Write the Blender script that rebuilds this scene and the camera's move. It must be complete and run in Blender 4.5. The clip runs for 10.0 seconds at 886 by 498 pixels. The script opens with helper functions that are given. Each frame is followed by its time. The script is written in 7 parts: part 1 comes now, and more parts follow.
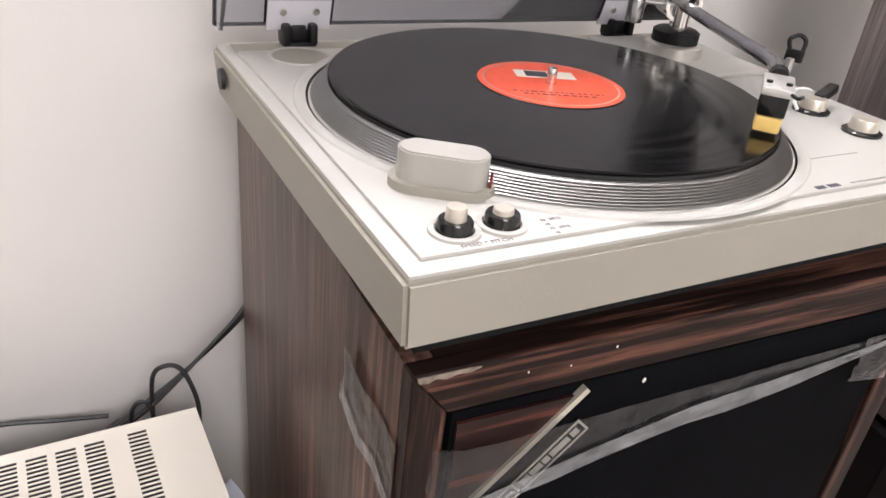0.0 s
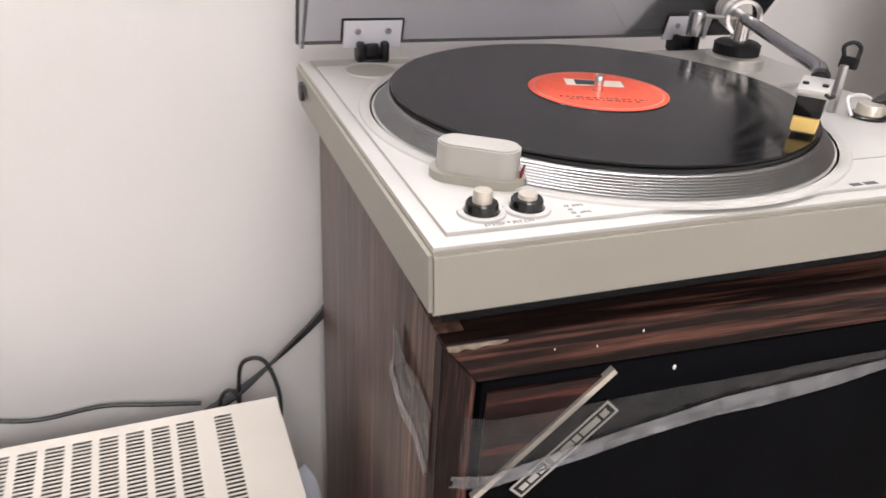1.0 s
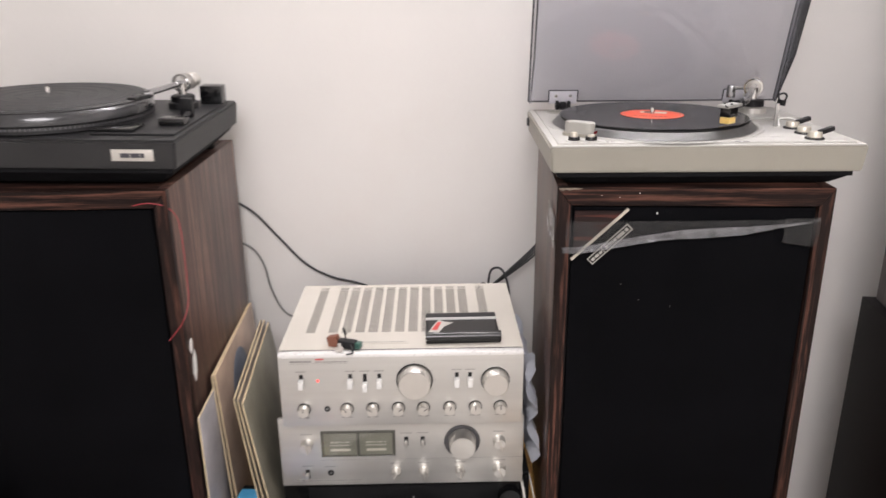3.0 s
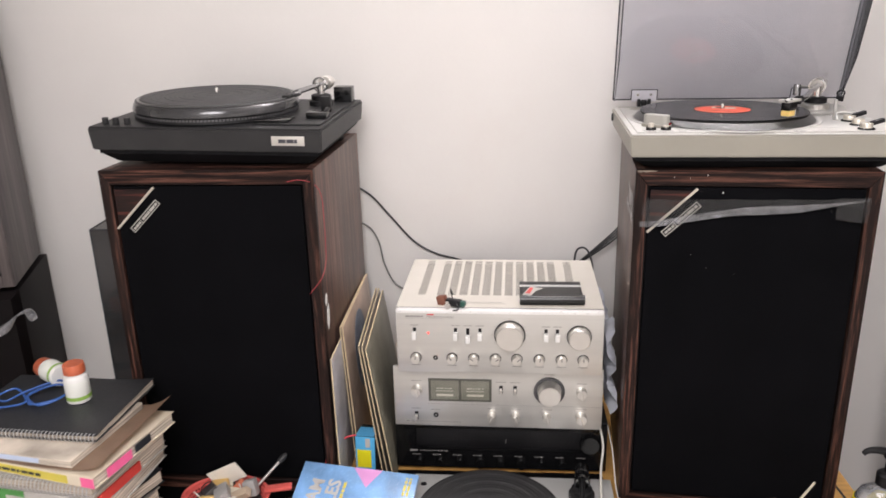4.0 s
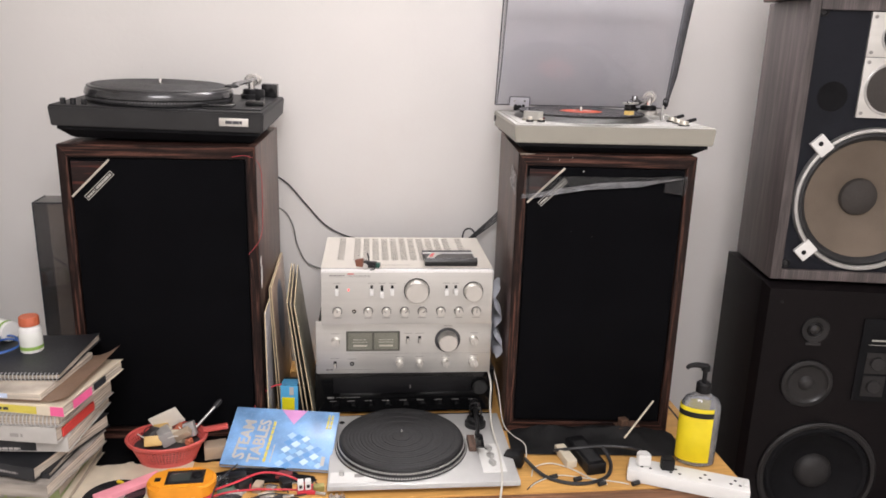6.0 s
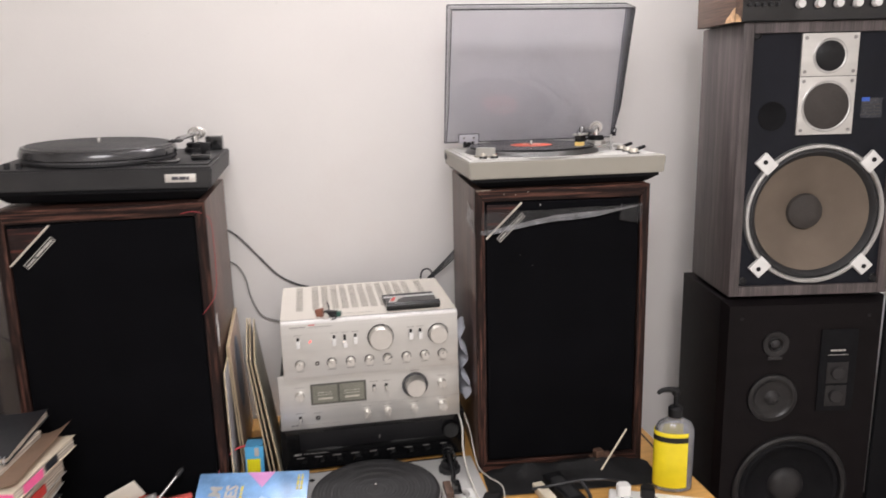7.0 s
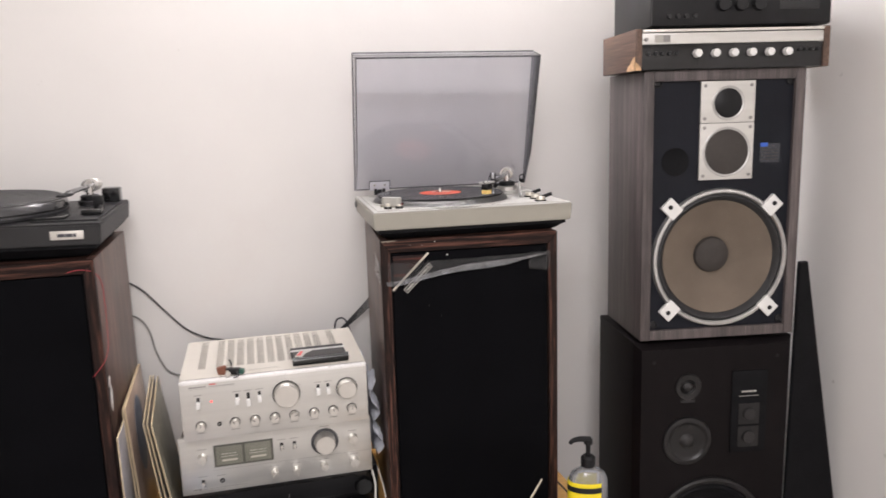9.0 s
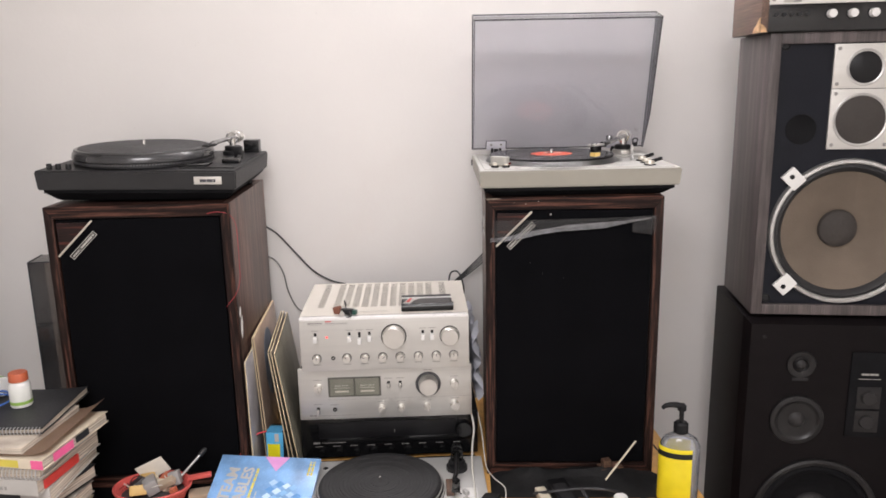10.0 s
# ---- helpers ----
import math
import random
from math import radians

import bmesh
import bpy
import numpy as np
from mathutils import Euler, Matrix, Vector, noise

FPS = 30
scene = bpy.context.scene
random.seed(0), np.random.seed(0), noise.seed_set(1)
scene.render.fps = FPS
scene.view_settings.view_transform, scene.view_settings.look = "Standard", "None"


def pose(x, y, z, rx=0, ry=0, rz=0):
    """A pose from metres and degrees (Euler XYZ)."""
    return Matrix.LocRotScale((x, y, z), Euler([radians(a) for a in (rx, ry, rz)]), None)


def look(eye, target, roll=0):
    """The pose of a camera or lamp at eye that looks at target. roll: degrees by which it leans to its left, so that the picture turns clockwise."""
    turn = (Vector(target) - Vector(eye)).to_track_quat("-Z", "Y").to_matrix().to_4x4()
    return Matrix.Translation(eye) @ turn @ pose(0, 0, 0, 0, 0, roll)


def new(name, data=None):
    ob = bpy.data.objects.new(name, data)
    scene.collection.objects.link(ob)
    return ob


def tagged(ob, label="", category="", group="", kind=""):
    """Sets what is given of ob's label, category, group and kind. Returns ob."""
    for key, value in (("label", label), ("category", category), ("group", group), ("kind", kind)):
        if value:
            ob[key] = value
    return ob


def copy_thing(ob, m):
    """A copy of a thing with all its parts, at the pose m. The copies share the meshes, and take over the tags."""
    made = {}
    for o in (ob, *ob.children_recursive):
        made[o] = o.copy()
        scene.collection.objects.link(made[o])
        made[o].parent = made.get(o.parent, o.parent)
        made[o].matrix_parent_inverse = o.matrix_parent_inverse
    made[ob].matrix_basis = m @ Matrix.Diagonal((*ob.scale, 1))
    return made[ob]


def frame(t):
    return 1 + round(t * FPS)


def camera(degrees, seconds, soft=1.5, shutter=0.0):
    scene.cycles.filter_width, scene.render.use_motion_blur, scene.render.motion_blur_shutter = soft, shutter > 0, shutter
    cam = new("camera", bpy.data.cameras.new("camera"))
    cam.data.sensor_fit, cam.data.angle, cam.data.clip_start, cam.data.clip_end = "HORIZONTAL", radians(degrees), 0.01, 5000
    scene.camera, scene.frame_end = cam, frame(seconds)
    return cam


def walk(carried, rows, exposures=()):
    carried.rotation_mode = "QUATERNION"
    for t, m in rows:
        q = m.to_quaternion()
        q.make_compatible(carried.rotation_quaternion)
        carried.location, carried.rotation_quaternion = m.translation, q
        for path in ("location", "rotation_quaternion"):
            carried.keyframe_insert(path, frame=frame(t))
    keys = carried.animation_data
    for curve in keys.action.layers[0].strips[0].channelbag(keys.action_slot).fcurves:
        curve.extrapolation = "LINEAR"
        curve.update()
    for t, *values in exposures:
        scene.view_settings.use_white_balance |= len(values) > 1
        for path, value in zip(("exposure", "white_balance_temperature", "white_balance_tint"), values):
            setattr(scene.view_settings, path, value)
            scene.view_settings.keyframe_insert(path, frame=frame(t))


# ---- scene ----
cam = camera(60.9, 10.0, soft=1.6, shutter=0.4)
PATH = [
    (0, (-0.144, -0.241, 1.655), (0.811, 1.224, 0.683), 6.5),
    (0.5, (-0.139, -0.257, 1.653), (0.755, 1.253, 0.693), 5.3),
    (1, (-0.133, -0.297, 1.654), (0.592, 1.323, 0.734), 3.4),
    (1.5, (-0.078, -0.432, 1.654), (0.349, 1.328, 0.807), 1.7),
    (2, (-0.094, -0.618, 1.665), (0.113, 1.225, 0.916), -0.1),
    (2.5, (-0.181, -0.869, 1.669), (-0.032, 1.005, 0.987), -0.8),
    (2.7, (-0.197, -0.956, 1.689), (-0.066, 0.927, 1.026), -0.6),
    (4, (-0.232, -1.293, 1.71), (-0.384, 0.603, 1.094), -1.5),
    (4.5, (-0.397, -1.407, 1.67), (-0.438, 0.479, 1.005), -2.2),
    (5, (-0.45, -1.525, 1.661), (-0.297, 0.37, 1.041), 0.8),
    (5.5, (-0.387, -1.595, 1.651), (-0.203, 0.313, 1.079), 2.5),
    (5.7, (-0.358, -1.612, 1.658), (-0.153, 0.299, 1.106), 2.4),
    (6.8, (-0.38, -1.622, 1.65), (-0.05, 0.3, 1.205), -1.0),
    (7, (-0.389, -1.584, 1.662), (-0.006, 0.332, 1.232), -1.4),
    (7.5, (-0.349, -1.478, 1.695), (0.157, 0.404, 1.247), -1.7),
    (8, (-0.33, -1.457, 1.688), (0.261, 0.402, 1.246), -1.7),
    (8.5, (-0.314, -1.532, 1.692), (0.298, 0.328, 1.283), -2.0),
    (9, (-0.291, -1.567, 1.698), (0.231, 0.33, 1.343), -1.7),
    (9.5, (-0.19, -1.675, 1.675), (0.038, 0.276, 1.298), -1.8),
    (10, (-0.189, -1.654, 1.697), (-0.08, 0.293, 1.253), -1.1),
]
walk(cam, [(t, look(eye, target, roll)) for t, eye, target, roll in PATH],
     exposures=((0.0, 0.15), (1.0, 0.09), (2.5, -0.04), (4.0, 0.07), (5.5, 0.04), (7.0, -0.09), (10.0, -0.05)))

# ---- light ----
world = bpy.data.worlds.new("world")
scene.world = world
world.use_nodes = True
world.node_tree.nodes["Background"].inputs[0].default_value = (0.9, 0.95, 1.0, 1)
world.node_tree.nodes["Background"].inputs[1].default_value = 0.05
scene.view_settings.exposure = 0.0
TUBE = 120.0     # brightness of the fluorescent tube on the back wall
FILL = 63.0     # watts of the unseen fill light added under the ceiling


# ---- materials ----
def nodes_of(name):
    m = bpy.data.materials.new(name)
    m.use_nodes = True
    nt = m.node_tree
    return m, nt, nt.nodes, nt.links, nt.nodes["Principled BSDF"]


def mat(name, color, rough=0.5, metal=0.0, var=0.12, scale=18.0, bump=0.08, fine=220.0, coat=0.0, spec=0.5, dirt=0.0, dirt_color=(0.12, 0.1, 0.08), stretch=(1, 1, 1), spots=0.0):
    """A surface with variation at two scales, wear in its gloss and a fine relief."""
    m, nt, n, l, b = nodes_of(name)
    tc = n.new("ShaderNodeTexCoord")
    mp = n.new("ShaderNodeMapping")
    mp.inputs["Scale"].default_value = stretch
    l.new(tc.outputs["Object"], mp.inputs[0])
    big = n.new("ShaderNodeTexNoise")
    big.inputs["Scale"].default_value, big.inputs["Detail"].default_value = scale, 5
    small = n.new("ShaderNodeTexNoise")
    small.inputs["Scale"].default_value, small.inputs["Detail"].default_value = fine, 3
    l.new(mp.outputs[0], big.inputs["Vector"])
    l.new(mp.outputs[0], small.inputs["Vector"])
    ramp = n.new("ShaderNodeMapRange")
    ramp.inputs["From Min"].default_value, ramp.inputs["From Max"].default_value = 0.3, 0.7
    ramp.inputs["To Min"].default_value, ramp.inputs["To Max"].default_value = 1 - var, 1 + var
    l.new(big.outputs["Fac"], ramp.inputs["Value"])
    mul = n.new("ShaderNodeMix")
    mul.data_type, mul.blend_type = "RGBA", "MULTIPLY"
    mul.inputs["Factor"].default_value = 1.0
    mul.inputs["A"].default_value = (*color, 1)
    l.new(ramp.outputs[0], mul.inputs["B"])
    out = mul.outputs["Result"]
    if dirt:
        d = n.new("ShaderNodeTexNoise")
        d.inputs["Scale"].default_value, d.inputs["Detail"].default_value, d.inputs["Roughness"].default_value = scale * 0.45, 8, 0.7
        l.new(tc.outputs["Object"], d.inputs["Vector"])
        dr = n.new("ShaderNodeMapRange")
        dr.inputs["From Min"].default_value, dr.inputs["From Max"].default_value = 0.52, 0.75
        dr.inputs["To Max"].default_value = dirt
        l.new(d.outputs["Fac"], dr.inputs["Value"])
        dm = n.new("ShaderNodeMix")
        dm.data_type = "RGBA"
        dm.inputs["B"].default_value = (*dirt_color, 1)
        l.new(dr.outputs[0], dm.inputs["Factor"])
        l.new(out, dm.inputs["A"])
        out = dm.outputs["Result"]
    l.new(out, b.inputs["Base Color"])
    rr = n.new("ShaderNodeMapRange")
    rr.inputs["To Min"].default_value, rr.inputs["To Max"].default_value = max(0.02, rough - (0.03 if metal > 0.3 else 0.1)), min(1, rough + (0.03 if metal > 0.3 else 0.1))
    l.new(small.outputs["Fac"], rr.inputs["Value"])
    l.new(rr.outputs[0], b.inputs["Roughness"])
    b.inputs["Metallic"].default_value = metal
    if spots:      # sparse pits and specks
        sp_ = n.new("ShaderNodeTexNoise")
        sp_.inputs["Scale"].default_value, sp_.inputs["Detail"].default_value = 16.0, 3.0
        l.new(tc.outputs["Object"], sp_.inputs["Vector"])
        sr = n.new("ShaderNodeMapRange")
        sr.inputs["From Min"].default_value, sr.inputs["From Max"].default_value, sr.inputs["To Max"].default_value = 0.73, 0.79, spots
        l.new(sp_.outputs["Fac"], sr.inputs["Value"])
        sm = n.new("ShaderNodeMix")
        sm.data_type = "RGBA"
        sm.inputs["B"].default_value = (0.35, 0.31, 0.28, 1)
        l.new(sr.outputs[0], sm.inputs["Factor"])
        l.new(out, sm.inputs["A"])
        l.new(sm.outputs["Result"], b.inputs["Base Color"])
    b.inputs["Coat Weight"].default_value = coat
    b.inputs["Coat Roughness"].default_value = 0.12
    b.inputs["Specular IOR Level"].default_value = spec
    if bump:
        bp = n.new("ShaderNodeBump")
        bp.inputs["Strength"].default_value, bp.inputs["Distance"].default_value = bump, 0.002
        l.new(small.outputs["Fac"], bp.inputs["Height"])
        l.new(bp.outputs[0], b.inputs["Normal"])
    return m


def wood(name, axis, dark, light, rough=0.38, scale=60.0, coat=0.15, long=0.035, spec=0.5, sharp=0.17, bands=1.0):
    """Streaked veneer whose grain runs along the given axis."""
    m, nt, n, l, b = nodes_of(name)
    tc = n.new("ShaderNodeTexCoord")
    mp = n.new("ShaderNodeMapping")
    s = [1.0, 1.0, 1.0]
    s["xyz".index(axis)] = long
    mp.inputs["Scale"].default_value = s
    l.new(tc.outputs["Object"], mp.inputs[0])
    a = n.new("ShaderNodeTexNoise")
    a.inputs["Scale"].default_value, a.inputs["Detail"].default_value, a.inputs["Roughness"].default_value = scale, 6, 0.62
    a.inputs["Distortion"].default_value = 0.25
    f = n.new("ShaderNodeTexNoise")
    f.inputs["Scale"].default_value, f.inputs["Detail"].default_value = scale * 7, 3
    g = n.new("ShaderNodeTexNoise")
    g.inputs["Scale"].default_value, g.inputs["Detail"].default_value = scale * 0.22, 3
    for q in (a, f, g):
        l.new(mp.outputs[0], q.inputs["Vector"])
    ramp = n.new("ShaderNodeValToRGB")
    e = ramp.color_ramp.elements
    e[0].position, e[0].color = 0.57 - sharp, (*dark, 1)
    e[1].position, e[1].color = 0.57 + sharp, (*light, 1)
    mid = ramp.color_ramp.elements.new(0.56)
    mid.color = (*[(p * 0.62 + q * 0.38) for p, q in zip(dark, light)], 1)
    l.new(a.outputs["Fac"], ramp.inputs[0])
    mx = n.new("ShaderNodeMix")
    mx.data_type, mx.blend_type = "RGBA", "MULTIPLY"
    mr = n.new("ShaderNodeMapRange")
    mr.inputs["From Min"].default_value, mr.inputs["From Max"].default_value = 0.3, 0.7
    mr.inputs["To Min"].default_value, mr.inputs["To Max"].default_value = 1 - 0.45 * bands, 1 + 0.3 * bands
    l.new(f.outputs["Fac"], mr.inputs["Value"])
    mx.inputs["Factor"].default_value = 1
    l.new(ramp.outputs[0], mx.inputs["A"])
    l.new(mr.outputs[0], mx.inputs["B"])
    m2 = n.new("ShaderNodeMix")
    m2.data_type, m2.blend_type = "RGBA", "MULTIPLY"
    m2.inputs["Factor"].default_value = 1
    mg = n.new("ShaderNodeMapRange")
    mg.inputs["From Min"].default_value, mg.inputs["From Max"].default_value = 0.35, 0.65
    mg.inputs["To Min"].default_value, mg.inputs["To Max"].default_value = 1 - 0.3 * bands, 1 + 0.25 * bands
    l.new(g.outputs["Fac"], mg.inputs["Value"])
    l.new(mx.outputs["Result"], m2.inputs["A"])
    l.new(mg.outputs[0], m2.inputs["B"])
    l.new(m2.outputs["Result"], b.inputs["Base Color"])
    b.inputs["Roughness"].default_value = rough
    b.inputs["Specular IOR Level"].default_value = spec
    b.inputs["Coat Weight"].default_value = coat
    b.inputs["Coat Roughness"].default_value = 0.25
    bp = n.new("ShaderNodeBump")
    bp.inputs["Strength"].default_value, bp.inputs["Distance"].default_value = 0.12, 0.001
    l.new(f.outputs["Fac"], bp.inputs["Height"])
    l.new(bp.outputs[0], b.inputs["Normal"])
    return m


def clear(name, tint, gloss, rough=0.05, haze=0.0, bump=0.0, scale=60.0):
    """Thin clear sheet: see-through with a tint, a gloss that grows at grazing angles, and some haze."""
    m, nt, n, l, b = nodes_of(name)
    out = n["Material Output"]
    tr = n.new("ShaderNodeBsdfTransparent")
    tr.inputs[0].default_value = (*tint, 1)
    gl = n.new("ShaderNodeBsdfGlossy")
    gl.inputs["Roughness"].default_value = rough
    fr = n.new("ShaderNodeFresnel")
    fr.inputs["IOR"].default_value = gloss
    mix = n.new("ShaderNodeMixShader")
    l.new(fr.outputs[0], mix.inputs[0])
    base = tr.outputs[0]
    tc = n.new("ShaderNodeTexCoord")
    no = n.new("ShaderNodeTexNoise")
    no.inputs["Scale"].default_value, no.inputs["Detail"].default_value = scale, 6
    l.new(tc.outputs["Object"], no.inputs["Vector"])
    if haze:
        df = n.new("ShaderNodeBsdfDiffuse")
        df.inputs[0].default_value = (0.75, 0.76, 0.8, 1)
        hz = n.new("ShaderNodeMixShader")
        mr = n.new("ShaderNodeMapRange")
        mr.inputs["From Min"].default_value, mr.inputs["From Max"].default_value = 0.35, 0.75
        mr.inputs["To Min"].default_value, mr.inputs["To Max"].default_value = haze * 0.5, haze * 1.6
        l.new(no.outputs["Fac"], mr.inputs["Value"])
        l.new(mr.outputs[0], hz.inputs[0])
        l.new(base, hz.inputs[1])
        l.new(df.outputs[0], hz.inputs[2])
        base = hz.outputs[0]
    if bump:
        bp = n.new("ShaderNodeBump")
        bp.inputs["Strength"].default_value, bp.inputs["Distance"].default_value = bump, 0.004
        l.new(no.outputs["Fac"], bp.inputs["Height"])
        l.new(bp.outputs[0], gl.inputs["Normal"])
        l.new(bp.outputs[0], fr.inputs["Normal"])
    l.new(base, mix.inputs[1])
    l.new(gl.outputs[0], mix.inputs[2])
    l.new(mix.outputs[0], out.inputs[0])
    n.remove(b)
    return m


def glow(name, color, strength):
    m, nt, n, l, b = nodes_of(name)
    b.inputs["Base Color"].default_value = (*color, 1)
    b.inputs["Emission Color"].default_value = (*color, 1)
    b.inputs["Emission Strength"].default_value = strength
    return m


def grooved(name):
    """Pressed vinyl: glossy black, its gloss broken by bands of grooves and a few scuffs."""
    m, nt, n, l, b = nodes_of(name)
    b.inputs["Base Color"].default_value = (0.0022, 0.0022, 0.0026, 1)
    b.inputs["Specular IOR Level"].default_value = 0.21
    tc = n.new("ShaderNodeTexCoord")
    ln = n.new("ShaderNodeVectorMath")
    ln.operation = "LENGTH"
    l.new(tc.outputs["Object"], ln.inputs[0])
    no = n.new("ShaderNodeTexNoise")
    no.noise_dimensions = "1D"
    no.inputs["Scale"].default_value, no.inputs["Detail"].default_value = 130, 3
    l.new(ln.outputs["Value"], no.inputs["W"])
    sc = n.new("ShaderNodeTexNoise")
    sc.inputs["Scale"].default_value, sc.inputs["Detail"].default_value = 9, 4
    l.new(tc.outputs["Object"], sc.inputs["Vector"])
    ad = n.new("ShaderNodeMath")
    ad.operation = "ADD"
    l.new(no.outputs["Fac"], ad.inputs[0])
    l.new(sc.outputs["Fac"], ad.inputs[1])
    mr = n.new("ShaderNodeMapRange")
    mr.inputs["From Min"].default_value, mr.inputs["From Max"].default_value = 0.65, 1.35
    mr.inputs["To Min"].default_value, mr.inputs["To Max"].default_value = 0.10, 0.27
    l.new(ad.outputs[0], mr.inputs["Value"])
    l.new(mr.outputs[0], b.inputs["Roughness"])
    b.inputs["Coat Weight"].default_value = 0.10
    b.inputs["Coat Roughness"].default_value = 0.03
    return m


M_WALL = mat("wall_paint", (0.80, 0.778, 0.748), 0.75, var=0.045, scale=1.6, bump=0.12, fine=90, dirt=0.22, dirt_color=(0.70, 0.58, 0.52), spots=0.6)
M_CEIL = mat("ceiling_paint", (0.82, 0.81, 0.79), 0.8, var=0.02, scale=2, bump=0.05)
M_FLOOR = mat("floor_tile", (0.45, 0.42, 0.39), 0.35, var=0.1, scale=5)
M_DESK = wood("desk_veneer", "x", (0.62, 0.340, 0.100), (0.66, 0.375, 0.116), 0.40, 18, 0.2, long=0.12, bands=0.35)
M_DESK_EDGE = wood("desk_edge", "x", (0.21, 0.100, 0.050), (0.32, 0.165, 0.085), 0.5, 35, 0.05)
ROSE_D, ROSE_L = (0.015, 0.0082, 0.0070), (0.140, 0.062, 0.044)
M_ROSE_Z = wood("rosewood_upright", "z", ROSE_D, [c * 0.80 for c in ROSE_L], 0.5, scale=190, coat=0.03, spec=0.15, sharp=0.07)
# lighter copy for the side panels: light from tube and wall is in its colour
M_ROSE_LIT = wood("rosewood_side_lit", "z", (0.042, 0.0235, 0.0190), (0.205, 0.110, 0.082), 0.40, scale=150, coat=0.15, spec=0.3, sharp=0.15)
M_ROSE_X = wood("rosewood_across", "x", ROSE_D, [c * 0.90 for c in ROSE_L], 0.5, scale=150, coat=0.03, spec=0.12, sharp=0.07)
M_ROSE_RED = wood("rosewood_red", "x", (0.014, 0.005, 0.0045), (0.15, 0.040, 0.026), 0.45, scale=130, coat=0.05, spec=0.25, sharp=0.07)
M_WALNUT_Z = wood("grey_walnut", "z", (0.066, 0.054, 0.053), (0.150, 0.122, 0.118), 0.5, 50, 0.05)
M_CHEEK = wood("brown_cheek", "y", (0.09, 0.05, 0.033), (0.20, 0.115, 0.08), 0.5, 40, 0.1)
M_CHIP = mat("raw_chipboard", (0.52, 0.33, 0.18), 0.9, var=0.3, scale=120, bump=0.6)
M_CLOTH = mat("grille_cloth", (0.0034, 0.0034, 0.0042), 0.95, var=0.2, scale=9, bump=0.5, fine=900, spec=0.05)
M_BLACK = mat("black_plastic", (0.006, 0.006, 0.007), 0.45, var=0.2, scale=30, bump=0.1, spec=0.3)
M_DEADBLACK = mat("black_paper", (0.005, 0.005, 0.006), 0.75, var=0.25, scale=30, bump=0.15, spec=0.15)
M_STEEL = mat("polished_steel", (0.36, 0.36, 0.37), 0.2, 0.95, var=0.1, scale=40, bump=0.0)
M_LIP = mat("dull_lip", (0.13, 0.13, 0.135), 0.35, 0.5, var=0.15, scale=60, bump=0.0)
M_BLACKGLOSS = mat("black_gloss", (0.006, 0.006, 0.0065), 0.15, var=0.2, scale=20, bump=0.0)
M_RUBBER = mat("rubber", (0.018, 0.018, 0.019), 0.62, var=0.2, scale=40, bump=0.15)
M_CHAR = mat("charcoal_plastic", (0.023, 0.023, 0.024), 0.5, spec=0.35, var=0.12, scale=14, bump=0.15, fine=700, dirt=0.12, dirt_color=(0.12, 0.11, 0.1))
M_CHAR2 = mat("charcoal_dark", (0.011, 0.011, 0.012), 0.45, spec=0.35, var=0.12, scale=14, bump=0.15, fine=700)
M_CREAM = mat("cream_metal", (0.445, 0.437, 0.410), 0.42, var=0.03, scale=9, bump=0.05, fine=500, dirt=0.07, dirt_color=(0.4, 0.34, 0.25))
# darker than the top's cream: plinth sides, rear strip, housing foot, well floor
M_CREAM2 = mat("darker_cream", (0.31, 0.295, 0.250), 0.45, var=0.04, scale=8, bump=0.06, fine=500, dirt=0.25, dirt_color=(0.26, 0.22, 0.16))
M_AMPTOP = mat("amp_cover", (0.60, 0.565, 0.50), 0.5, var=0.03, scale=9, bump=0.08, fine=500, dirt=0.1, dirt_color=(0.35, 0.3, 0.24))
M_SILVER = mat("brushed_silver", (0.63, 0.62, 0.59), 0.36, 0.70, var=0.05, scale=60, bump=0.06, fine=500, stretch=(0.03, 1, 1))
M_SILVER_PLAIN = mat("turned_silver", (0.72, 0.70, 0.66), 0.30, 0.85, var=0.03, scale=40, bump=0.0)
M_CHAMP = mat("champagne_paint", (0.42, 0.41, 0.375), 0.38, 0.2, var=0.02, scale=20, bump=0.0)
M_HINGE = mat("satin_hinge", (0.66, 0.65, 0.70), 0.34, 0.2, var=0.04, scale=40, bump=0.0)
M_CHROME = mat("chrome", (0.78, 0.77, 0.75), 0.12, 1.0, var=0.04, scale=30, bump=0.0)
M_ALU = mat("aluminium", (0.52, 0.515, 0.50), 0.34, 0.8, var=0.06, scale=40, bump=0.0)
M_PLATTER = mat("platter_metal", (0.25, 0.248, 0.242), 0.34, 0.92, var=0.08, scale=40, bump=0.0)
M_WHITE = mat("white_plastic", (0.75, 0.745, 0.72), 0.38, var=0.04, scale=20, bump=0.03, dirt=0.12, dirt_color=(0.4, 0.36, 0.3))
M_PAPER = mat("paper", (0.74, 0.70, 0.62), 0.85, var=0.08, scale=30, bump=0.1)
M_VINYL = grooved("vinyl")
M_MAT_DUSTY = mat("dusty_rubber", (0.020, 0.020, 0.021), 0.55, var=0.3, scale=18, bump=0.15, dirt=0.12, dirt_color=(0.08, 0.08, 0.08))
M_SMOKY_RIM = mat("smoky_rim", (0.034, 0.034, 0.036), 0.22, var=0.4, scale=14, bump=0.0, coat=0.3, dirt=0.2, dirt_color=(0.13, 0.13, 0.13))
M_LABEL = mat("record_label", (0.78, 0.085, 0.03), 0.4, var=0.05, scale=30, bump=0.02)
M_SMOKE = clear("smoked_acrylic", (0.862, 0.866, 0.898), 1.5, 0.03, haze=0.075, scale=5)
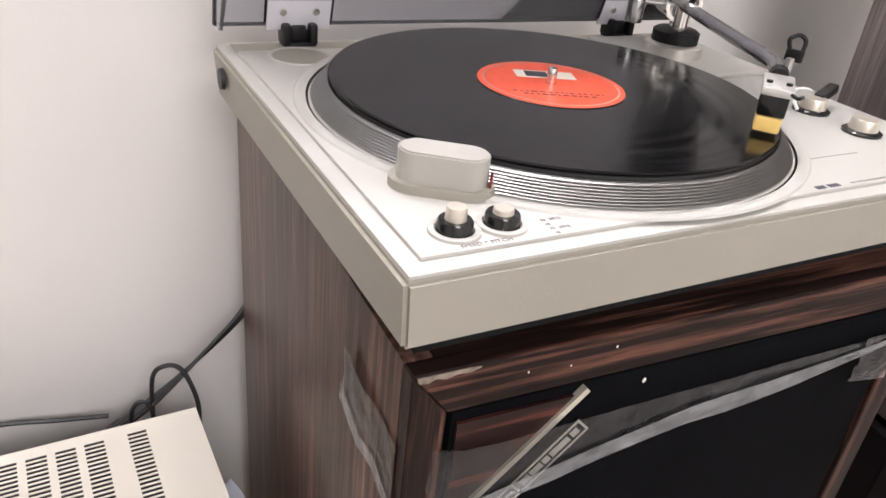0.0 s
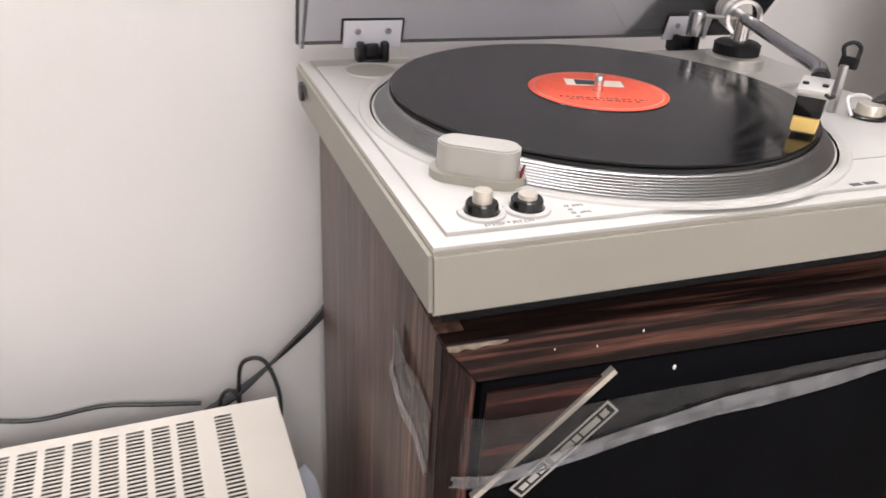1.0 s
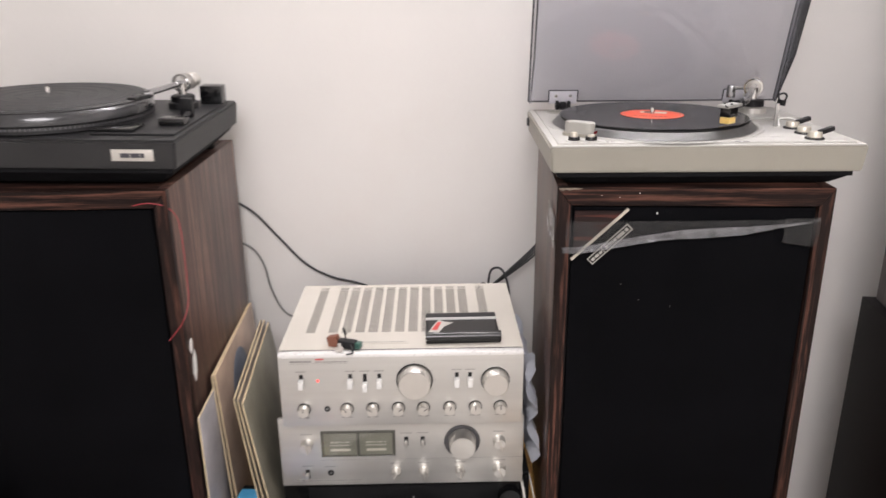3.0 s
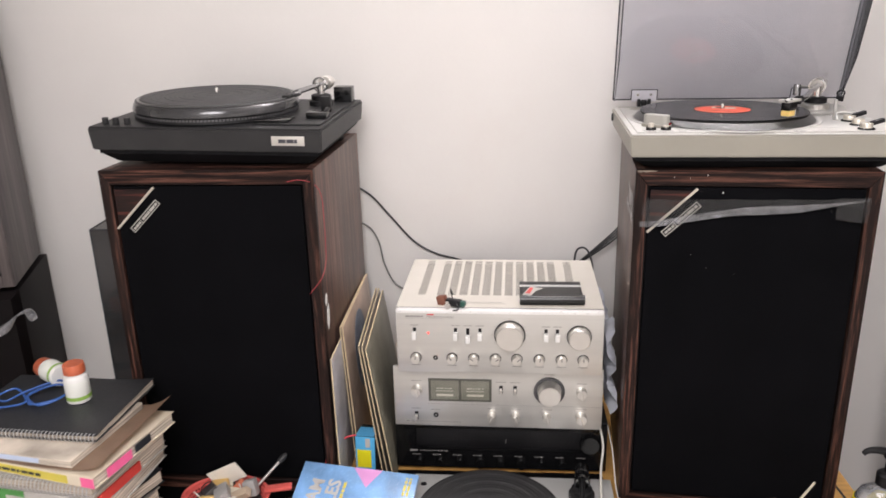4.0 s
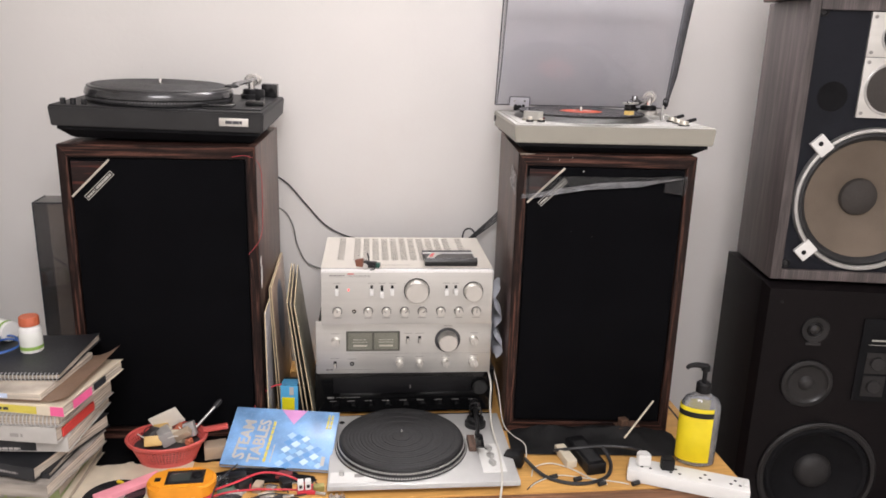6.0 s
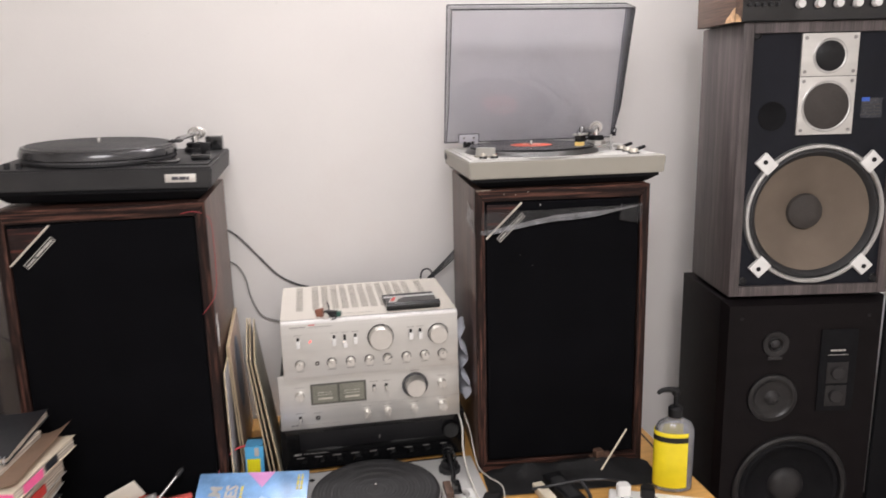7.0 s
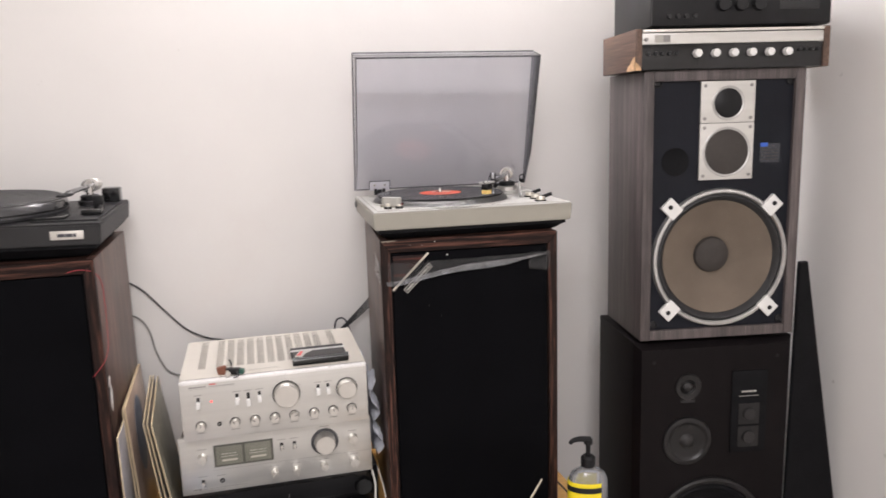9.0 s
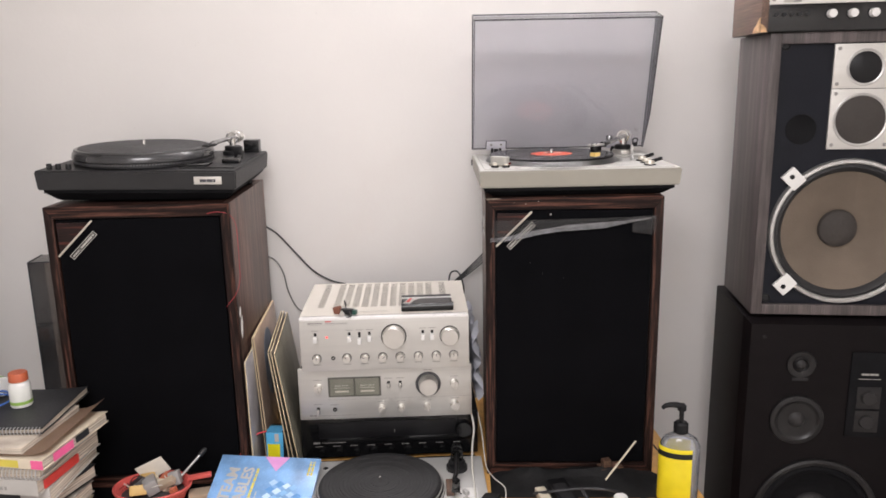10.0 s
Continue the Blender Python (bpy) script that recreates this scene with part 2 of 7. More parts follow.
M_SMOKE_EDGE = mat("acrylic_edge", (0.035, 0.035, 0.04), 0.15, var=0.1, scale=30, bump=0.0)
M_COVER = clear("brown_smoked_acrylic", (0.40, 0.36, 0.33), 1.5, 0.06, haze=0.05, scale=5)
M_TAPE = clear("packing_tape", (0.93, 0.93, 0.92), 1.40, 0.10, haze=0.022, bump=0.9, scale=55)
M_TAPE_FOLD = clear("folded_tape", (0.74, 0.74, 0.74), 1.6, 0.18, haze=0.20, bump=0.9, scale=60)
M_INK = mat("dark_ink", (0.05, 0.05, 0.06), 0.6, var=0.05, bump=0)
M_GREYINK = mat("grey_ink", (0.26, 0.25, 0.24), 0.6, var=0.05, bump=0)
M_PALE = mat("pale_print", (0.40, 0.385, 0.35), 0.45, var=0.06, bump=0)
M_GOLD = mat("champagne_metal", (0.62, 0.58, 0.50), 0.35, 0.6, var=0.05, bump=0.03)
M_YELLOWCART = mat("yellow_stylus", (0.80, 0.56, 0.18), 0.35, var=0.04, bump=0)
M_CONE = mat("paper_cone", (0.140, 0.110, 0.083), 0.85, var=0.12, scale=10, bump=0.3, fine=300)
M_CONE_DARK = mat("dark_cone", (0.042, 0.036, 0.032), 0.8, var=0.15, scale=14, bump=0.3)
M_SPK2 = mat("dark_brown_vinyl", (0.0042, 0.0029, 0.0033), 0.55, var=0.2, scale=25, bump=0.3, fine=400, spec=0.14)
M_DRIVER = mat("driver_plastic", (0.0065, 0.0058, 0.0062), 0.36, var=0.2, scale=40, bump=0.05, spec=0.45)
M_CAP = mat("grey_dust_cap", (0.012, 0.0108, 0.0112), 0.6, var=0.15, scale=40, bump=0.1)
M_BAFFLE = mat("blue_black_baffle", (0.0075, 0.0085, 0.013), 0.6, var=0.15, scale=12, bump=0.2, spec=0.2)
M_RED = mat("red_plastic", (0.55, 0.05, 0.045), 0.4, var=0.08, bump=0.03)
M_LED = glow("red_lamp", (1.0, 0.05, 0.04), 2.5)
M_TUBE = glow("lit_tube", (1.0, 0.955, 0.995), TUBE)


# ---- mesh helpers ----
def box(bm, x0, y0, z0, x1, y1, z1, bevel=0.0, seg=2):
    r = bmesh.ops.create_cube(bm, size=1.0)
    vs = r["verts"]
    for v in vs:
        v.co = Vector(((x0 + x1) / 2 + v.co.x * (x1 - x0), (y0 + y1) / 2 + v.co.y * (y1 - y0), (z0 + z1) / 2 + v.co.z * (z1 - z0)))
    if bevel:
        es = {e for v in vs for e in v.link_edges}
        bmesh.ops.bevel(bm, geom=list(es), offset=bevel, segments=seg, affect="EDGES", profile=0.6, clamp_overlap=True)
    return bm


def lathe(bm, profile, steps=48, m=None, closed=True):
    """Turns (radius, height) pairs round z."""
    rings = []
    for r, z in profile:
        if r < 1e-6:
            rings.append([bm.verts.new((0, 0, z))])
        else:
            rings.append([bm.verts.new((r * math.cos(2 * math.pi * k / steps), r * math.sin(2 * math.pi * k / steps), z)) for k in range(steps)])
    for a, b in zip(rings, rings[1:]):
        for k in range(steps):
            q = (k + 1) % steps
            if len(a) == 1 and len(b) == 1:
                continue
            if len(a) == 1:
                bm.faces.new((a[0], b[k], b[q]))
            elif len(b) == 1:
                bm.faces.new((a[k], a[q], b[0]))
            else:
                bm.faces.new((a[k], a[q], b[q], b[k]))
    if m is not None:
        bmesh.ops.transform(bm, matrix=m, verts=[v for r in rings for v in r])
    return bm


def prism(bm, pts, z0, z1, m=None):
    """An outline in x, y raised from z0 to z1."""
    a = [bm.verts.new((x, y, z0)) for x, y in pts]
    b = [bm.verts.new((x, y, z1)) for x, y in pts]
    bm.faces.new(a[::-1])
    bm.faces.new(b)
    for k in range(len(pts)):
        q = (k + 1) % len(pts)
        bm.faces.new((a[k], a[q], b[q], b[k]))
    if m is not None:
        bmesh.ops.transform(bm, matrix=m, verts=a + b)
    return bm


def plate(bm, x0, z0, x1, z1, cx, cz, r, y, depth, n=72):
    """An upright sheet facing -y with a round hole, and the wall of the hole."""
    rim, out, back = [], [], []
    for k in range(n):
        a = 2 * math.pi * (k + 0.5) / n
        c, s_ = math.cos(a), math.sin(a)
        t = min((x1 - cx) / c if c > 0 else (x0 - cx) / c, (z1 - cz) / s_ if s_ > 0 else (z0 - cz) / s_)
        rim.append(bm.verts.new((cx + r * c, y, cz + r * s_)))
        back.append(bm.verts.new((cx + r * c, y + depth, cz + r * s_)))
        out.append(bm.verts.new((cx + t * c, y, cz + t * s_)))
    for k in range(n):
        q = (k + 1) % n
        bm.faces.new((rim[k], rim[q], out[q], out[k]))
        bm.faces.new((rim[q], rim[k], back[k], back[q]))
        a, b = out[k].co, out[q].co
        if abs(a.x - b.x) > 1e-6 and abs(a.z - b.z) > 1e-6:     # fill the corner
            corner = [p for p in ((x0, z0), (x0, z1), (x1, z0), (x1, z1)) if abs(p[0] - (a.x if a.x in (x0, x1) else b.x)) < 0.2 and min(abs(a.x - p[0]), abs(b.x - p[0])) < 1e-5 and min(abs(a.z - p[1]), abs(b.z - p[1])) < 1e-5]
            if corner:
                v = bm.verts.new((corner[0][0], y, corner[0][1]))
                bm.faces.new((out[k], out[q], v))
    return bm


def smooth_path(pts, per=8):
    """Points along a soft curve through the given ones."""
    ps = [Vector(p) for p in pts]
    out = []
    for i in range(len(ps) - 1):
        p0, p1, p2, p3 = ps[max(0, i - 1)], ps[i], ps[i + 1], ps[min(len(ps) - 1, i + 2)]
        for k in range(per):
            t = k / per
            out.append(0.5 * ((2 * p1) + (p2 - p0) * t + (2 * p0 - 5 * p1 + 4 * p2 - p3) * t * t + (3 * p1 - p0 - 3 * p2 + p3) * t ** 3))
    out.append(ps[-1])
    return out


def sweep(bm, pts, r, sides=8, per=8, soft=True, flat=1.0):
    """A round cord or rod along points."""
    ps = smooth_path(pts, per) if soft and len(pts) > 2 else [Vector(p) for p in pts]
    rings = []
    ref = Vector((0, 0, 1))
    for i, p in enumerate(ps):
        d = (ps[min(i + 1, len(ps) - 1)] - ps[max(i - 1, 0)]).normalized()
        if abs(d.dot(ref)) > 0.95:
            ref = Vector((1, 0, 0)) if abs(d.x) < 0.9 else Vector((0, 1, 0))
        u = d.cross(ref).normalized()
        v = u.cross(d).normalized()
        ref = v
        rr = r(i / (len(ps) - 1)) if callable(r) else r
        rings.append([bm.verts.new(p + rr * (math.cos(2 * math.pi * k / sides) * u + flat * math.sin(2 * math.pi * k / sides) * v)) for k in range(sides)])
    for a, b in zip(rings, rings[1:]):
        for k in range(sides):
            q = (k + 1) % sides
            bm.faces.new((a[k], a[q], b[q], b[k]))
    bm.faces.new(rings[0][::-1])
    bm.faces.new(rings[-1])
    return bm


def thing(name, label, category, group="", at=None, kind=""):
    e = new(name)
    e.empty_display_size = 0.05
    if at is not None:
        e.matrix_basis = at
    return tagged(e, label, category, group, kind)


def part(name, bm, material, parent, label="", at=None, shade=True, angle=35, closed=True):
    me = bpy.data.meshes.new(name)
    if closed:
        bmesh.ops.recalc_face_normals(bm, faces=bm.faces[:])
    if shade:
        for f in bm.faces:
            f.smooth = True
        for e in bm.edges:
            if len(e.link_faces) == 2 and e.calc_face_angle(0) > radians(angle):
                e.smooth = False
    bm.to_mesh(me)
    bm.free()
    me.materials.append(material)
    ob = new(name, me)
    ob.parent = parent
    if at is not None:
        ob.matrix_basis = at
    if label:
        ob["label"] = label
    return ob


def solo(name, bm, material, label, category, group="", kind="", at=None):
    ob = part(name, bm, material, None, at=at)
    return tagged(ob, label, category, group, kind)


B = bmesh.new


def boxp(name, dims, material, parent, bevel=0.0, label="", at=None):
    return part(name, box(B(), *dims, bevel=bevel), material, parent, label, at)


FRONT = pose(0, 0, 0, 90, 0, 0)   # turns z towards the front, -y


def words(name, body, size, material, parent, m, label="", depth=0.0002, bold=0.0):
    cu = bpy.data.curves.new(name, "FONT")
    cu.body, cu.size, cu.extrude, cu.resolution_u, cu.offset = body, size, depth, 2, bold
    tmp = bpy.data.objects.new(name, cu)
    me = bpy.data.meshes.new_from_object(tmp)
    bpy.data.objects.remove(tmp)
    me.materials.clear()
    me.materials.append(material)
    ob = new(name, me)
    ob.parent, ob.matrix_basis = parent, m
    if label:
        ob["label"] = label
    return ob


def bars(bm, x0, x1, y, h, z0, z1, seed, gap=0.3):
    """A line of writing too small to read, as little bars."""
    rnd = random.Random(seed)
    x = x0
    while x < x1:
        w = h * rnd.uniform(0.8, 3.0)
        box(bm, x, y, z0, min(x + w, x1), y + h, z1)
        x += w + h * gap * rnd.uniform(0.8, 2.0)
    return bm


# ---- room ----
WALL_Y, RIGHT_X, LEFT_X, BEHIND_Y, CEIL_Z = 0.445, 1.20, -2.6, -3.0, 2.75
DESK_Z = 0.762
solo("wall_north", box(B(), LEFT_X - 0.12, WALL_Y, 0, RIGHT_X + 0.12, WALL_Y + 0.12, CEIL_Z), M_WALL, "off-white painted plaster wall with faint scuffs", "wall", kind="structure")
solo("wall_east", box(B(), RIGHT_X, BEHIND_Y, 0, RIGHT_X + 0.12, WALL_Y - 0.003, CEIL_Z), M_WALL, "off-white painted plaster side wall", "wall", kind="structure")
solo("wall_west", box(B(), LEFT_X - 0.12, BEHIND_Y, 0, LEFT_X, WALL_Y - 0.003, CEIL_Z), M_WALL, "off-white painted plaster side wall", "wall", kind="structure")
solo("wall_south", box(B(), LEFT_X - 0.12, BEHIND_Y - 0.12, 0, RIGHT_X + 0.12, BEHIND_Y - 0.003, CEIL_Z), M_WALL, "off-white painted plaster wall", "wall", kind="structure")
solo("floor", box(B(), LEFT_X - 0.12, BEHIND_Y - 0.12, -0.1, RIGHT_X + 0.12, WALL_Y + 0.12, -0.003), M_FLOOR, "grey tiled floor", "floor", kind="structure")
solo("ceiling", box(B(), LEFT_X - 0.12, BEHIND_Y - 0.12, CEIL_Z + 0.003, RIGHT_X + 0.12, WALL_Y + 0.12, CEIL_Z + 0.1), M_CEIL, "white painted ceiling", "ceiling", kind="structure")

# the fluorescent tube that lights the wall, above the view
tl = thing("tube_light", "white fluorescent tube batten mounted high on the wall", "lamp", at=pose(0.12, WALL_Y, 2.46))
boxp("batten", (-0.62, -0.03, -0.03, 0.62, 0, 0.03), M_WHITE, tl, 0.004)
part("tube", lathe(B(), [(0, -0.6), (0.013, -0.6), (0.013, 0.6), (0, 0.6)], 16, pose(0, -0.052, -0.005, 0, 90, 0)), M_TUBE, tl, "lit white tube")
# unseen fill added in front of the desk to lift what the tube leaves dark
lamp = bpy.data.lights.new("ceiling_lamp", "AREA")
lamp.shape, lamp.size, lamp.energy, lamp.color = "DISK", 1.2, FILL, (1.0, 0.958, 0.985)
new("ceiling_lamp", lamp).matrix_basis = look((-0.35, -2.0, 2.7), (-0.35, -2.0, 0))

# desk
desk = thing("desk", "wooden desk with orange-brown veneer top and darker front edge", "desk", at=pose(0, 0, 0))
DX0, DX1, DY0 = -1.20, 0.475, -0.268
boxp("desktop", (DX0, DY0, DESK_Z - 0.030, DX1, WALL_Y - 0.01, DESK_Z), M_DESK, desk, 0.002)
boxp("front_edge", (DX0, DY0 - 0.012, DESK_Z - 0.046, DX1, DY0 - 0.0005, DESK_Z - 0.003), M_DESK_EDGE, desk, 0.003, "dark brown edge strip")
for sx in (DX0 + 0.02, DX1 - 0.05):
    boxp("side_panel", (sx, DY0 + 0.02, 0, sx + 0.03, WALL_Y - 0.02, DESK_Z - 0.031), M_DESK_EDGE, desk, 0.002)
boxp("modesty_panel", (DX0 + 0.051, 0.1, 0.2, DX1 - 0.051, 0.12, DESK_Z - 0.031), M_DESK_EDGE, desk, 0.001)


# ---- tower loudspeakers in rosewood veneer ----
def tower_speaker(label, at, tall, wide):
    W, D, H, T, TZ = wide, 0.39, tall, 0.0205, 0.027
    sp = thing("loudspeaker", label, "loudspeaker", "rosewood loudspeakers", at)
    for x in (0, W - 0.016):
        boxp("side_panel", (x, 0.004, 0, x + 0.016, D, H), M_ROSE_LIT, sp, 0.0012)
    boxp("top_panel", (0.0162, 0.004, H - 0.016, W - 0.0162, D, H - 0.0004), M_ROSE_X, sp, 0.001)
    boxp("bottom_panel", (0.0162, 0.004, 0, W - 0.0162, D, 0.016), M_ROSE_X, sp, 0.001)
    boxp("back_panel", (0.0165, D - 0.016, 0.0165, W - 0.0165, D - 0.002, H - 0.0165), M_BLACK, sp)
    # mitred front frame
    o, i = (0.0, 0.0, W, H), (T, TZ, W - T, H - TZ)
    quads = [("frame_rail", M_ROSE_X, [(o[0], o[3]), (o[2], o[3]), (i[2], i[3]), (i[0], i[3])]),
             ("frame_rail", M_ROSE_X, [(o[0], o[1]), (o[2], o[1]), (i[2], i[1]), (i[0], i[1])]),
             ("frame_stile", M_ROSE_Z, [(o[0], o[1]), (o[0], o[3]), (i[0], i[3]), (i[0], i[1])]),
             ("frame_stile", M_ROSE_Z, [(o[2], o[1]), (o[2], o[3]), (i[2], i[3]), (i[2], i[1])])]
    for nm, mt, pts in quads:
        bm = prism(B(), [(x, z) for x, z in pts], 0, 0.012, FRONT)
        bmesh.ops.translate(bm, vec=(0, 0.0035, 0), verts=bm.verts[:])
        bmesh.ops.bevel(bm, geom=bm.edges[:], offset=0.0009, segments=1, affect="EDGES")
        part(nm, bm, mt, sp)
    boxp("baffle", (T - 0.003, 0.004, TZ - 0.003, W - T + 0.003, 0.02, H - TZ + 0.003), M_BLACK, sp)
    g0, g1, gz0, gz1 = T + 0.003, W - T - 0.003, TZ + 0.003, H - TZ - 0.002
    boxp("grille", (g0, -0.0075, gz0, g1, 0.0038, gz1), M_CLOTH, sp, 0.005, "black cloth grille")
    # wooden corner, silver bar and badge
    px_, pz_ = g0 + 0.003, gz1 - 0.006
    part("corner_panel", prism(B(), [(px_, pz_), (px_ + 0.072, pz_), (px_, pz_ - 0.069)], 0.0078, 0.0098, FRONT), M_ROSE_RED, sp, "reddish rosewood corner panel")
    a, b = Vector((g0, gz1 - 0.0805)), Vector((g0 + 0.0795, gz1 - 0.002))
    d = (b - a).normalized()
    n_ = Vector((d.y, -d.x)) * 0.0020
    part("trim_bar", prism(B(), [tuple(a - n_), tuple(b - n_), tuple(b + n_), tuple(a + n_)], 0.0078, 0.0118, FRONT), M_GOLD, sp, "slanting silver trim bar")
    ang = math.degrees(math.atan2(d.y, d.x))
    bd = part("badge", prism(B(), [(0, 0), (0.080, 0), (0.080, 0.0135), (0, 0.0135)], 0, 0.0016), M_BLACKGLOSS, sp, "black nameplate with pale border", pose(0.0555, -0.0079, H - 0.1185, 90, -ang, 0))
    bm = B()
    for q in ((0.0006, 0.0006, 0.0794, 0.0020), (0.0006, 0.0115, 0.0794, 0.0129), (0.0006, 0.0021, 0.0020, 0.0114), (0.078, 0.0021, 0.0794, 0.0114), (0.0265, 0.0021, 0.0277, 0.0114)):
        box(bm, q[0], q[1], 0.0016, q[2], q[3], 0.0020)
    part("border", bm, M_PALE, bd)
    bm = bars(B(), 0.0045, 0.0245, 0.0042, 0.0042, 0.0016, 0.0019, 3, 0.22)
    bars(bm, 0.031, 0.075, 0.0042, 0.0050, 0.0016, 0.0019, 4, 0.2)
    part("lettering", bm, M_PALE, bd)
    return sp


SPK_R = pose(0, 0, DESK_Z, 0, 0, -5.2)
SPK_L = pose(-0.967, 0.021, DESK_Z, 0, 0, -1.0)
tower_speaker("dark rosewood veneer tower loudspeaker with black cloth grille, taped across", SPK_R, 0.672, 0.394)
tower_speaker("dark rosewood veneer tower loudspeaker with black cloth grille", SPK_L, 0.675, 0.402)


# ---- turntables ----
def platter(par, cx, cy, z, r, h, rings, mat_edge, mat_top, dots=0, slope=0.0045, m_dots=None):
    prof = [(0, 0), (r - 0.006, 0)]
    for k in range(rings):
        za, zb = h * k / rings, h * (k + 1) / rings
        ra, rb = r - slope * k / rings, r - slope * (k + 0.75) / rings
        prof += [(ra, za + 0.0002), (rb, zb - 0.0007), (rb - 0.0011, zb - 0.0004)]
    prof += [(r - slope - 0.002, h), (r - slope - 0.004, h - 0.0015), (0, h - 0.0015)]
    pl = part("platter", lathe(B(), prof, 96), mat_edge, par, "ribbed aluminium platter rim", pose(cx, cy, z))
    if dots:
        bm = B()
        for row in range(2):
            for k in range(dots):
                a = 2 * math.pi * (k + 0.5 * row) / dots
                rr = r - slope * (0.22 + 0.42 * row)
                m = pose(rr * math.cos(a), rr * math.sin(a), h * (0.22 + 0.42 * row), 0, 0, math.degrees(a))
                q = bmesh.ops.create_cube(bm, size=1)["verts"]
                bmesh.ops.transform(bm, matrix=m @ Matrix.Diagonal((0.0025, 0.0040, 0.0038, 1)), verts=q)
        part("strobe_dots", bm, m_dots or M_ALU, pl, "rows of strobe dots")["kind"] = "stuff"
    mt = [(0, 0.003)]
    for k in range(14):
        ra = 0.02 + (r - 0.036) * k / 14
        mt += [(ra, 0.003), (ra + 0.001, 0.0026 if k % 3 else 0.0022), (ra + 0.003, 0.003)]
    mt += [(r - 0.0145, 0.003), (r - 0.0130, 0.002), (r - 0.0128, 0)]
    part("rubber_mat", lathe(B(), mt, 96), mat_top, par, "black rubber platter mat", pose(cx, cy, z + h - 0.001))
    part("spindle", lathe(B(), [(0.0034, 0), (0.0034, 0.010), (0.0028, 0.0135), (0, 0.015)], 16), M_CHROME, par, at=pose(cx, cy, z + h + 0.001))


def knob(par, nm, at, r, h, material, label="", grip=0):
    bm = lathe(B(), [(0, 0), (r * 1.02, 0), (r, h * 0.12), (r * 0.97, h * 0.86), (r * 0.9, h), (r * 0.8, h), (0, h * 0.985)], 40)
    return part(nm, bm, material, par, label, at)


def tonearm(par, px, py, z, hx, hy, hz, tube_mat, shell_mat, cart=True, base_mat=None, bend=None, metal=None):
    """Pivot at px, py; headshell at hx, hy; bend: where a J-shaped tube turns towards it."""
    base_mat = base_mat or M_SILVER_PLAIN
    metal = metal or M_CHROME
    arm = part("arm_base", lathe(B(), [(0, 0), (0.025, 0), (0.025, 0.009), (0.022, 0.011), (0.0, 0.011)], 40), base_mat, par, "low tonearm base", pose(px, py, z))
    part("ring", lathe(B(), [(0.0, 0.0111), (0.020, 0.0111), (0.020, 0.020), (0.017, 0.022), (0.0, 0.022)], 40), M_BLACK, arm)
    zz = hz + 0.003
    part("pivot_post", lathe(B(), [(0.008, 0.022), (0.008, zz - z), (0, zz - z)], 20), metal, arm)
    d = (Vector(bend or (hx, hy)) - Vector((px, py))).normalized()
    yaw = math.degrees(math.atan2(d.y, d.x))
    bm = B()
    lathe(bm, [(0.0125, -0.004), (0.0155, -0.004), (0.0155, 0.004), (0.0125, 0.004), (0.0125, -0.004)], 36, pose(0, 0, zz - z, 0, 90, yaw))
    part("gimbal", bm, metal, arm, "chrome gimbal ring" if metal is M_CHROME else "black gimbal ring")
    side = Vector((-d.y, d.x))
    P = lambda s, o=0.0, dz=0.0: (px + d.x * s + side.x * o, py + d.y * s + side.y * o, zz + dz)
    L = (Vector((hx, hy)) - Vector((px, py))).length
    way = [P(-0.02), P(0.03), P(L * 0.55, 0.0), P(L * 0.78, -0.004, -0.001), P(L - 0.028, 0.004, -0.002), P(L - 0.012, 0, -0.002)]
    if bend:
        u = (Vector((hx, hy)) - Vector(bend)).normalized()
        reach = (Vector(bend) - Vector((px, py))).length
        way = [P(-0.02), P(0.03), P(reach * 0.6), P(reach - 0.016), (bend[0] + d.x * -0.004 + u.x * 0.004, bend[1] + d.y * -0.004 + u.y * 0.004, zz - 0.001), (hx - u.x * 0.026, hy - u.y * 0.026, hz + 0.001)]
        turn = math.degrees(math.atan2(u.y, u.x))
    else:
        turn = yaw
    part("arm_tube", sweep(B(), way, 0.0050, 14), tube_mat, par, "polished metal tonearm tube")
    part("counterweight", lathe(B(), [(0, 0), (0.013, 0), (0.0145, 0.002), (0.0145, 0.012), (0.0125, 0.013), (0.0125, 0.026), (0.010, 0.028), (0, 0.028)], 32, pose(*P(-0.022), 0, -90, yaw)), M_SILVER_PLAIN if metal is M_CHROME else metal, par, "silver counterweight" if metal is M_CHROME else "black counterweight")
    hm = pose(hx, hy, hz, 0, 0, turn)
    hs = part("headshell", box(B(), -0.019, -0.009, -0.001, 0.020, 0.009, 0.0035, 0.0008), shell_mat, par, "silver headshell", hm)
    for sy in (0.0055, -0.0055):
        part("screw", lathe(B(), [(0, 0), (0.0019, 0), (0.0019, 0.0013), (0, 0.0015)], 10, pose(0.006, sy, 0.0035)), M_BLACK, hs)
    part("collar", lathe(B(), [(0, 0), (0.006, 0), (0.006, 0.012), (0, 0.012)], 20, pose(-0.031, 0, 0.001, 0, 90, 0)), M_BLACK, hs)
    part("finger_lift", sweep(B(), [(0.016, 0.006, 0.002), (0.026, 0.010, 0.002), (0.034, 0.012, 0.005)], 0.0011, 8), M_BLACK, hs)
    if cart:
        part("cartridge", box(B(), -0.010, -0.008, -0.015, 0.012, 0.008, -0.001, 0.001), M_BLACKGLOSS, hs, "black cartridge body")
        part("stylus_guard", box(B(), -0.006, -0.0075, -0.0245, 0.0125, 0.0075, -0.0152, 0.0015), M_YELLOWCART, hs, "yellow stylus guard")


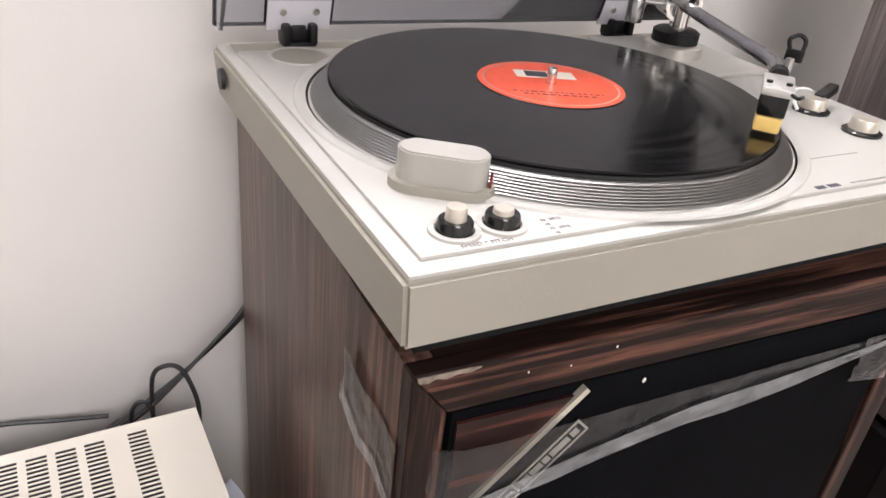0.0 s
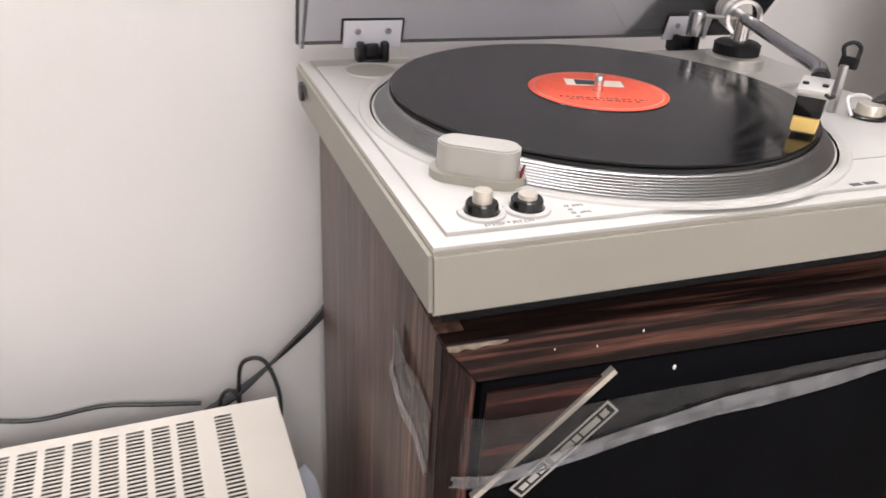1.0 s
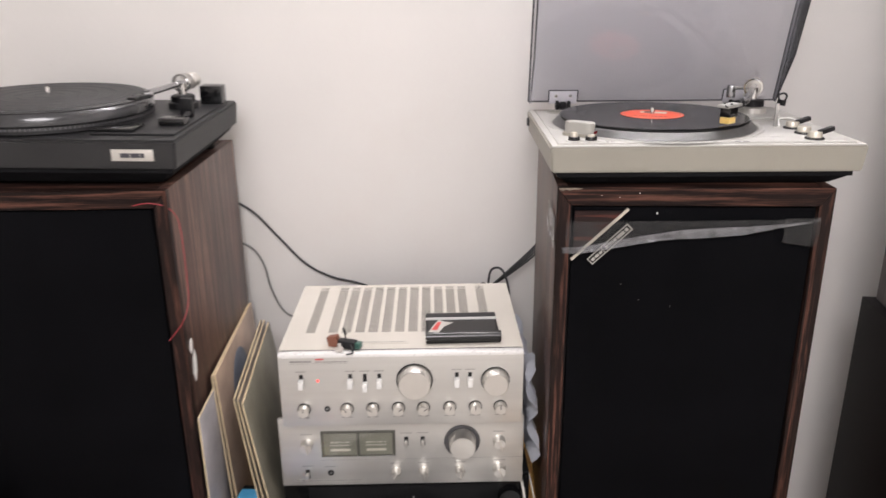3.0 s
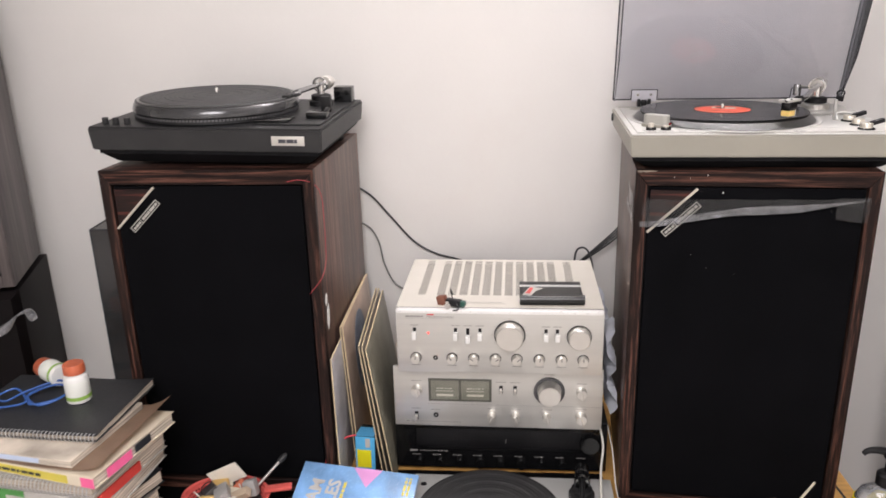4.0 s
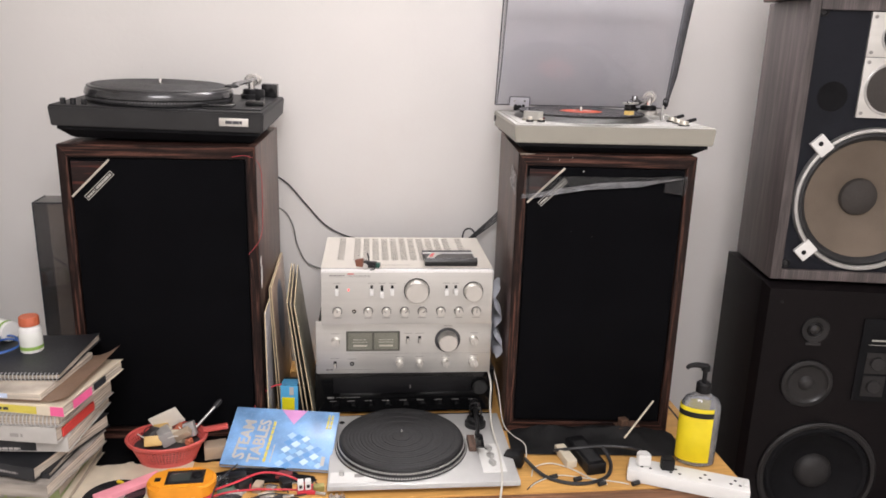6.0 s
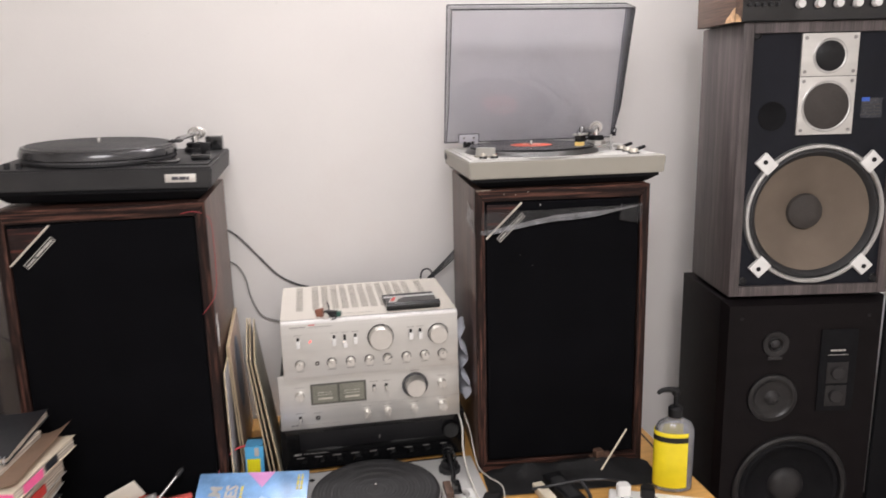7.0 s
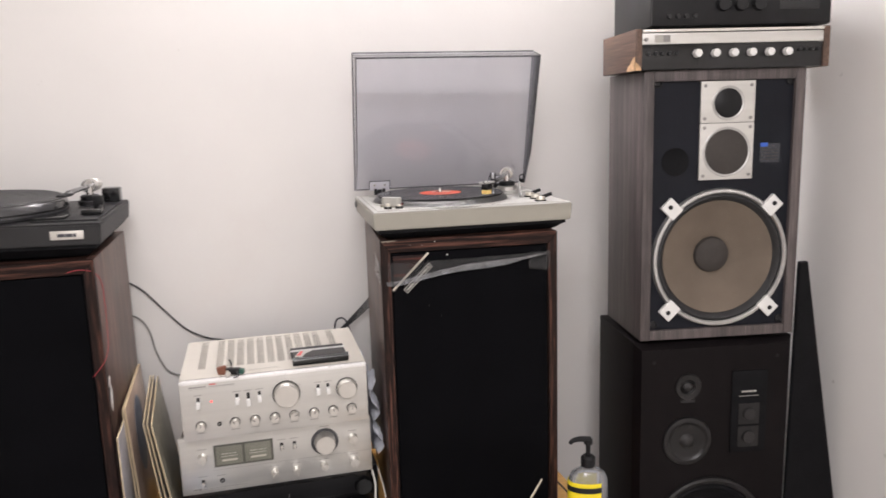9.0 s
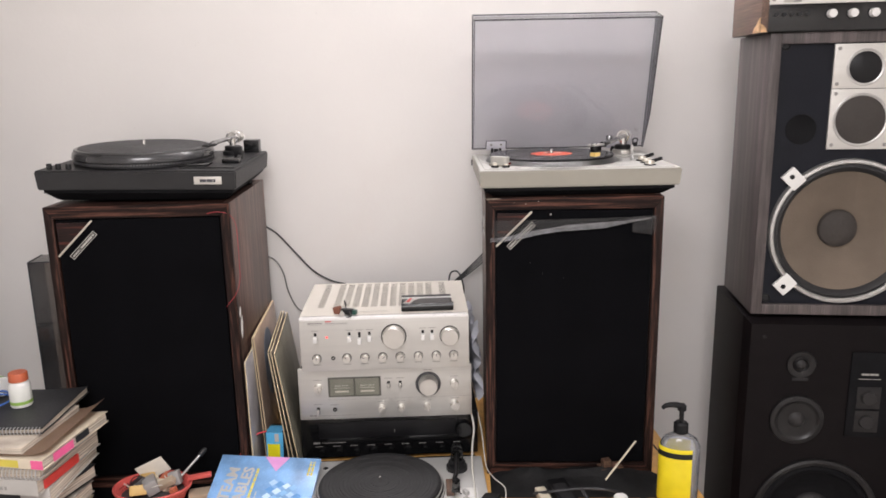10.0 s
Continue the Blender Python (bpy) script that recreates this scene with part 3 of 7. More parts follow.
def deck_body(par, W, D, z0, zb, zt, m_top, m_side, m_base):
    bm = box(B(), 0.010, 0.010, z0, W - 0.010, D - 0.012, zb - 0.006)
    for v in bm.verts:
        if v.co.z < z0 + 0.001:
            v.co.x += 0.024 if v.co.x < W / 2 else -0.024
            v.co.y += 0.020 if v.co.y < D / 2 else -0.020
    bmesh.ops.bevel(bm, geom=bm.edges[:], offset=0.003, segments=2, affect="EDGES")
    part("base", bm, m_base, par, "black sloping underside")
    bm = B()
    prism(bm, [(0.0, 0.0), (W, 0.0), (W, D), (0.0, D)], zb, zt - 0.002)
    for v in bm.verts:
        if v.co.z < zb + 0.001:
            v.co.x += 0.003 if v.co.x < W / 2 else -0.003
            v.co.y += 0.003 if v.co.y < D / 2 else -0.003
    bmesh.ops.bevel(bm, geom=[e for e in bm.edges], offset=0.0022, segments=2, affect="EDGES")
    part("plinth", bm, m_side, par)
    boxp("skirt", (0.012, 0.010, zb - 0.008, W - 0.012, D - 0.01, zb - 0.0002), m_base, par, 0.001)


# the cream turntable with a record on it and its lid open
TTR = pose(-0.015, -0.019, 0, 0, 0, -3.0)
tr = thing("turntable", "cream metal turntable playing a red-labelled record, smoked lid open", "turntable", "turntables", TTR)
W, D, ZT = 0.445, 0.355, 1.496
ZB = 1.457
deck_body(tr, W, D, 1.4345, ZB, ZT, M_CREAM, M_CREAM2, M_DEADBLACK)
boxp("deck_plate", (0.0025, 0.0025, ZT - 0.0022, W - 0.0025, D - 0.004, ZT), M_CREAM, tr, 0.0008, "cream deck plate")
boxp("raised_plate", (0.012, 0.012, ZT - 0.0004, W - 0.012, D - 0.030, ZT + 0.0022), M_CREAM, tr, 0.0008, "cream top plate")
PX, PY = 0.183, 0.172
ZP = ZT + 0.0022
part("platter_rim", lathe(B(), [(0.1595, 0), (0.1690, 0), (0.1680, 0.0012), (0.1645, 0.0014), (0.1610, 0.0006)], 96), M_CREAM, tr, at=pose(PX, PY, ZP))
platter(tr, PX, PY, ZP + 0.0010, 0.1580, 0.0105, 8, M_PLATTER, M_RUBBER, slope=0.0085)
part("adapter_well", lathe(B(), [(0.0205, 0.0006), (0.0225, 0.0012), (0.0235, 0.0), (0.0205, -0.0004)], 40), M_CREAM, tr, "round adapter recess", pose(0.053, 0.305, ZP))
part("well_floor", lathe(B(), [(0, 0.0003), (0.0206, 0.0003)], 40), M_CREAM2, tr, at=pose(0.053, 0.305, ZP))
# strobe lamp housing
hm = pose(0.0515, 0.0720, ZP, 0, 0, -35)


def stadium(l, w, n=12):
    out = []
    for s, c in ((1, l / 2 - w / 2), (-1, -(l / 2 - w / 2))):
        for k in range(n + 1):
            a = -math.pi / 2 + math.pi * k / n
            out.append((c + s * math.cos(a) * w / 2, s * math.sin(a) * w / 2))
    return out


# dark red colour stands in for the strobe's glow below the record
paint_red = mat("dark_red_glow", (0.16, 0.008, 0.012), 0.2, bump=0)
sl = part("strobe_housing", prism(B(), stadium(0.046, 0.0215), 0, 0.0200, hm), M_CHAMP, tr, "silver strobe lamp housing")
part("housing_foot", prism(B(), stadium(0.054, 0.0275), 0, 0.0048, hm), M_CREAM2, tr)
part("housing_cap", prism(B(), stadium(0.0438, 0.0193), 0.0200, 0.0209, hm), M_CHAMP, tr)
part("strobe_window", box(B(), -0.0006, -0.007, 0.004, 0.0006, 0.007, 0.0105, 0.0002), paint_red, tr, "strobe window with its red glow painted on", hm @ pose(0.0245, 0.004, -0.002))
for kx, ky, pop in ((0.0365, 0.0285, 0.0085), (0.0610, 0.0280, 0.0035)):
    c = part("knob_collar", lathe(B(), [(0.0088, 0), (0.0125, 0), (0.0122, 0.0014), (0.0094, 0.0016), (0.0088, 0.0002)], 36), M_CREAM, tr, at=pose(kx, ky, ZP))
    part("collar_well", lathe(B(), [(0, 0.0002), (0.0090, 0.0002)], 30), M_BLACK, tr, at=pose(kx, ky, ZP))
    k_ = knob(tr, "pitch_knob", pose(kx, ky, ZP), 0.0086, 0.0065, M_BLACKGLOSS, "black pitch knob")
    knob(k_, "knob_cap", pose(0, 0, 0.0064), 0.0050, pop * 0.75, M_GOLD, "champagne metal cap")
words("speed_lettering", "SPEED * PITCH", 0.0041, M_GREYINK, tr, pose(0.0325, 0.0135, ZP + 0.0001, 0, 0, 0))
words("speed_mark", "45", 0.0036, M_GREYINK, tr, pose(0.0335, 0.0178, ZP + 0.0001))
words("speed_mark", "33", 0.0036, M_GREYINK, tr, pose(0.0580, 0.0178, ZP + 0.0001))
for q, s in enumerate(("33  50Hz", "45", "33  60Hz", "45")):
    words("speed_mark", s, 0.0031, M_GREYINK, tr, pose(0.0815, 0.0255 - 0.0042 * q, ZP + 0.0001))
part("brand_mark", bars(B(), 0.263, 0.285, 0.0140, 0.0036, ZP, ZP + 0.0002, 5, 0.45), M_INK, tr, "black maker's mark")
part("model_mark", bars(B(), 0.293, 0.372, 0.0148, 0.0013, ZP, ZP + 0.0003, 6, 0.5), M_GREYINK, tr)
part("rim_line", box(B(), 0.296, 0.0500, ZP, 0.345, 0.0505, ZP + 0.0002), M_GREYINK, tr)
# back of the deck: the open lid's shadow is put into its darker cream
boxp("rear_strip", (0.012, D - 0.0285, ZT - 0.0004, W - 0.012, D - 0.005, ZT + 0.0010), M_CREAM2, tr, 0.0004, "rear strip coloured darker for the lid's shadow")
boxp("arm_board", (0.330, 0.205, ZP, 0.437, 0.325, ZP + 0.004), M_CREAM, tr, 0.0012)
tonearm(tr, 0.376, 0.264, ZP + 0.004, 0.2680, 0.0650, 1.541, M_STEEL, M_SILVER, bend=(0.3010, 0.0935))
part("antiskate_rod", sweep(B(), [(0.348, 0.290, ZP + 0.044), (0.376, 0.264, ZP + 0.044)], 0.0018, 8, soft=False), M_ALU, tr)
part("arm_rest", box(B(), -0.0025, -0.0025, 0, 0.0025, 0.0025, 0.036, 0.001), M_ALU, tr, "arm rest post", pose(0.368, 0.1385, ZP))
clip_ = part("arm_clip", box(B(), -0.0040, -0.006, 0.033, 0.0040, 0.006, 0.042, 0.0015), M_BLACK, tr, "black arm clip", pose(0.368, 0.1385, ZP, 0, 10, 20))
part("loop", sweep(B(), [(-0.002, 0.004, 0.041), (-0.003, 0.006, 0.048), (0.002, 0.002, 0.052), (0.004, -0.003, 0.049), (0.002, -0.004, 0.041)], 0.0016, 8), M_BLACK, clip_)
part("antiskate", lathe(B(), [(0, 0.022), (0.0075, 0.022), (0.0075, 0.041), (0.0065, 0.043), (0, 0.043)], 28), M_STEEL, tr, "silver anti-skate weight", pose(0.348, 0.290, ZP + 0.004))
for kx, ky, levered in ((0.388, 0.1225, True), (0.386, 0.0775, False), (0.382, 0.0325, True)):
    part("control_disc", lathe(B(), [(0, 0), (0.0135, 0), (0.0135, 0.0018), (0.0115, 0.003), (0, 0.003)], 36), M_BLACKGLOSS, tr, at=pose(kx, ky, ZP))
    k_ = knob(tr, "control_knob", pose(kx, ky, ZP + 0.003), 0.0098, 0.0075, M_GOLD, "champagne control knob")
    if levered:
        part("lever", box(B(), 0.007, -0.004, 0.0005, 0.031, 0.004, 0.0075, 0.0016), M_BLACK, k_, "black lever", pose(0, 0, 0, 0, -14, 14))
part("cue_wire", sweep(B(), [(0.366, 0.118, ZP + 0.004), (0.369, 0.128, ZP + 0.014), (0.392, 0.134, ZP + 0.013), (0.405, 0.128, ZP + 0.006)], 0.0012, 8), M_WHITE, tr)
# lid, open
HX, HZ, OPEN = 0.345, 1.511, 75.0
lid_m = pose(0, HX, HZ, -OPEN, 0, 0)     # in the lid's own space it lies closed: forward is -y, down is -z
LW, LL, LS, TH = 0.447, 0.342, 0.056, 0.003
lid = part("lid", box(B(), 0.001, -LL, 0, LW, 0, TH), M_SMOKE, tr, "smoked clear lid standing open", lid_m)
for nm, dm in (("lid_front", (0.001, -LL, -LS, LW, -LL + TH, -0.0002)),):
    boxp(nm, dm, M_SMOKE, lid)
for sx in (0.001, LW - TH):      # side walls that taper towards the hinge
    part("lid_side", prism(B(), [(-LL + TH + 0.0002, -0.0002), (-LL + TH + 0.0002, -LS), (-0.10, -LS * 0.75), (-0.002, -0.010), (-0.002, -0.0002)], sx, sx + TH, Matrix(((0, 0, 1, 0), (1, 0, 0, 0), (0, 1, 0, 0), (0, 0, 0, 1)))), M_SMOKE, lid)
bm = B()
E_ = 0.0016
for q in ((0.001, -LL, LW, -LL), (0.001, 0, LW, 0), (0.001, -LL, 0.001, 0), (LW, -LL, LW, 0)):
    sweep(bm, [(q[0], q[1], TH + 0.0003), (q[2], q[3], TH + 0.0003)], E_, 6, soft=False)
sweep(bm, [(0.001, -LL, TH), (0.001, -LL, -LS)], E_ * 0.7, 6, soft=False)
sweep(bm, [(LW, -LL, TH), (LW, -LL, -LS)], E_ * 0.7, 6, soft=False)
sweep(bm, [(0.001, -LL, -LS), (LW, -LL, -LS)], E_ * 0.6, 6, soft=False)
part("lid_edge", bm, M_SMOKE_EDGE, lid, "dark polished edge")
for hx in (0.063, 0.378):
    h_ = boxp("hinge_plate", (hx - 0.025, -0.022, -0.003, hx + 0.025, 0.002, -0.0004), M_HINGE, lid, 0.0005, "silver hinge plate")
    for sx in (-0.013, 0.013):
        part("screw", lathe(B(), [(0, 0), (0.0032, 0), (0.0026, 0.0014), (0, 0.0018)], 16, pose(hx + sx, -0.013, -0.003, 180, 0, 0)), M_CHROME, h_)
    bm = B()
    for a, b in (((-0.026, -0.023), (0.026, -0.023)), ((-0.026, -0.023), (-0.026, -0.004)), ((0.026, -0.023), (0.026, -0.004))):
        sweep(bm, [(hx + a[0], a[1], -0.002), (hx + b[0], b[1], -0.002)], 0.0010, 6, soft=False)
    part("hinge_rim", bm, M_BLACK, h_)
    bm = box(B(), hx - 0.013, -0.010, ZT - 0.01, hx + 0.013, 0.006, ZT + 0.004, 0.002)
    for sx in (-0.0105, 0.0105):
        box(bm, hx + sx - 0.0032, -0.011, ZT + 0.002, hx + sx + 0.0032, 0.007, HZ + 0.003, 0.0022)
    box(bm, hx - 0.006, -0.006, ZT + 0.004, hx + 0.006, 0.004, HZ + 0.001, 0.002)
    part("hinge_block", bm, M_BLACK, tr, "black hinge block", pose(0, HX, 0))
part("hinge_pocket", lathe(B(), [(0, 0), (0.008, 0), (0.0075, 0.003), (0, 0.0034)], 24, pose(-0.0005, 0.318, 1.480, 0, -90, 0)), M_CHAR2, tr, "dark side button")
# the record
rec = solo("record", lathe(B(), [(0.0036, 0.0), (0.1465, 0.0), (0.1470, 0.0008), (0.1460, 0.0018), (0.060, 0.0016), (0.0505, 0.0013), (0.050, 0.0018), (0.0036, 0.0018)], 128, ), M_VINYL, "black vinyl record with a red label", "record", at=TTR @ pose(PX, PY, ZP + 0.0140, 0, 0, -20))
rl = part("label", lathe(B(), [(0.0036, 0.0019), (0.0495, 0.0019), (0.0497, 0.0015)], 64), M_LABEL, rec, "red paper label")
bm = B()
lathe(bm, [(0.0452, 0.0020), (0.0460, 0.0020), (0.0460, 0.0021), (0.0452, 0.0021)], 64)
part("label_ring", bm, M_PALE, rl)
bm = B()
box(bm, -0.021, 0.010, 0.0020, 0.021, 0.026, 0.0022)
part("label_panel", bm, M_PAPER, rl, "pale printed panel")
bm = B()
box(bm, -0.014, 0.012, 0.0022, 0.002, 0.024, 0.0024)
bars(bm, -0.03, 0.03, -0.022, 0.0016, 0.0020, 0.0022, 8, 0.8)
bars(bm, -0.024, 0.024, -0.027, 0.0016, 0.0020, 0.0022, 9, 0.8)
part("label_print", bm, M_INK, rl)["kind"] = "stuff"

# the black turntable, without its lid
TTL = pose(-0.984, 0.031, 1.4452, 1.7, 1.1, -2.0) @ pose(0, 0, -1.4278)
tb = thing("turntable", "charcoal plastic turntable with bare rubber mat on the loudspeaker", "turntable", "turntables", TTL)
W, D = 0.437, 0.350
deck_body(tb, W, D, 1.4278, 1.455, 1.498, M_CHAR, M_CHAR, M_DEADBLACK)
boxp("deck_plate", (0.0025, 0.0025, 1.4955, W - 0.0025, D - 0.004, 1.4982), M_CHAR2, tb, 0.0008)
boxp("arm_panel", (0.305, 0.030, 1.4980, 0.427, 0.325, 1.5015), M_CHAR2, tb, 0.001)
for fx in (0.05, W - 0.05):
    part("foot", lathe(B(), [(0, -0.0095), (0.013, -0.0095), (0.015, 0), (0, 0)], 20), M_BLACK, tb, "black rubber foot", pose(fx, D - 0.045, 1.4278))
platter(tb, 0.182, 0.172, 1.5000, 0.158, 0.031, 3, M_CHAR2, M_MAT_DUSTY, 150, m_dots=M_LIP)
part("platter_trim", lathe(B(), [(0.1570, 0.0105), (0.1600, 0.0120), (0.1600, 0.0150), (0.1575, 0.0240), (0.1525, 0.0305), (0.1475, 0.0325), (0.1450, 0.0310)], 96), M_SMOKY_RIM, tb, "smoky glossy platter rim", pose(0.182, 0.172, 1.5000))
bd = boxp("badge", (0.345, -0.0016, 1.468, 0.405, 0.0005, 1.485), M_SILVER_PLAIN, tb, 0.0004, "silver maker's plate")
part("badge_mark", bars(B(), 0.358, 0.392, 1.473, 0.0065, -0.0021, -0.0016, 10, 0.15), M_INK, bd, at=pose(0, 0, 0, 0, 0, 0))
bd.children[0].matrix_basis = Matrix(((1, 0, 0, 0), (0, 0, 1, 0), (0, 1, 0, 0), (0, 0, 0, 1)))
tonearm(tb, 0.372, 0.250, 1.5015, 0.352, 0.110, 1.540, M_STEEL, M_CHAR2, False, M_CHAR2)
part("arm_rest", box(B(), -0.010, -0.006, 0, 0.010, 0.006, 0.030, 0.002), M_BLACK, tb, "black arm rest", pose(0.405, 0.165, 1.5015))
part("cue_lever", box(B(), -0.004, -0.02, 0, 0.004, 0.02, 0.006, 0.002), M_BLACK, tb, "black cue lever", pose(0.415, 0.120, 1.506, 12, 0, 0))
boxp("rest_block", (0.390, 0.285, 1.5015, 0.428, 0.315, 1.533), M_BLACKGLOSS, tb, 0.002, "black hinge block")
boxp("control_block", (0.385, 0.085, 1.5015, 0.425, 0.110, 1.513), M_BLACKGLOSS, tb, 0.003)
boxp("clear_ramp", (0.300, 0.040, 1.5018, 0.365, 0.085, 1.506), M_BLACKGLOSS, tb, 0.001)
boxp("hinge_block", (0.12, 0.325, 1.498, 0.155, 0.346, 1.520), M_BLACK, tb, 0.003)
for kx in (0.022, 0.042, 0.064):
    knob(tb, "pitch_knob", pose(kx, 0.028, 1.498), 0.0058, 0.012, M_CHAR2)

# the silver turntable lying on the desk
TT3 = pose(-0.414, -0.262, 0, 0, 0, -1.0)
ts = thing("turntable", "silver-grey turntable chassis with black mat lying on the desk", "turntable", "turntables", TT3)
W, D, Z3 = 0.398, 0.300, 0.790
boxp("deck_plate", (0, 0, Z3 - 0.012, W, D, Z3), mat("pale_scuffed_silver", (0.60, 0.60, 0.585), 0.4, 0.35, var=0.06, scale=14, bump=0.05, dirt=0.12, dirt_color=(0.3, 0.27, 0.22)), ts, 0.003, "scuffed silver deck plate")
boxp("chassis", (0.02, 0.035, DESK_Z + 0.006, W - 0.02, D - 0.01, Z3 - 0.0125), M_CHAR, ts, 0.004)
for fx, fy in ((0.11, 0.045), (0.30, 0.045), (0.06, 0.26), (0.34, 0.26)):
    part("foot", lathe(B(), [(0, 0), (0.010, 0), (0.012, 0.003), (0.010, 0.0135), (0, 0.0135)], 20), M_WHITE, ts, at=pose(fx, fy, DESK_Z))
platter(ts, 0.157, 0.155, Z3 + 0.001, 0.1465, 0.0200, 3, M_CHAR2, M_RUBBER, 160, slope=0.0110)
tonearm(ts, 0.335, 0.240, Z3, 0.325, 0.105, Z3 + 0.030, M_BLACK, M_BLACKGLOSS, False, M_CHAR2, metal=M_BLACKGLOSS)
boxp("headshell_block", (0.305, 0.120, Z3, 0.322, 0.172, Z3 + 0.014), M_CHEEK, ts, 0.002, "brown wooden block")
part("control_plate", box(B(), 0.325, 0.035, Z3, 0.375, 0.150, Z3 + 0.002), M_WHITE, ts, "pale control plate")
for ky in (0.06, 0.09, 0.12):
    part("lever", box(B(), -0.005, -0.004, 0, 0.005, 0.012, 0.010, 0.002), M_ALU, ts, at=pose(0.350, ky, Z3 + 0.002, 0, 0, 30))
knob(ts, "start_knob", pose(0.028, 0.040, Z3), 0.0055, 0.010, M_ALU)
part("sticker", box(B(), 0.055, 0.030, Z3, 0.075, 0.042, Z3 + 0.0012), M_GREYINK, ts, at=pose(0, 0, 0))
part("tape_patch", box(B(), 0.005, 0.012, Z3, 0.100, 0.050, Z3 + 0.0008), M_WHITE, ts)
part("screw_hole", lathe(B(), [(0, 0.0006), (0.006, 0.0006), (0.0065, 0)], 20), M_BLACK, ts, at=pose(0.022, 0.265, Z3))


# ---- amplifiers ----
def face(par, nm, x, z, r, h, material, label="", ry=0):
    """A turned knob on an upright front panel."""
    return knob(par, nm, pose(x, 0, z, 90, 0, 0), r, h, material, label)


A1 = pose(-0.434, 0.036, 1.0205, 0, 0, -1.2) @ Matrix.Scale(0.98, 4)
a1 = thing("amplifier", "silver integrated amplifier with slotted cream cover, red lamp lit", "amplifier", "stacked hi-fi units", A1)
W, D, H = 0.405, 0.305, 0.139
boxp("front_panel", (0, 0, 0.004, W, 0.009, H - 0.002), M_SILVER, a1, 0.0025, "brushed silver front panel")
# the edge's highlight is put into this pale colour
boxp("top_bevel", (0, -0.001, H - 0.0085, W, 0.014, H), mat("bevel_highlight", (0.80, 0.79, 0.77), 0.30, 0.15, var=0.03, bump=0), a1, 0.005)
boxp("inner_chassis", (0.004, 0.010, 0.006, W - 0.004, D - 0.002, H - 0.012), M_BLACK, a1)
for x in (0.0, W - 0.0018):
    boxp("cover_side", (x, 0.0145, 0.002, x + 0.0018, D, H - 0.0022), M_AMPTOP, a1, 0.0005)
# slotted cover: a sheet with real slots
cols = [0.043] + [0.082 + 0.0231 * k for k in range(11)] + [0.349]
xs = [0.0]
for c in cols:
    xs += [c - 0.0082, c + 0.0082]
xs.append(W)
NS, V0, V1 = 40, 0.082, 0.300
ys = [0.0145, V0]
for k in range(NS):
    a = V0 + (V1 - 0.006 - V0) * k / NS
    p_ = (V1 - 0.006 - V0) / NS
    ys += [a + p_ * 0.62, a + p_] if k else [V0 + p_ * 0.62, V0 + p_]
ys.append(D)
bm = B()
ZC = H - 0.0004
grid = [[bm.verts.new((x, y, ZC)) for y in ys] for x in xs]
for i in range(len(xs) - 1):
    for j in range(len(ys) - 1):
        corners = [(i, j), (i + 1, j), (i + 1, j + 1), (i, j + 1)]
        if i % 2 == 1 and j % 2 == 1 and 0 < j < len(ys) - 2:
            low = [bm.verts.new((xs[p], ys[q], ZC - 0.0007)) for p, q in corners]
            for k in range(4):
                (p, q), (u, v) = corners[k], corners[(k + 1) % 4]
                bm.faces.new((grid[p][q], grid[u][v], low[(k + 1) % 4], low[k]))
        else:
            bm.faces.new([grid[p][q] for p, q in corners])
part("top_cover", bm, M_AMPTOP, a1, "cream top cover with rows of slots", shade=False)
boxp("inner_tray", (0.002, 0.015, H - 0.0118, W - 0.002, D - 0.003, H - 0.0100), M_BLACK, a1)
boxp("rating_label", (0.125, 0.034, H, 0.215, 0.048, H + 0.0004), M_AMPTOP, a1)
part("label_print", bars(B(), 0.13, 0.21, 0.039, 0.0022, H + 0.0004, H + 0.0006, 12, 0.5), M_GREYINK, a1)
face(a1, "volume_knob", 0.224, 0.088, 0.0275, 0.021, M_SILVER_PLAIN, "large silver volume knob")
part("knob_ring", lathe(B(), [(0.0285, 0), (0.0305, 0), (0.0305, 0.0012), (0.0285, 0.0012)], 48, pose(0.224, 0, 0.088, 90, 0, 0)), M_BLACK, a1)
face(a1, "selector_knob", 0.358, 0.086, 0.0215, 0.019, M_SILVER_PLAIN, "silver selector knob")
part("knob_ring", lathe(B(), [(0.0225, 0), (0.0240, 0), (0.0240, 0.0012), (0.0225, 0.0012)], 48, pose(0.358, 0, 0.086, 90, 0, 0)), M_BLACK, a1)
for x, dz in ((0.037, 0), (0.118, 0), (0.142, -0.006), (0.166, 0), (0.294, 0), (0.316, 0)):
    boxp("switch_slot", (x - 0.0030, -0.0008, 0.086, x + 0.0030, 0.0005, 0.101), M_BLACK, a1)
    boxp("toggle", (x - 0.0043, -0.013, 0.0790 + dz, x + 0.0043, -0.0009, 0.0935 + dz), M_WHITE, a1, 0.0012, "white toggle lever")
for x in (0.038, 0.110, 0.153, 0.196, 0.238, 0.282, 0.325, 0.367):
    c = part("knob_ring", lathe(B(), [(0.0100, 0), (0.0112, 0), (0.0112, 0.001), (0.0100, 0.001)], 32, pose(x, 0, 0.0365, 90, 0, 0)), M_BLACK, a1)
    k_ = face(a1, "tone_knob", x, 0.0365, 0.0093, 0.014, M_SILVER_PLAIN, "small silver knob")
    part("pointer", box(B(), -0.0006, 0.001, 0.0139, 0.0006, 0.0085, 0.0143), M_BLACK, k_, at=pose(0, 0, 0, 0, 0, 17 * ((int(x * 1000) % 7) - 3)))
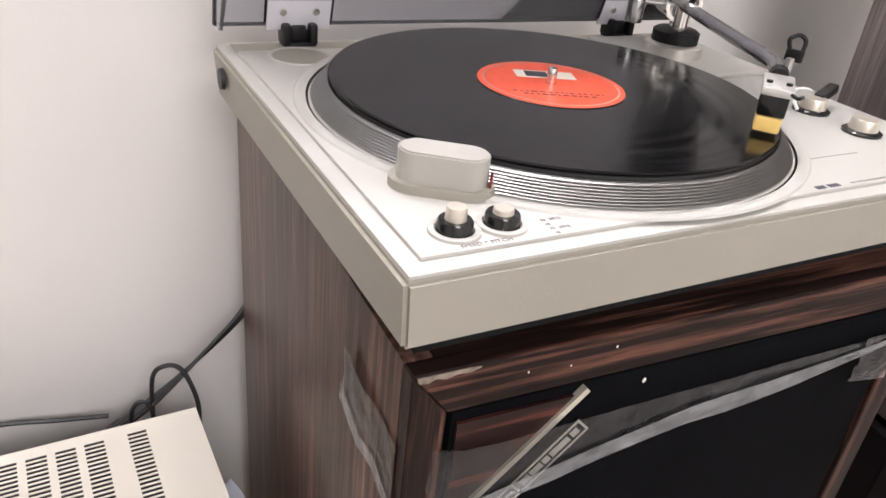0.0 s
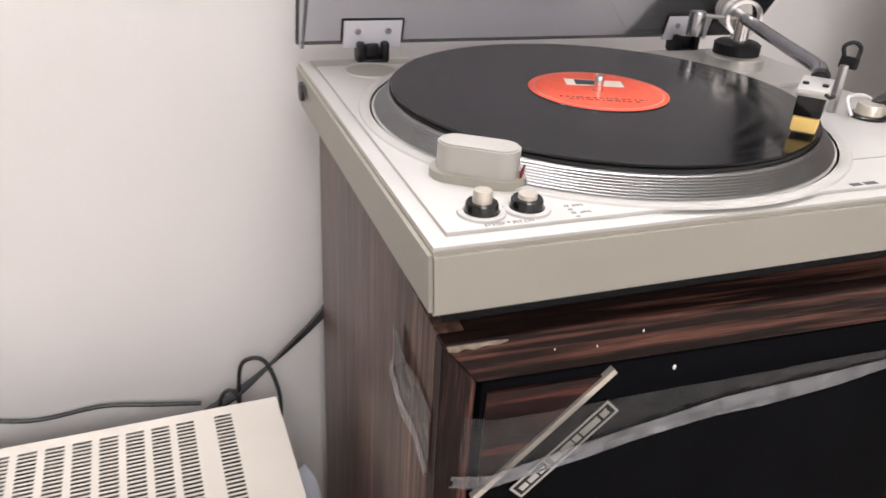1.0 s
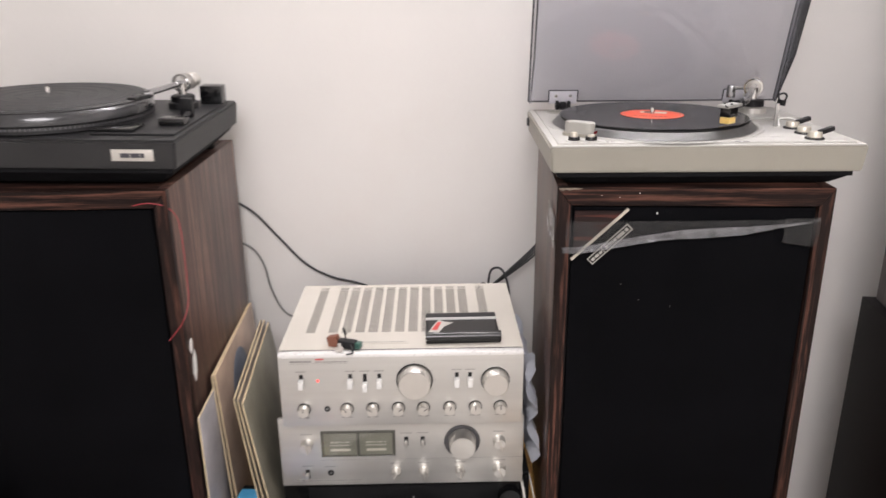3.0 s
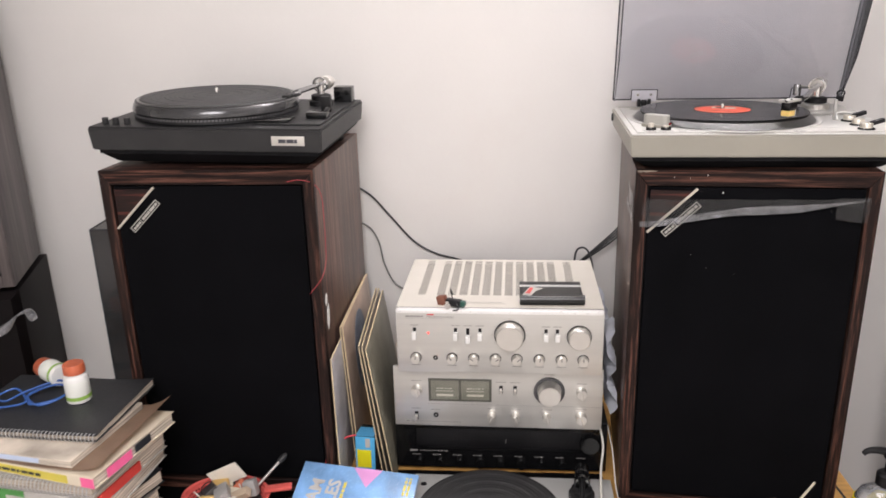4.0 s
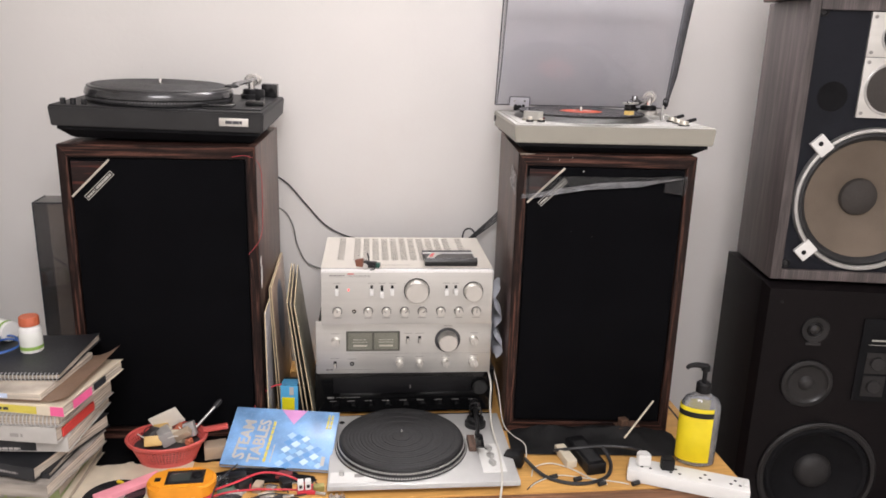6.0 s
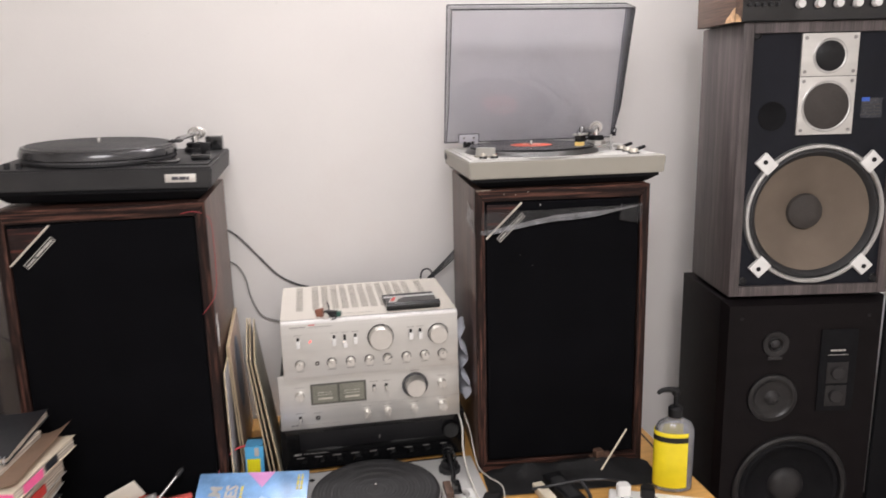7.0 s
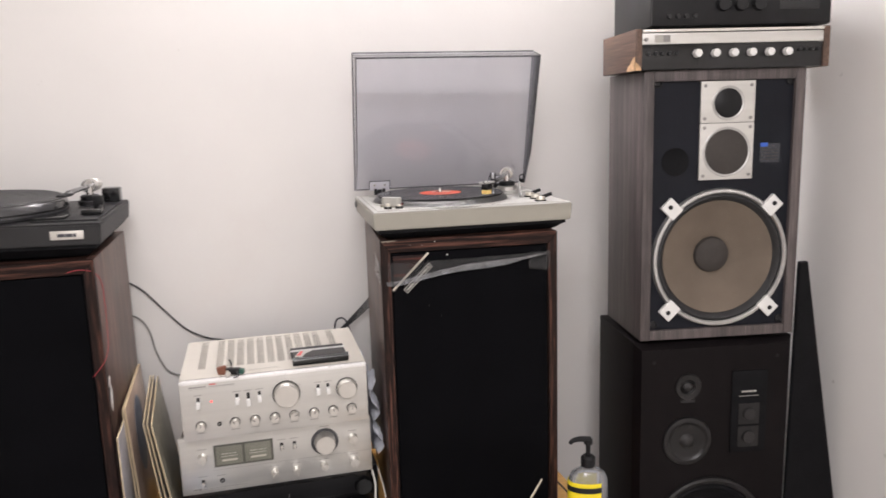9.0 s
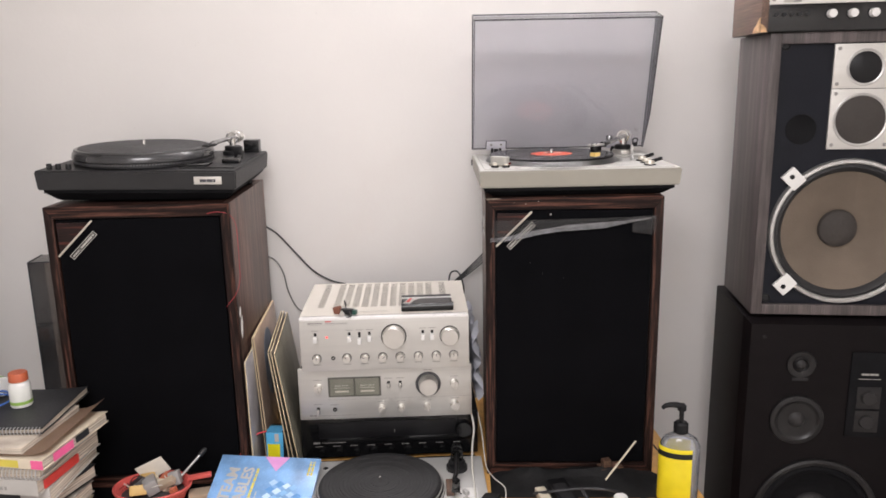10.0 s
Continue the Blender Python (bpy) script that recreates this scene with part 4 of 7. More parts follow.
part("jack", lathe(B(), [(0.0022, 0), (0.0050, 0), (0.0045, 0.0016), (0.0022, 0.0016), (0.0022, 0.0)], 24, pose(0.077, 0, 0.0365, 90, 0, 0)), M_BLACK, a1, "black headphone jack")
part("power_lamp", lathe(B(), [(0, 0.0014), (0.0016, 0.0011), (0.0022, 0)], 16, pose(0.064, 0, 0.0895, 90, 0, 0)), M_LED, a1, "lit red lamp")
XZ = Matrix(((1, 0, 0, 0), (0, 0, -1, 0), (0, 1, 0, 0), (0, 0, 0, 1)))
bm = bars(B(), 0.020, 0.055, 0.1235, 0.0028, 0, 0.0004, 20, 0.2)
bars(bm, 0.062, 0.115, 0.1232, 0.0018, 0, 0.0004, 21, 0.5)
for k, x in enumerate((0.037, 0.118, 0.142, 0.166, 0.294, 0.316)):
    bars(bm, x - 0.008, x + 0.008, 0.1055, 0.0014, 0, 0.0004, 30 + k, 0.3)
for k, x in enumerate((0.038, 0.110, 0.153, 0.196, 0.238, 0.282, 0.325, 0.367)):
    bars(bm, x - 0.009, x + 0.009, 0.0195, 0.0013, 0, 0.0004, 40 + k, 0.3)
box(bm, 0.020, 0.1210, 0, 0.115, 0.1213, 0.0004)
for k in range(11):
    a = radians(-60 + 30 * k)
    box(bm, 0.224 + 0.034 * math.cos(a) - 0.0005, 0.088 + 0.034 * math.sin(a) - 0.0005, 0, 0.224 + 0.034 * math.cos(a) + 0.0005, 0.088 + 0.034 * math.sin(a) + 0.0005, 0.0004)
part("panel_print", bm, M_GREYINK, a1, at=XZ)["kind"] = "stuff"
part("red_mark", box(B(), 0.062, 0.1275, 0, 0.076, 0.1300, 0.0004), M_RED, a1, "small red emblem", XZ)

A2 = pose(-0.449, 0.066, 0.885, 0, 0, -1.2) @ Matrix.Scale(0.98, 4)
a2 = thing("amplifier", "silver amplifier with two level meters and large volume knob", "amplifier", "stacked hi-fi units", A2)
W, D, H = 0.428, 0.29, 0.138
boxp("front_panel", (0, 0, 0.002, W, 0.008, H), M_SILVER, a2, 0.0022, "brushed silver front panel")
boxp("case", (0.006, 0.0085, 0, W - 0.006, D, H - 0.002), M_CHAR2, a2, 0.002, "dark metal case")
part("meter_frame", prism(B(), [(0.073, 0.062), (0.203, 0.062), (0.203, 0.113), (0.073, 0.113)], 0, 0.0022, FRONT), mat("meter_surround", (0.105, 0.104, 0.088), 0.45, var=0.05, bump=0), a2, "grey meter window frame")
for x in (0.078, 0.1405):
    mt_ = part("level_meter", prism(B(), [(x, 0.066), (x + 0.0575, 0.066), (x + 0.0575, 0.109), (x, 0.109)], 0.0022, 0.0028, FRONT), mat("meter_face", (0.27, 0.27, 0.225), 0.4, var=0.15, bump=0), a2, "pale meter face")
    # pale marks and bar carry the meter's faint glow in their colour
    bm = B()
    box(bm, x + 0.010, 0.085, 0.0028, x + 0.047, 0.0862, 0.0031)
    bars(bm, x + 0.012, x + 0.046, 0.0905, 0.0022, 0.0028, 0.0031, int(x * 1000), 0.9)
    box(bm, x + 0.012, 0.074, 0.0028, x + 0.046, 0.0785, 0.0031)
    part("scale", bm, M_PAPER, mt_, at=XZ)
part("meter_glass", prism(B(), [(0.075, 0.064), (0.201, 0.064), (0.201, 0.111), (0.075, 0.111)], 0.0042, 0.0050, FRONT), clear("meter_glass", (0.97, 0.97, 0.96), 1.4, 0.05), a2)
k_ = face(a2, "volume_knob", 0.320, 0.089, 0.0235, 0.026, M_SILVER_PLAIN, "large silver volume knob")
part("volume_dial", lathe(B(), [(0.0245, 0), (0.0315, 0), (0.0315, 0.003), (0.0300, 0.0045), (0.0285, 0.0030), (0.0245, 0.0010)], 56, pose(0.320, 0, 0.089, 90, 0, 0)), M_LIP, a2, "grey dial ring")
for x, z, r in ((0.385, 0.089, 0.0105), (0.048, 0.087, 0.0105), (0.203, 0.029, 0.0085), (0.252, 0.029, 0.0085), (0.316, 0.030, 0.0085), (0.386, 0.031, 0.0115)):
    k_ = face(a2, "knob", x, z, r, 0.015, M_SILVER_PLAIN, "small silver knob")
    part("grip", box(B(), -0.0022, -r * 0.95, 0.0148, 0.0022, r * 0.95, 0.020, 0.0008), M_SILVER_PLAIN, k_, at=pose(0, 0, 0, 0, 0, (x * 900) % 60 - 30))
for x, z in ((0.222, 0.090), (0.251, 0.090), (0.046, 0.026)):
    boxp("switch_slot", (x - 0.0036, -0.0008, z - 0.009, x + 0.0036, 0.0005, z + 0.009), M_BLACK, a2)
    boxp("toggle", (x - 0.0026, -0.010, z - 0.006, x + 0.0026, -0.0009, z + 0.004), M_SILVER_PLAIN, a2, 0.0008)
part("jack", lathe(B(), [(0.0022, 0), (0.0055, 0), (0.0050, 0.0016), (0.0022, 0.0016), (0.0022, 0.0)], 24, pose(0.087, 0, 0.028, 90, 0, 0)), M_BLACK, a2, "black headphone jack")
bm = bars(B(), 0.024, 0.041, 0.0105, 0.0045, 0, 0.0004, 50, 0.25)
box(bm, 0.045, 0.0120, 0, 0.140, 0.0126, 0.0004)
for k, (x, z) in enumerate(((0.385, 0.106), (0.048, 0.106), (0.203, 0.045), (0.252, 0.045), (0.316, 0.045), (0.386, 0.048), (0.222, 0.106), (0.251, 0.106), (0.320, 0.125), (0.087, 0.040), (0.046, 0.042))):
    bars(bm, x - 0.010, x + 0.010, z, 0.0014, 0, 0.0004, 60 + k, 0.3)
box(bm, 0.070, 0.0540, 0, 0.428, 0.0544, 0.0003)
part("panel_print", bm, M_GREYINK, a2, at=XZ)["kind"] = "stuff"

A3 = pose(-0.454, 0.092, DESK_Z, 0, 0, -0.8)
a3 = thing("receiver", "black stereo receiver with dark tuning scale under the amplifiers", "receiver", "stacked hi-fi units", A3)
W, D, H = 0.442, 0.30, 0.121
boxp("case", (0, 0.006, 0.008, W, D, H), M_CHAR2, a3, 0.003)
boxp("front_panel", (0.001, -0.002, 0.010, W - 0.001, 0.0055, H - 0.003), M_BLACKGLOSS, a3, 0.002, "glossy black front panel")
boxp("dial_window", (0.045, -0.0035, 0.062, W - 0.055, -0.0021, 0.104), M_BLACK, a3, 0.0004, "dark tuning scale window")
boxp("dial_pointer", (0.232, -0.0042, 0.073, 0.2335, -0.0036, 0.082), M_GREYINK, a3)
bm = B()
for k in range(40):
    box(bm, 0.06 + 0.008 * k, 0.0780, 0, 0.0606 + 0.008 * k, 0.0815, 0.0004)
part("scale_marks", bm, M_CHAR, a3, at=XZ @ pose(0, 0, 0.0035))
bm = bars(B(), 0.030, 0.046, 0.048, 0.0042, 0, 0.0004, 70, 0.25)
bars(bm, 0.052, 0.110, 0.0495, 0.0016, 0, 0.0004, 71, 0.5)
for k in range(9):
    bars(bm, 0.035 + 0.043 * k, 0.053 + 0.043 * k, 0.040, 0.0014, 0, 0.0004, 72 + k, 0.3)
part("panel_print", bm, M_GREYINK, a3, at=XZ @ pose(0, 0, 0.0022))["kind"] = "stuff"
for k in range(8):
    face(a3, "knob", 0.050 + 0.043 * k, 0.026, 0.0085 if k not in (3, 5) else 0.011, 0.014, M_BLACKGLOSS, "black knob")
face(a3, "tuning_knob", 0.405, 0.078, 0.021, 0.016, M_BLACKGLOSS, "black tuning knob")
for fx in (0.04, 0.40):
    for fy in (0.04, 0.26):
        part("foot", lathe(B(), [(0, 0), (0.012, 0), (0.012, 0.0085), (0, 0.0085)], 20), M_RUBBER, a3, at=pose(fx, fy, 0))


# ---- big loudspeakers stacked at both ends of the desk ----
def on_front(bm_fn, x, z, y=0.0):
    return pose(x, y, z, 90, 0, 0)


def upper_speaker(at):
    W, D, H = 0.385, 0.25, 0.634
    sp = thing("loudspeaker", "grey-walnut three-way loudspeaker without grille, large brown woofer", "loudspeaker", "big loudspeakers", at)
    for x in (0, W - 0.024):
        boxp("side_panel", (x, 0, 0, x + 0.024, D, H), M_WALNUT_Z, sp, 0.002)
    for z in (0, H - 0.024):
        boxp("end_panel", (0.0242, 0, z, W - 0.0242, D, z + 0.024), M_WALNUT_Z, sp, 0.002)
    part("baffle", plate(B(), 0.0238, 0.0238, W - 0.0238, H - 0.0238, 0.194, 0.195, 0.154, 0.010, 0.060), M_BAFFLE, sp, "blue-black baffle")
    boxp("back_panel", (0.0238, D - 0.02, 0.0238, W - 0.0238, D - 0.004, H - 0.0238), M_BLACK, sp)
    Y = 0.010
    wx, wz = 0.194, 0.195
    part("woofer_cone", lathe(B(), [(0.137, -0.004), (0.131, -0.007), (0.088, -0.024), (0.050, -0.040), (0.042, -0.044)], 72, on_front(0, wx, wz, Y)), M_CONE, sp, "brown paper woofer cone")
    part("dust_cap", lathe(B(), [(0.044, -0.0425), (0.041, -0.034), (0.031, -0.027), (0.016, -0.023), (0, -0.022)], 48, on_front(0, wx, wz, Y)), M_CONE_DARK, sp, "dark dust cap")
    part("woofer_surround", lathe(B(), [(0.156, 0.002), (0.154, 0.006), (0.148, 0.009), (0.142, 0.004), (0.138, -0.003), (0.134, -0.008)], 72, on_front(0, wx, wz, Y)), M_RUBBER, sp, "black rubber surround")
    part("woofer_ring", lathe(B(), [(0.155, 0.0), (0.155, 0.009), (0.158, 0.0125), (0.164, 0.0115), (0.167, 0.006), (0.167, 0.0)], 96, on_front(0, wx, wz, Y)), M_ALU, sp, "silver woofer ring")
    for a in (45, 135, 225, 315):
        m = on_front(0, wx, wz, Y) @ pose(0, 0, 0, 0, 0, a)
        br = part("bracket", box(B(), 0.152, -0.0175, 0.002, 0.194, 0.0175, 0.0135, 0.002), M_WHITE, sp, "pale metal clamp", m)
        part("bolt", lathe(B(), [(0.0055, 0.0136), (0.0055, 0.0146), (0.002, 0.0146), (0, 0.0138)], 16, pose(0.1795, 0, 0)), M_BLACK, br)
    for z0, z1, cz, r, nm in ((0.382, 0.5125, 0.446, 0.052, "midrange"), (0.5135, 0.608, 0.558, 0.0335, "tweeter")):
        bm = B()
        box(bm, 0.136, Y - 0.006, z0, 0.266, Y + 0.002, z1, 0.0012)
        pl = part(nm + "_plate", bm, M_SILVER, sp, "silver driver plate")
        part(nm, lathe(B(), [(r, 0.0062), (r + 0.004, 0.0075), (r + 0.006, 0.0062)], 48, on_front(0, 0.2015, cz, Y)), M_ALU, pl)
        part("dome", lathe(B(), [(r, 0.0066), (r * 0.8, 0.0095), (r * 0.4, 0.0125), (0, 0.0135)], 40, on_front(0, 0.2015, cz, Y)), M_CONE_DARK if nm == "midrange" else M_BLACK, pl, "dark mesh dome")
        for sx in (0.1455, 0.2565):
            for sz in (z0 + 0.010, z1 - 0.010):
                part("screw", lathe(B(), [(0, 0.0079), (0.0038, 0.0076), (0.0040, 0.0062)], 12, on_front(0, sx, sz, Y)), M_GREYINK, pl)
    part("port", lathe(B(), [(0, 0.0006), (0.0285, 0.0006), (0.030, 0.0012), (0.033, 0.0012), (0.0335, 0)], 40, on_front(0, 0.081, 0.426, Y)), M_DEADBLACK, sp, "black level control recess")
    pl = boxp("sticker", (0.286, Y - 0.0008, 0.418, 0.334, Y + 0.0002, 0.462), mat("clear_label", (0.035, 0.037, 0.045), 0.25, var=0.2, scale=60, bump=0), sp, 0.0, "dark glossy printed label")
    boxp("sticker_band", (0.286, Y - 0.0014, 0.455, 0.304, Y - 0.0009, 0.464), mat("blue_print", (0.03, 0.10, 0.45), 0.5, bump=0), pl, 0.0, "blue printed band")
    bm = B()
    for k in range(4):
        bars(bm, 0.289, 0.331, 0.424 + 0.0072 * k, 0.0030, 0, 0.0003, 95 + k, 0.6)
    part("label_print", bm, M_CAP, pl, at=XZ @ pose(0, 0, 0.0009 - Y))["kind"] = "stuff"
    for sx in (0.035, W - 0.033):
        for sz in (0.037, H - 0.028):
            part("peg_hole", lathe(B(), [(0, 0.0008), (0.006, 0.0008), (0.0085, 0.004), (0.010, 0.003), (0.010, 0)], 20, on_front(0, sx, sz, Y)), M_CHAR2, sp)
    return sp


def lower_speaker(at):
    W, D, H = 0.402, 0.29, 0.690
    sp = thing("loudspeaker", "dark brown vinyl three-way loudspeaker with black woofer", "loudspeaker", "big loudspeakers", at)
    boxp("cabinet", (0, 0.022, 0, W, D, H), M_SPK2, sp, 0.003)
    bm = B()
    a = [bm.verts.new(p) for p in ((0, 0.0218, 0), (W, 0.0218, 0), (W, 0.0218, H), (0, 0.0218, H))]
    b = [bm.verts.new(p) for p in ((0.014, 0, 0.014), (W - 0.014, 0, 0.014), (W - 0.014, 0, H - 0.014), (0.014, 0, H - 0.014))]
    for k in range(4):
        bm.faces.new((a[k], a[(k + 1) % 4], b[(k + 1) % 4], b[k]))
    part("baffle_bevel", bm, M_SPK2, sp, "bevelled front edge", angle=20)
    part("baffle", plate(B(), 0.014, 0.014, W - 0.014, H - 0.014, 0.192, 0.190, 0.128, 0.0, 0.0215), M_SPK2, sp, "dark brown baffle")
    part("woofer_ring", lathe(B(), [(0.128, 0.0005), (0.132, 0.007), (0.140, 0.009), (0.146, 0.006), (0.148, 0)], 72, on_front(0, 0.192, 0.190)), M_DRIVER, sp, "black woofer ring")
    part("woofer_cone", lathe(B(), [(0.129, 0.001), (0.122, 0.006), (0.114, 0.004), (0.108, -0.003), (0.055, -0.019), (0.046, -0.0195)], 64, on_front(0, 0.192, 0.190)), M_DEADBLACK, sp, "black woofer cone")
    part("dust_cap", lathe(B(), [(0.047, -0.0192), (0.044, -0.011), (0.034, -0.004), (0.018, 0.0005), (0, 0.002)], 48, on_front(0, 0.192, 0.190)), M_CAP, sp, "grey dust cap")
    part("midrange", lathe(B(), [(0.019, 0.0012), (0.040, 0.0020), (0.046, 0.0035), (0.050, 0.0075), (0.056, 0.0078), (0.061, 0.0055), (0.063, 0)], 56, on_front(0, 0.132, 0.438)), M_DRIVER, sp, "black midrange driver")
    part("midrange_dome", lathe(B(), [(0.0, 0.0115), (0.008, 0.0108), (0.014, 0.008), (0.0195, 0.0012)], 40, on_front(0, 0.132, 0.438)), M_CAP, sp, "grey midrange dome")
    part("tweeter", lathe(B(), [(0.0125, 0.0012), (0.016, 0.0050), (0.019, 0.0012), (0.029, 0.0042), (0.032, 0.0040), (0.034, 0)], 40, on_front(0, 0.132, 0.578)), M_DRIVER, sp, "black tweeter")
    part("tweeter_dome", lathe(B(), [(0, 0.0075), (0.006, 0.0065), (0.0122, 0.0012)], 32, on_front(0, 0.132, 0.578)), M_CAP, sp, "grey tweeter dome")
    part("tweeter_bar", box(B(), 0.114, -0.003, 0.538, 0.150, -0.0002, 0.546, 0.001), M_CAP, sp)
    pn = boxp("control_panel", (0.243, -0.0035, 0.400, 0.334, -0.0002, 0.612), M_DEADBLACK, sp, 0.001, "black level panel")
    for z in (0.440, 0.500):
        boxp("frame", (0.262, -0.0048, z - 0.027, 0.315, -0.0036, z + 0.027), M_DRIVER, pn, 0.0005)
        knob(pn, "level_knob", pose(0.2885, -0.0048, z, 90, 0, 0), 0.0165, 0.007, M_CAP, "dark level knob")
    bm = bars(B(), 0.268, 0.305, 0.556, 0.0045, 0, 0.0004, 90, 0.2)
    bars(bm, 0.262, 0.312, 0.546, 0.0016, 0, 0.0004, 91, 0.4)
    part("panel_print", bm, M_PALE, pn, at=XZ @ pose(0, 0, 0.0036))["kind"] = "stuff"
    for sx in (0.045, W - 0.045):
        part("peg_hole", lathe(B(), [(0, 0.0006), (0.004, 0.0006), (0.0045, 0)], 16, on_front(0, sx, H - 0.045)), M_BLACK, sp)
    return sp


S2_TOP = 1.133
LOW_R, UP_R = pose(0.612, -0.012, S2_TOP - 0.690, 0, 0, -10.0), pose(0.621, -0.012, S2_TOP + 0.0105, 0, 0, -10.0)
LOW_L, UP_L = pose(-1.662, 0.034, S2_TOP - 0.686, 0, 0, 19.0), pose(-1.650, 0.045, S2_TOP + 0.0145, 0, 0, 20.0)
up = upper_speaker(UP_R)
copy_thing(up, UP_L)
lo = lower_speaker(LOW_R)
copy_thing(lo, LOW_L)
for m, z in ((LOW_R, S2_TOP - 0.690), (LOW_L, S2_TOP - 0.686)):
    st = thing("speaker_stand", "low dark wooden stand under the loudspeaker", "stand", "speaker stands", pose(m.translation.x, m.translation.y, 0) @ m.to_3x3().to_4x4())
    boxp("top_board", (0, 0.01, z - 0.03, 0.402, 0.29, z - 0.0005), M_DESK_EDGE, st, 0.002)
    for lx in (0.01, 0.36):
        for ly in (0.02, 0.25):
            boxp("leg", (lx, ly, 0, lx + 0.035, ly + 0.035, z - 0.0305), M_DESK_EDGE, st, 0.002)
for m in (UP_R, UP_L):
    for fx in (0.05, 0.34):
        solo("felt_pad", box(B(), fx - 0.015, 0.04, -0.0105, fx + 0.015, 0.24, -0.0003, 0.001), M_CHAR2, "thin dark felt pad between stacked loudspeakers", "pad", "felt pads", at=m)

# old receiver with wooden cheeks on top of the stack, and a black unit above it
OR = pose(0.592, -0.018, 1.7780, 0, 0, -10.0)
orc = thing("receiver", "old receiver with silver dial, white knobs and chipped wooden cheeks", "receiver", "units on the stack", OR)
W, D, H = 0.456, 0.235, 0.090
boxp("case", (0.016, 0.010, 0.001, W - 0.016, D, H - 0.006), M_CHAR2, orc, 0.002)
for x in (0.0, W - 0.0155):
    boxp("cheek", (x, -0.004, 0, x + 0.0155, D - 0.004, H), M_CHEEK, orc, 0.002, "brown wooden cheek")
part("chipped_corner", prism(B(), [(-0.002, 0.0), (0.050, 0.0), (0.043, 0.010), (0.026, 0.016), (0.010, 0.026), (-0.002, 0.030)], 0.0003, 0.0015, pose(-0.0002, 0, 0, 90, 0, 90) @ pose(0.0, 0, -0.0015)), M_CHIP, orc, "raw broken chipboard corner")
part("chipped_edge", prism(B(), [(0, 0), (0.013, 0), (0.011, 0.009), (0.004, 0.016), (0, 0.018)], 0.0042, 0.0052, FRONT), M_CHIP, orc, "raw broken chipboard")
boxp("front_panel", (0.0158, -0.001, 0.001, W - 0.0158, 0.0095, 0.056), M_BLACKGLOSS, orc, 0.001, "black control panel")
boxp("dial_panel", (0.0158, -0.003, 0.0565, W - 0.0158, 0.0095, 0.0805), M_SILVER, orc, 0.0012, "silver dial panel")
boxp("top_trim", (0.0158, -0.003, 0.0825, W - 0.0158, 0.0095, 0.0885), M_SILVER_PLAIN, orc, 0.001)
boxp("dial_pointer", (0.044, -0.0036, 0.060, 0.080, -0.0031, 0.076), M_PALE, orc)
boxp("dial_pointer", (0.064, -0.0042, 0.061, 0.0795, -0.0037, 0.075), M_GREYINK, orc)
face(orc, "small_knob", 0.024, 0.067, 0.0042, 0.008, M_GREYINK)
bpy.data.objects[orc.children[-1].name].location.y = -0.003
for k in range(6):
    kk = knob(orc, "knob", pose(0.142 + 0.0424 * k, -0.001, 0.035, 90, 0, 0), 0.0092, 0.014, M_WHITE, "white knob")
    part("knob_shadow_ring", lathe(B(), [(0.0095, 0), (0.0125, 0), (0.0125, 0.0008), (0.0095, 0.0008)], 28), M_CHAR2, kk)
for k in range(5):
    knob(orc, "push_button", pose(0.030 + 0.0160 * k, -0.001, 0.036, 90, 0, 0), 0.0044, 0.007, M_CHAR, "dark push button")
for k in range(4):
    knob(orc, "jack", pose(0.386 + 0.0145 * k, -0.001, 0.040, 90, 0, 0), 0.0042, 0.005, M_CHAR, "dark jack")
bu = thing("cassette_deck", "black hi-fi unit with small buttons on top of the receiver", "hi-fi unit", "units on the stack", pose(0.640, -0.004, 1.8685, 0, 0, -10.0))
W, D, H = 0.425, 0.26, 0.115
boxp("case", (0, 0.006, 0.006, W, D, H), M_CHAR2, bu, 0.003)
boxp("front_panel", (0.001, -0.002, 0.008, W - 0.001, 0.0055, H - 0.003), M_BLACK, bu, 0.002)
for k in range(3):
    knob(bu, "knob", pose(0.165 + 0.042 * k, -0.002, 0.052, 90, 0, 0), 0.015, 0.012, M_CHAR2, "black knob")
for k in range(4):
    knob(bu, "button", pose(0.04 + 0.02 * k, -0.002, 0.028, 90, 0, 0), 0.005, 0.006, M_CHAR, "dark button")
boxp("display_slot", (0.300, -0.0035, 0.040, 0.395, -0.0021, 0.058), M_CHAR, bu, 0.0006)
boxp("display_slot", (0.300, -0.0035, 0.062, 0.395, -0.0021, 0.072), M_CHAR, bu, 0.0006)
for fx in (0.03, 0.38):
    for fy in (0.03, 0.22):
        part("foot", lathe(B(), [(0, 0), (0.012, 0), (0.012, 0.0065), (0, 0.0065)], 16), M_RUBBER, bu, at=pose(fx, fy, 0))

# black board leaning between the stack and the wall
bm = prism(B(), [(0, 0), (0.172, 0), (0.030, 0.74), (0.006, 0.74)], 0, 0.012, FRONT)
bmesh.ops.bevel(bm, geom=bm.edges[:], offset=0.002, segments=1, affect="EDGES")
solo("black_board", bm, M_DEADBLACK, "black tapered board standing beside the stacked loudspeakers", "board", at=pose(1.019, -0.052, 0.575, 0, 0, 0))
solo("board_support", box(B(), 1.005, -0.27, 0, 1.192, -0.02, 0.574, 0.004), M_CHAR2, "dark box standing beside the loudspeakers on the floor", "box")


# ---- things on the desk ----
def paint(name, c, rough=0.5, **k):
    return mat(name, c, rough, **{"var": 0.08, "scale": 25, "bump": 0.05, **k})


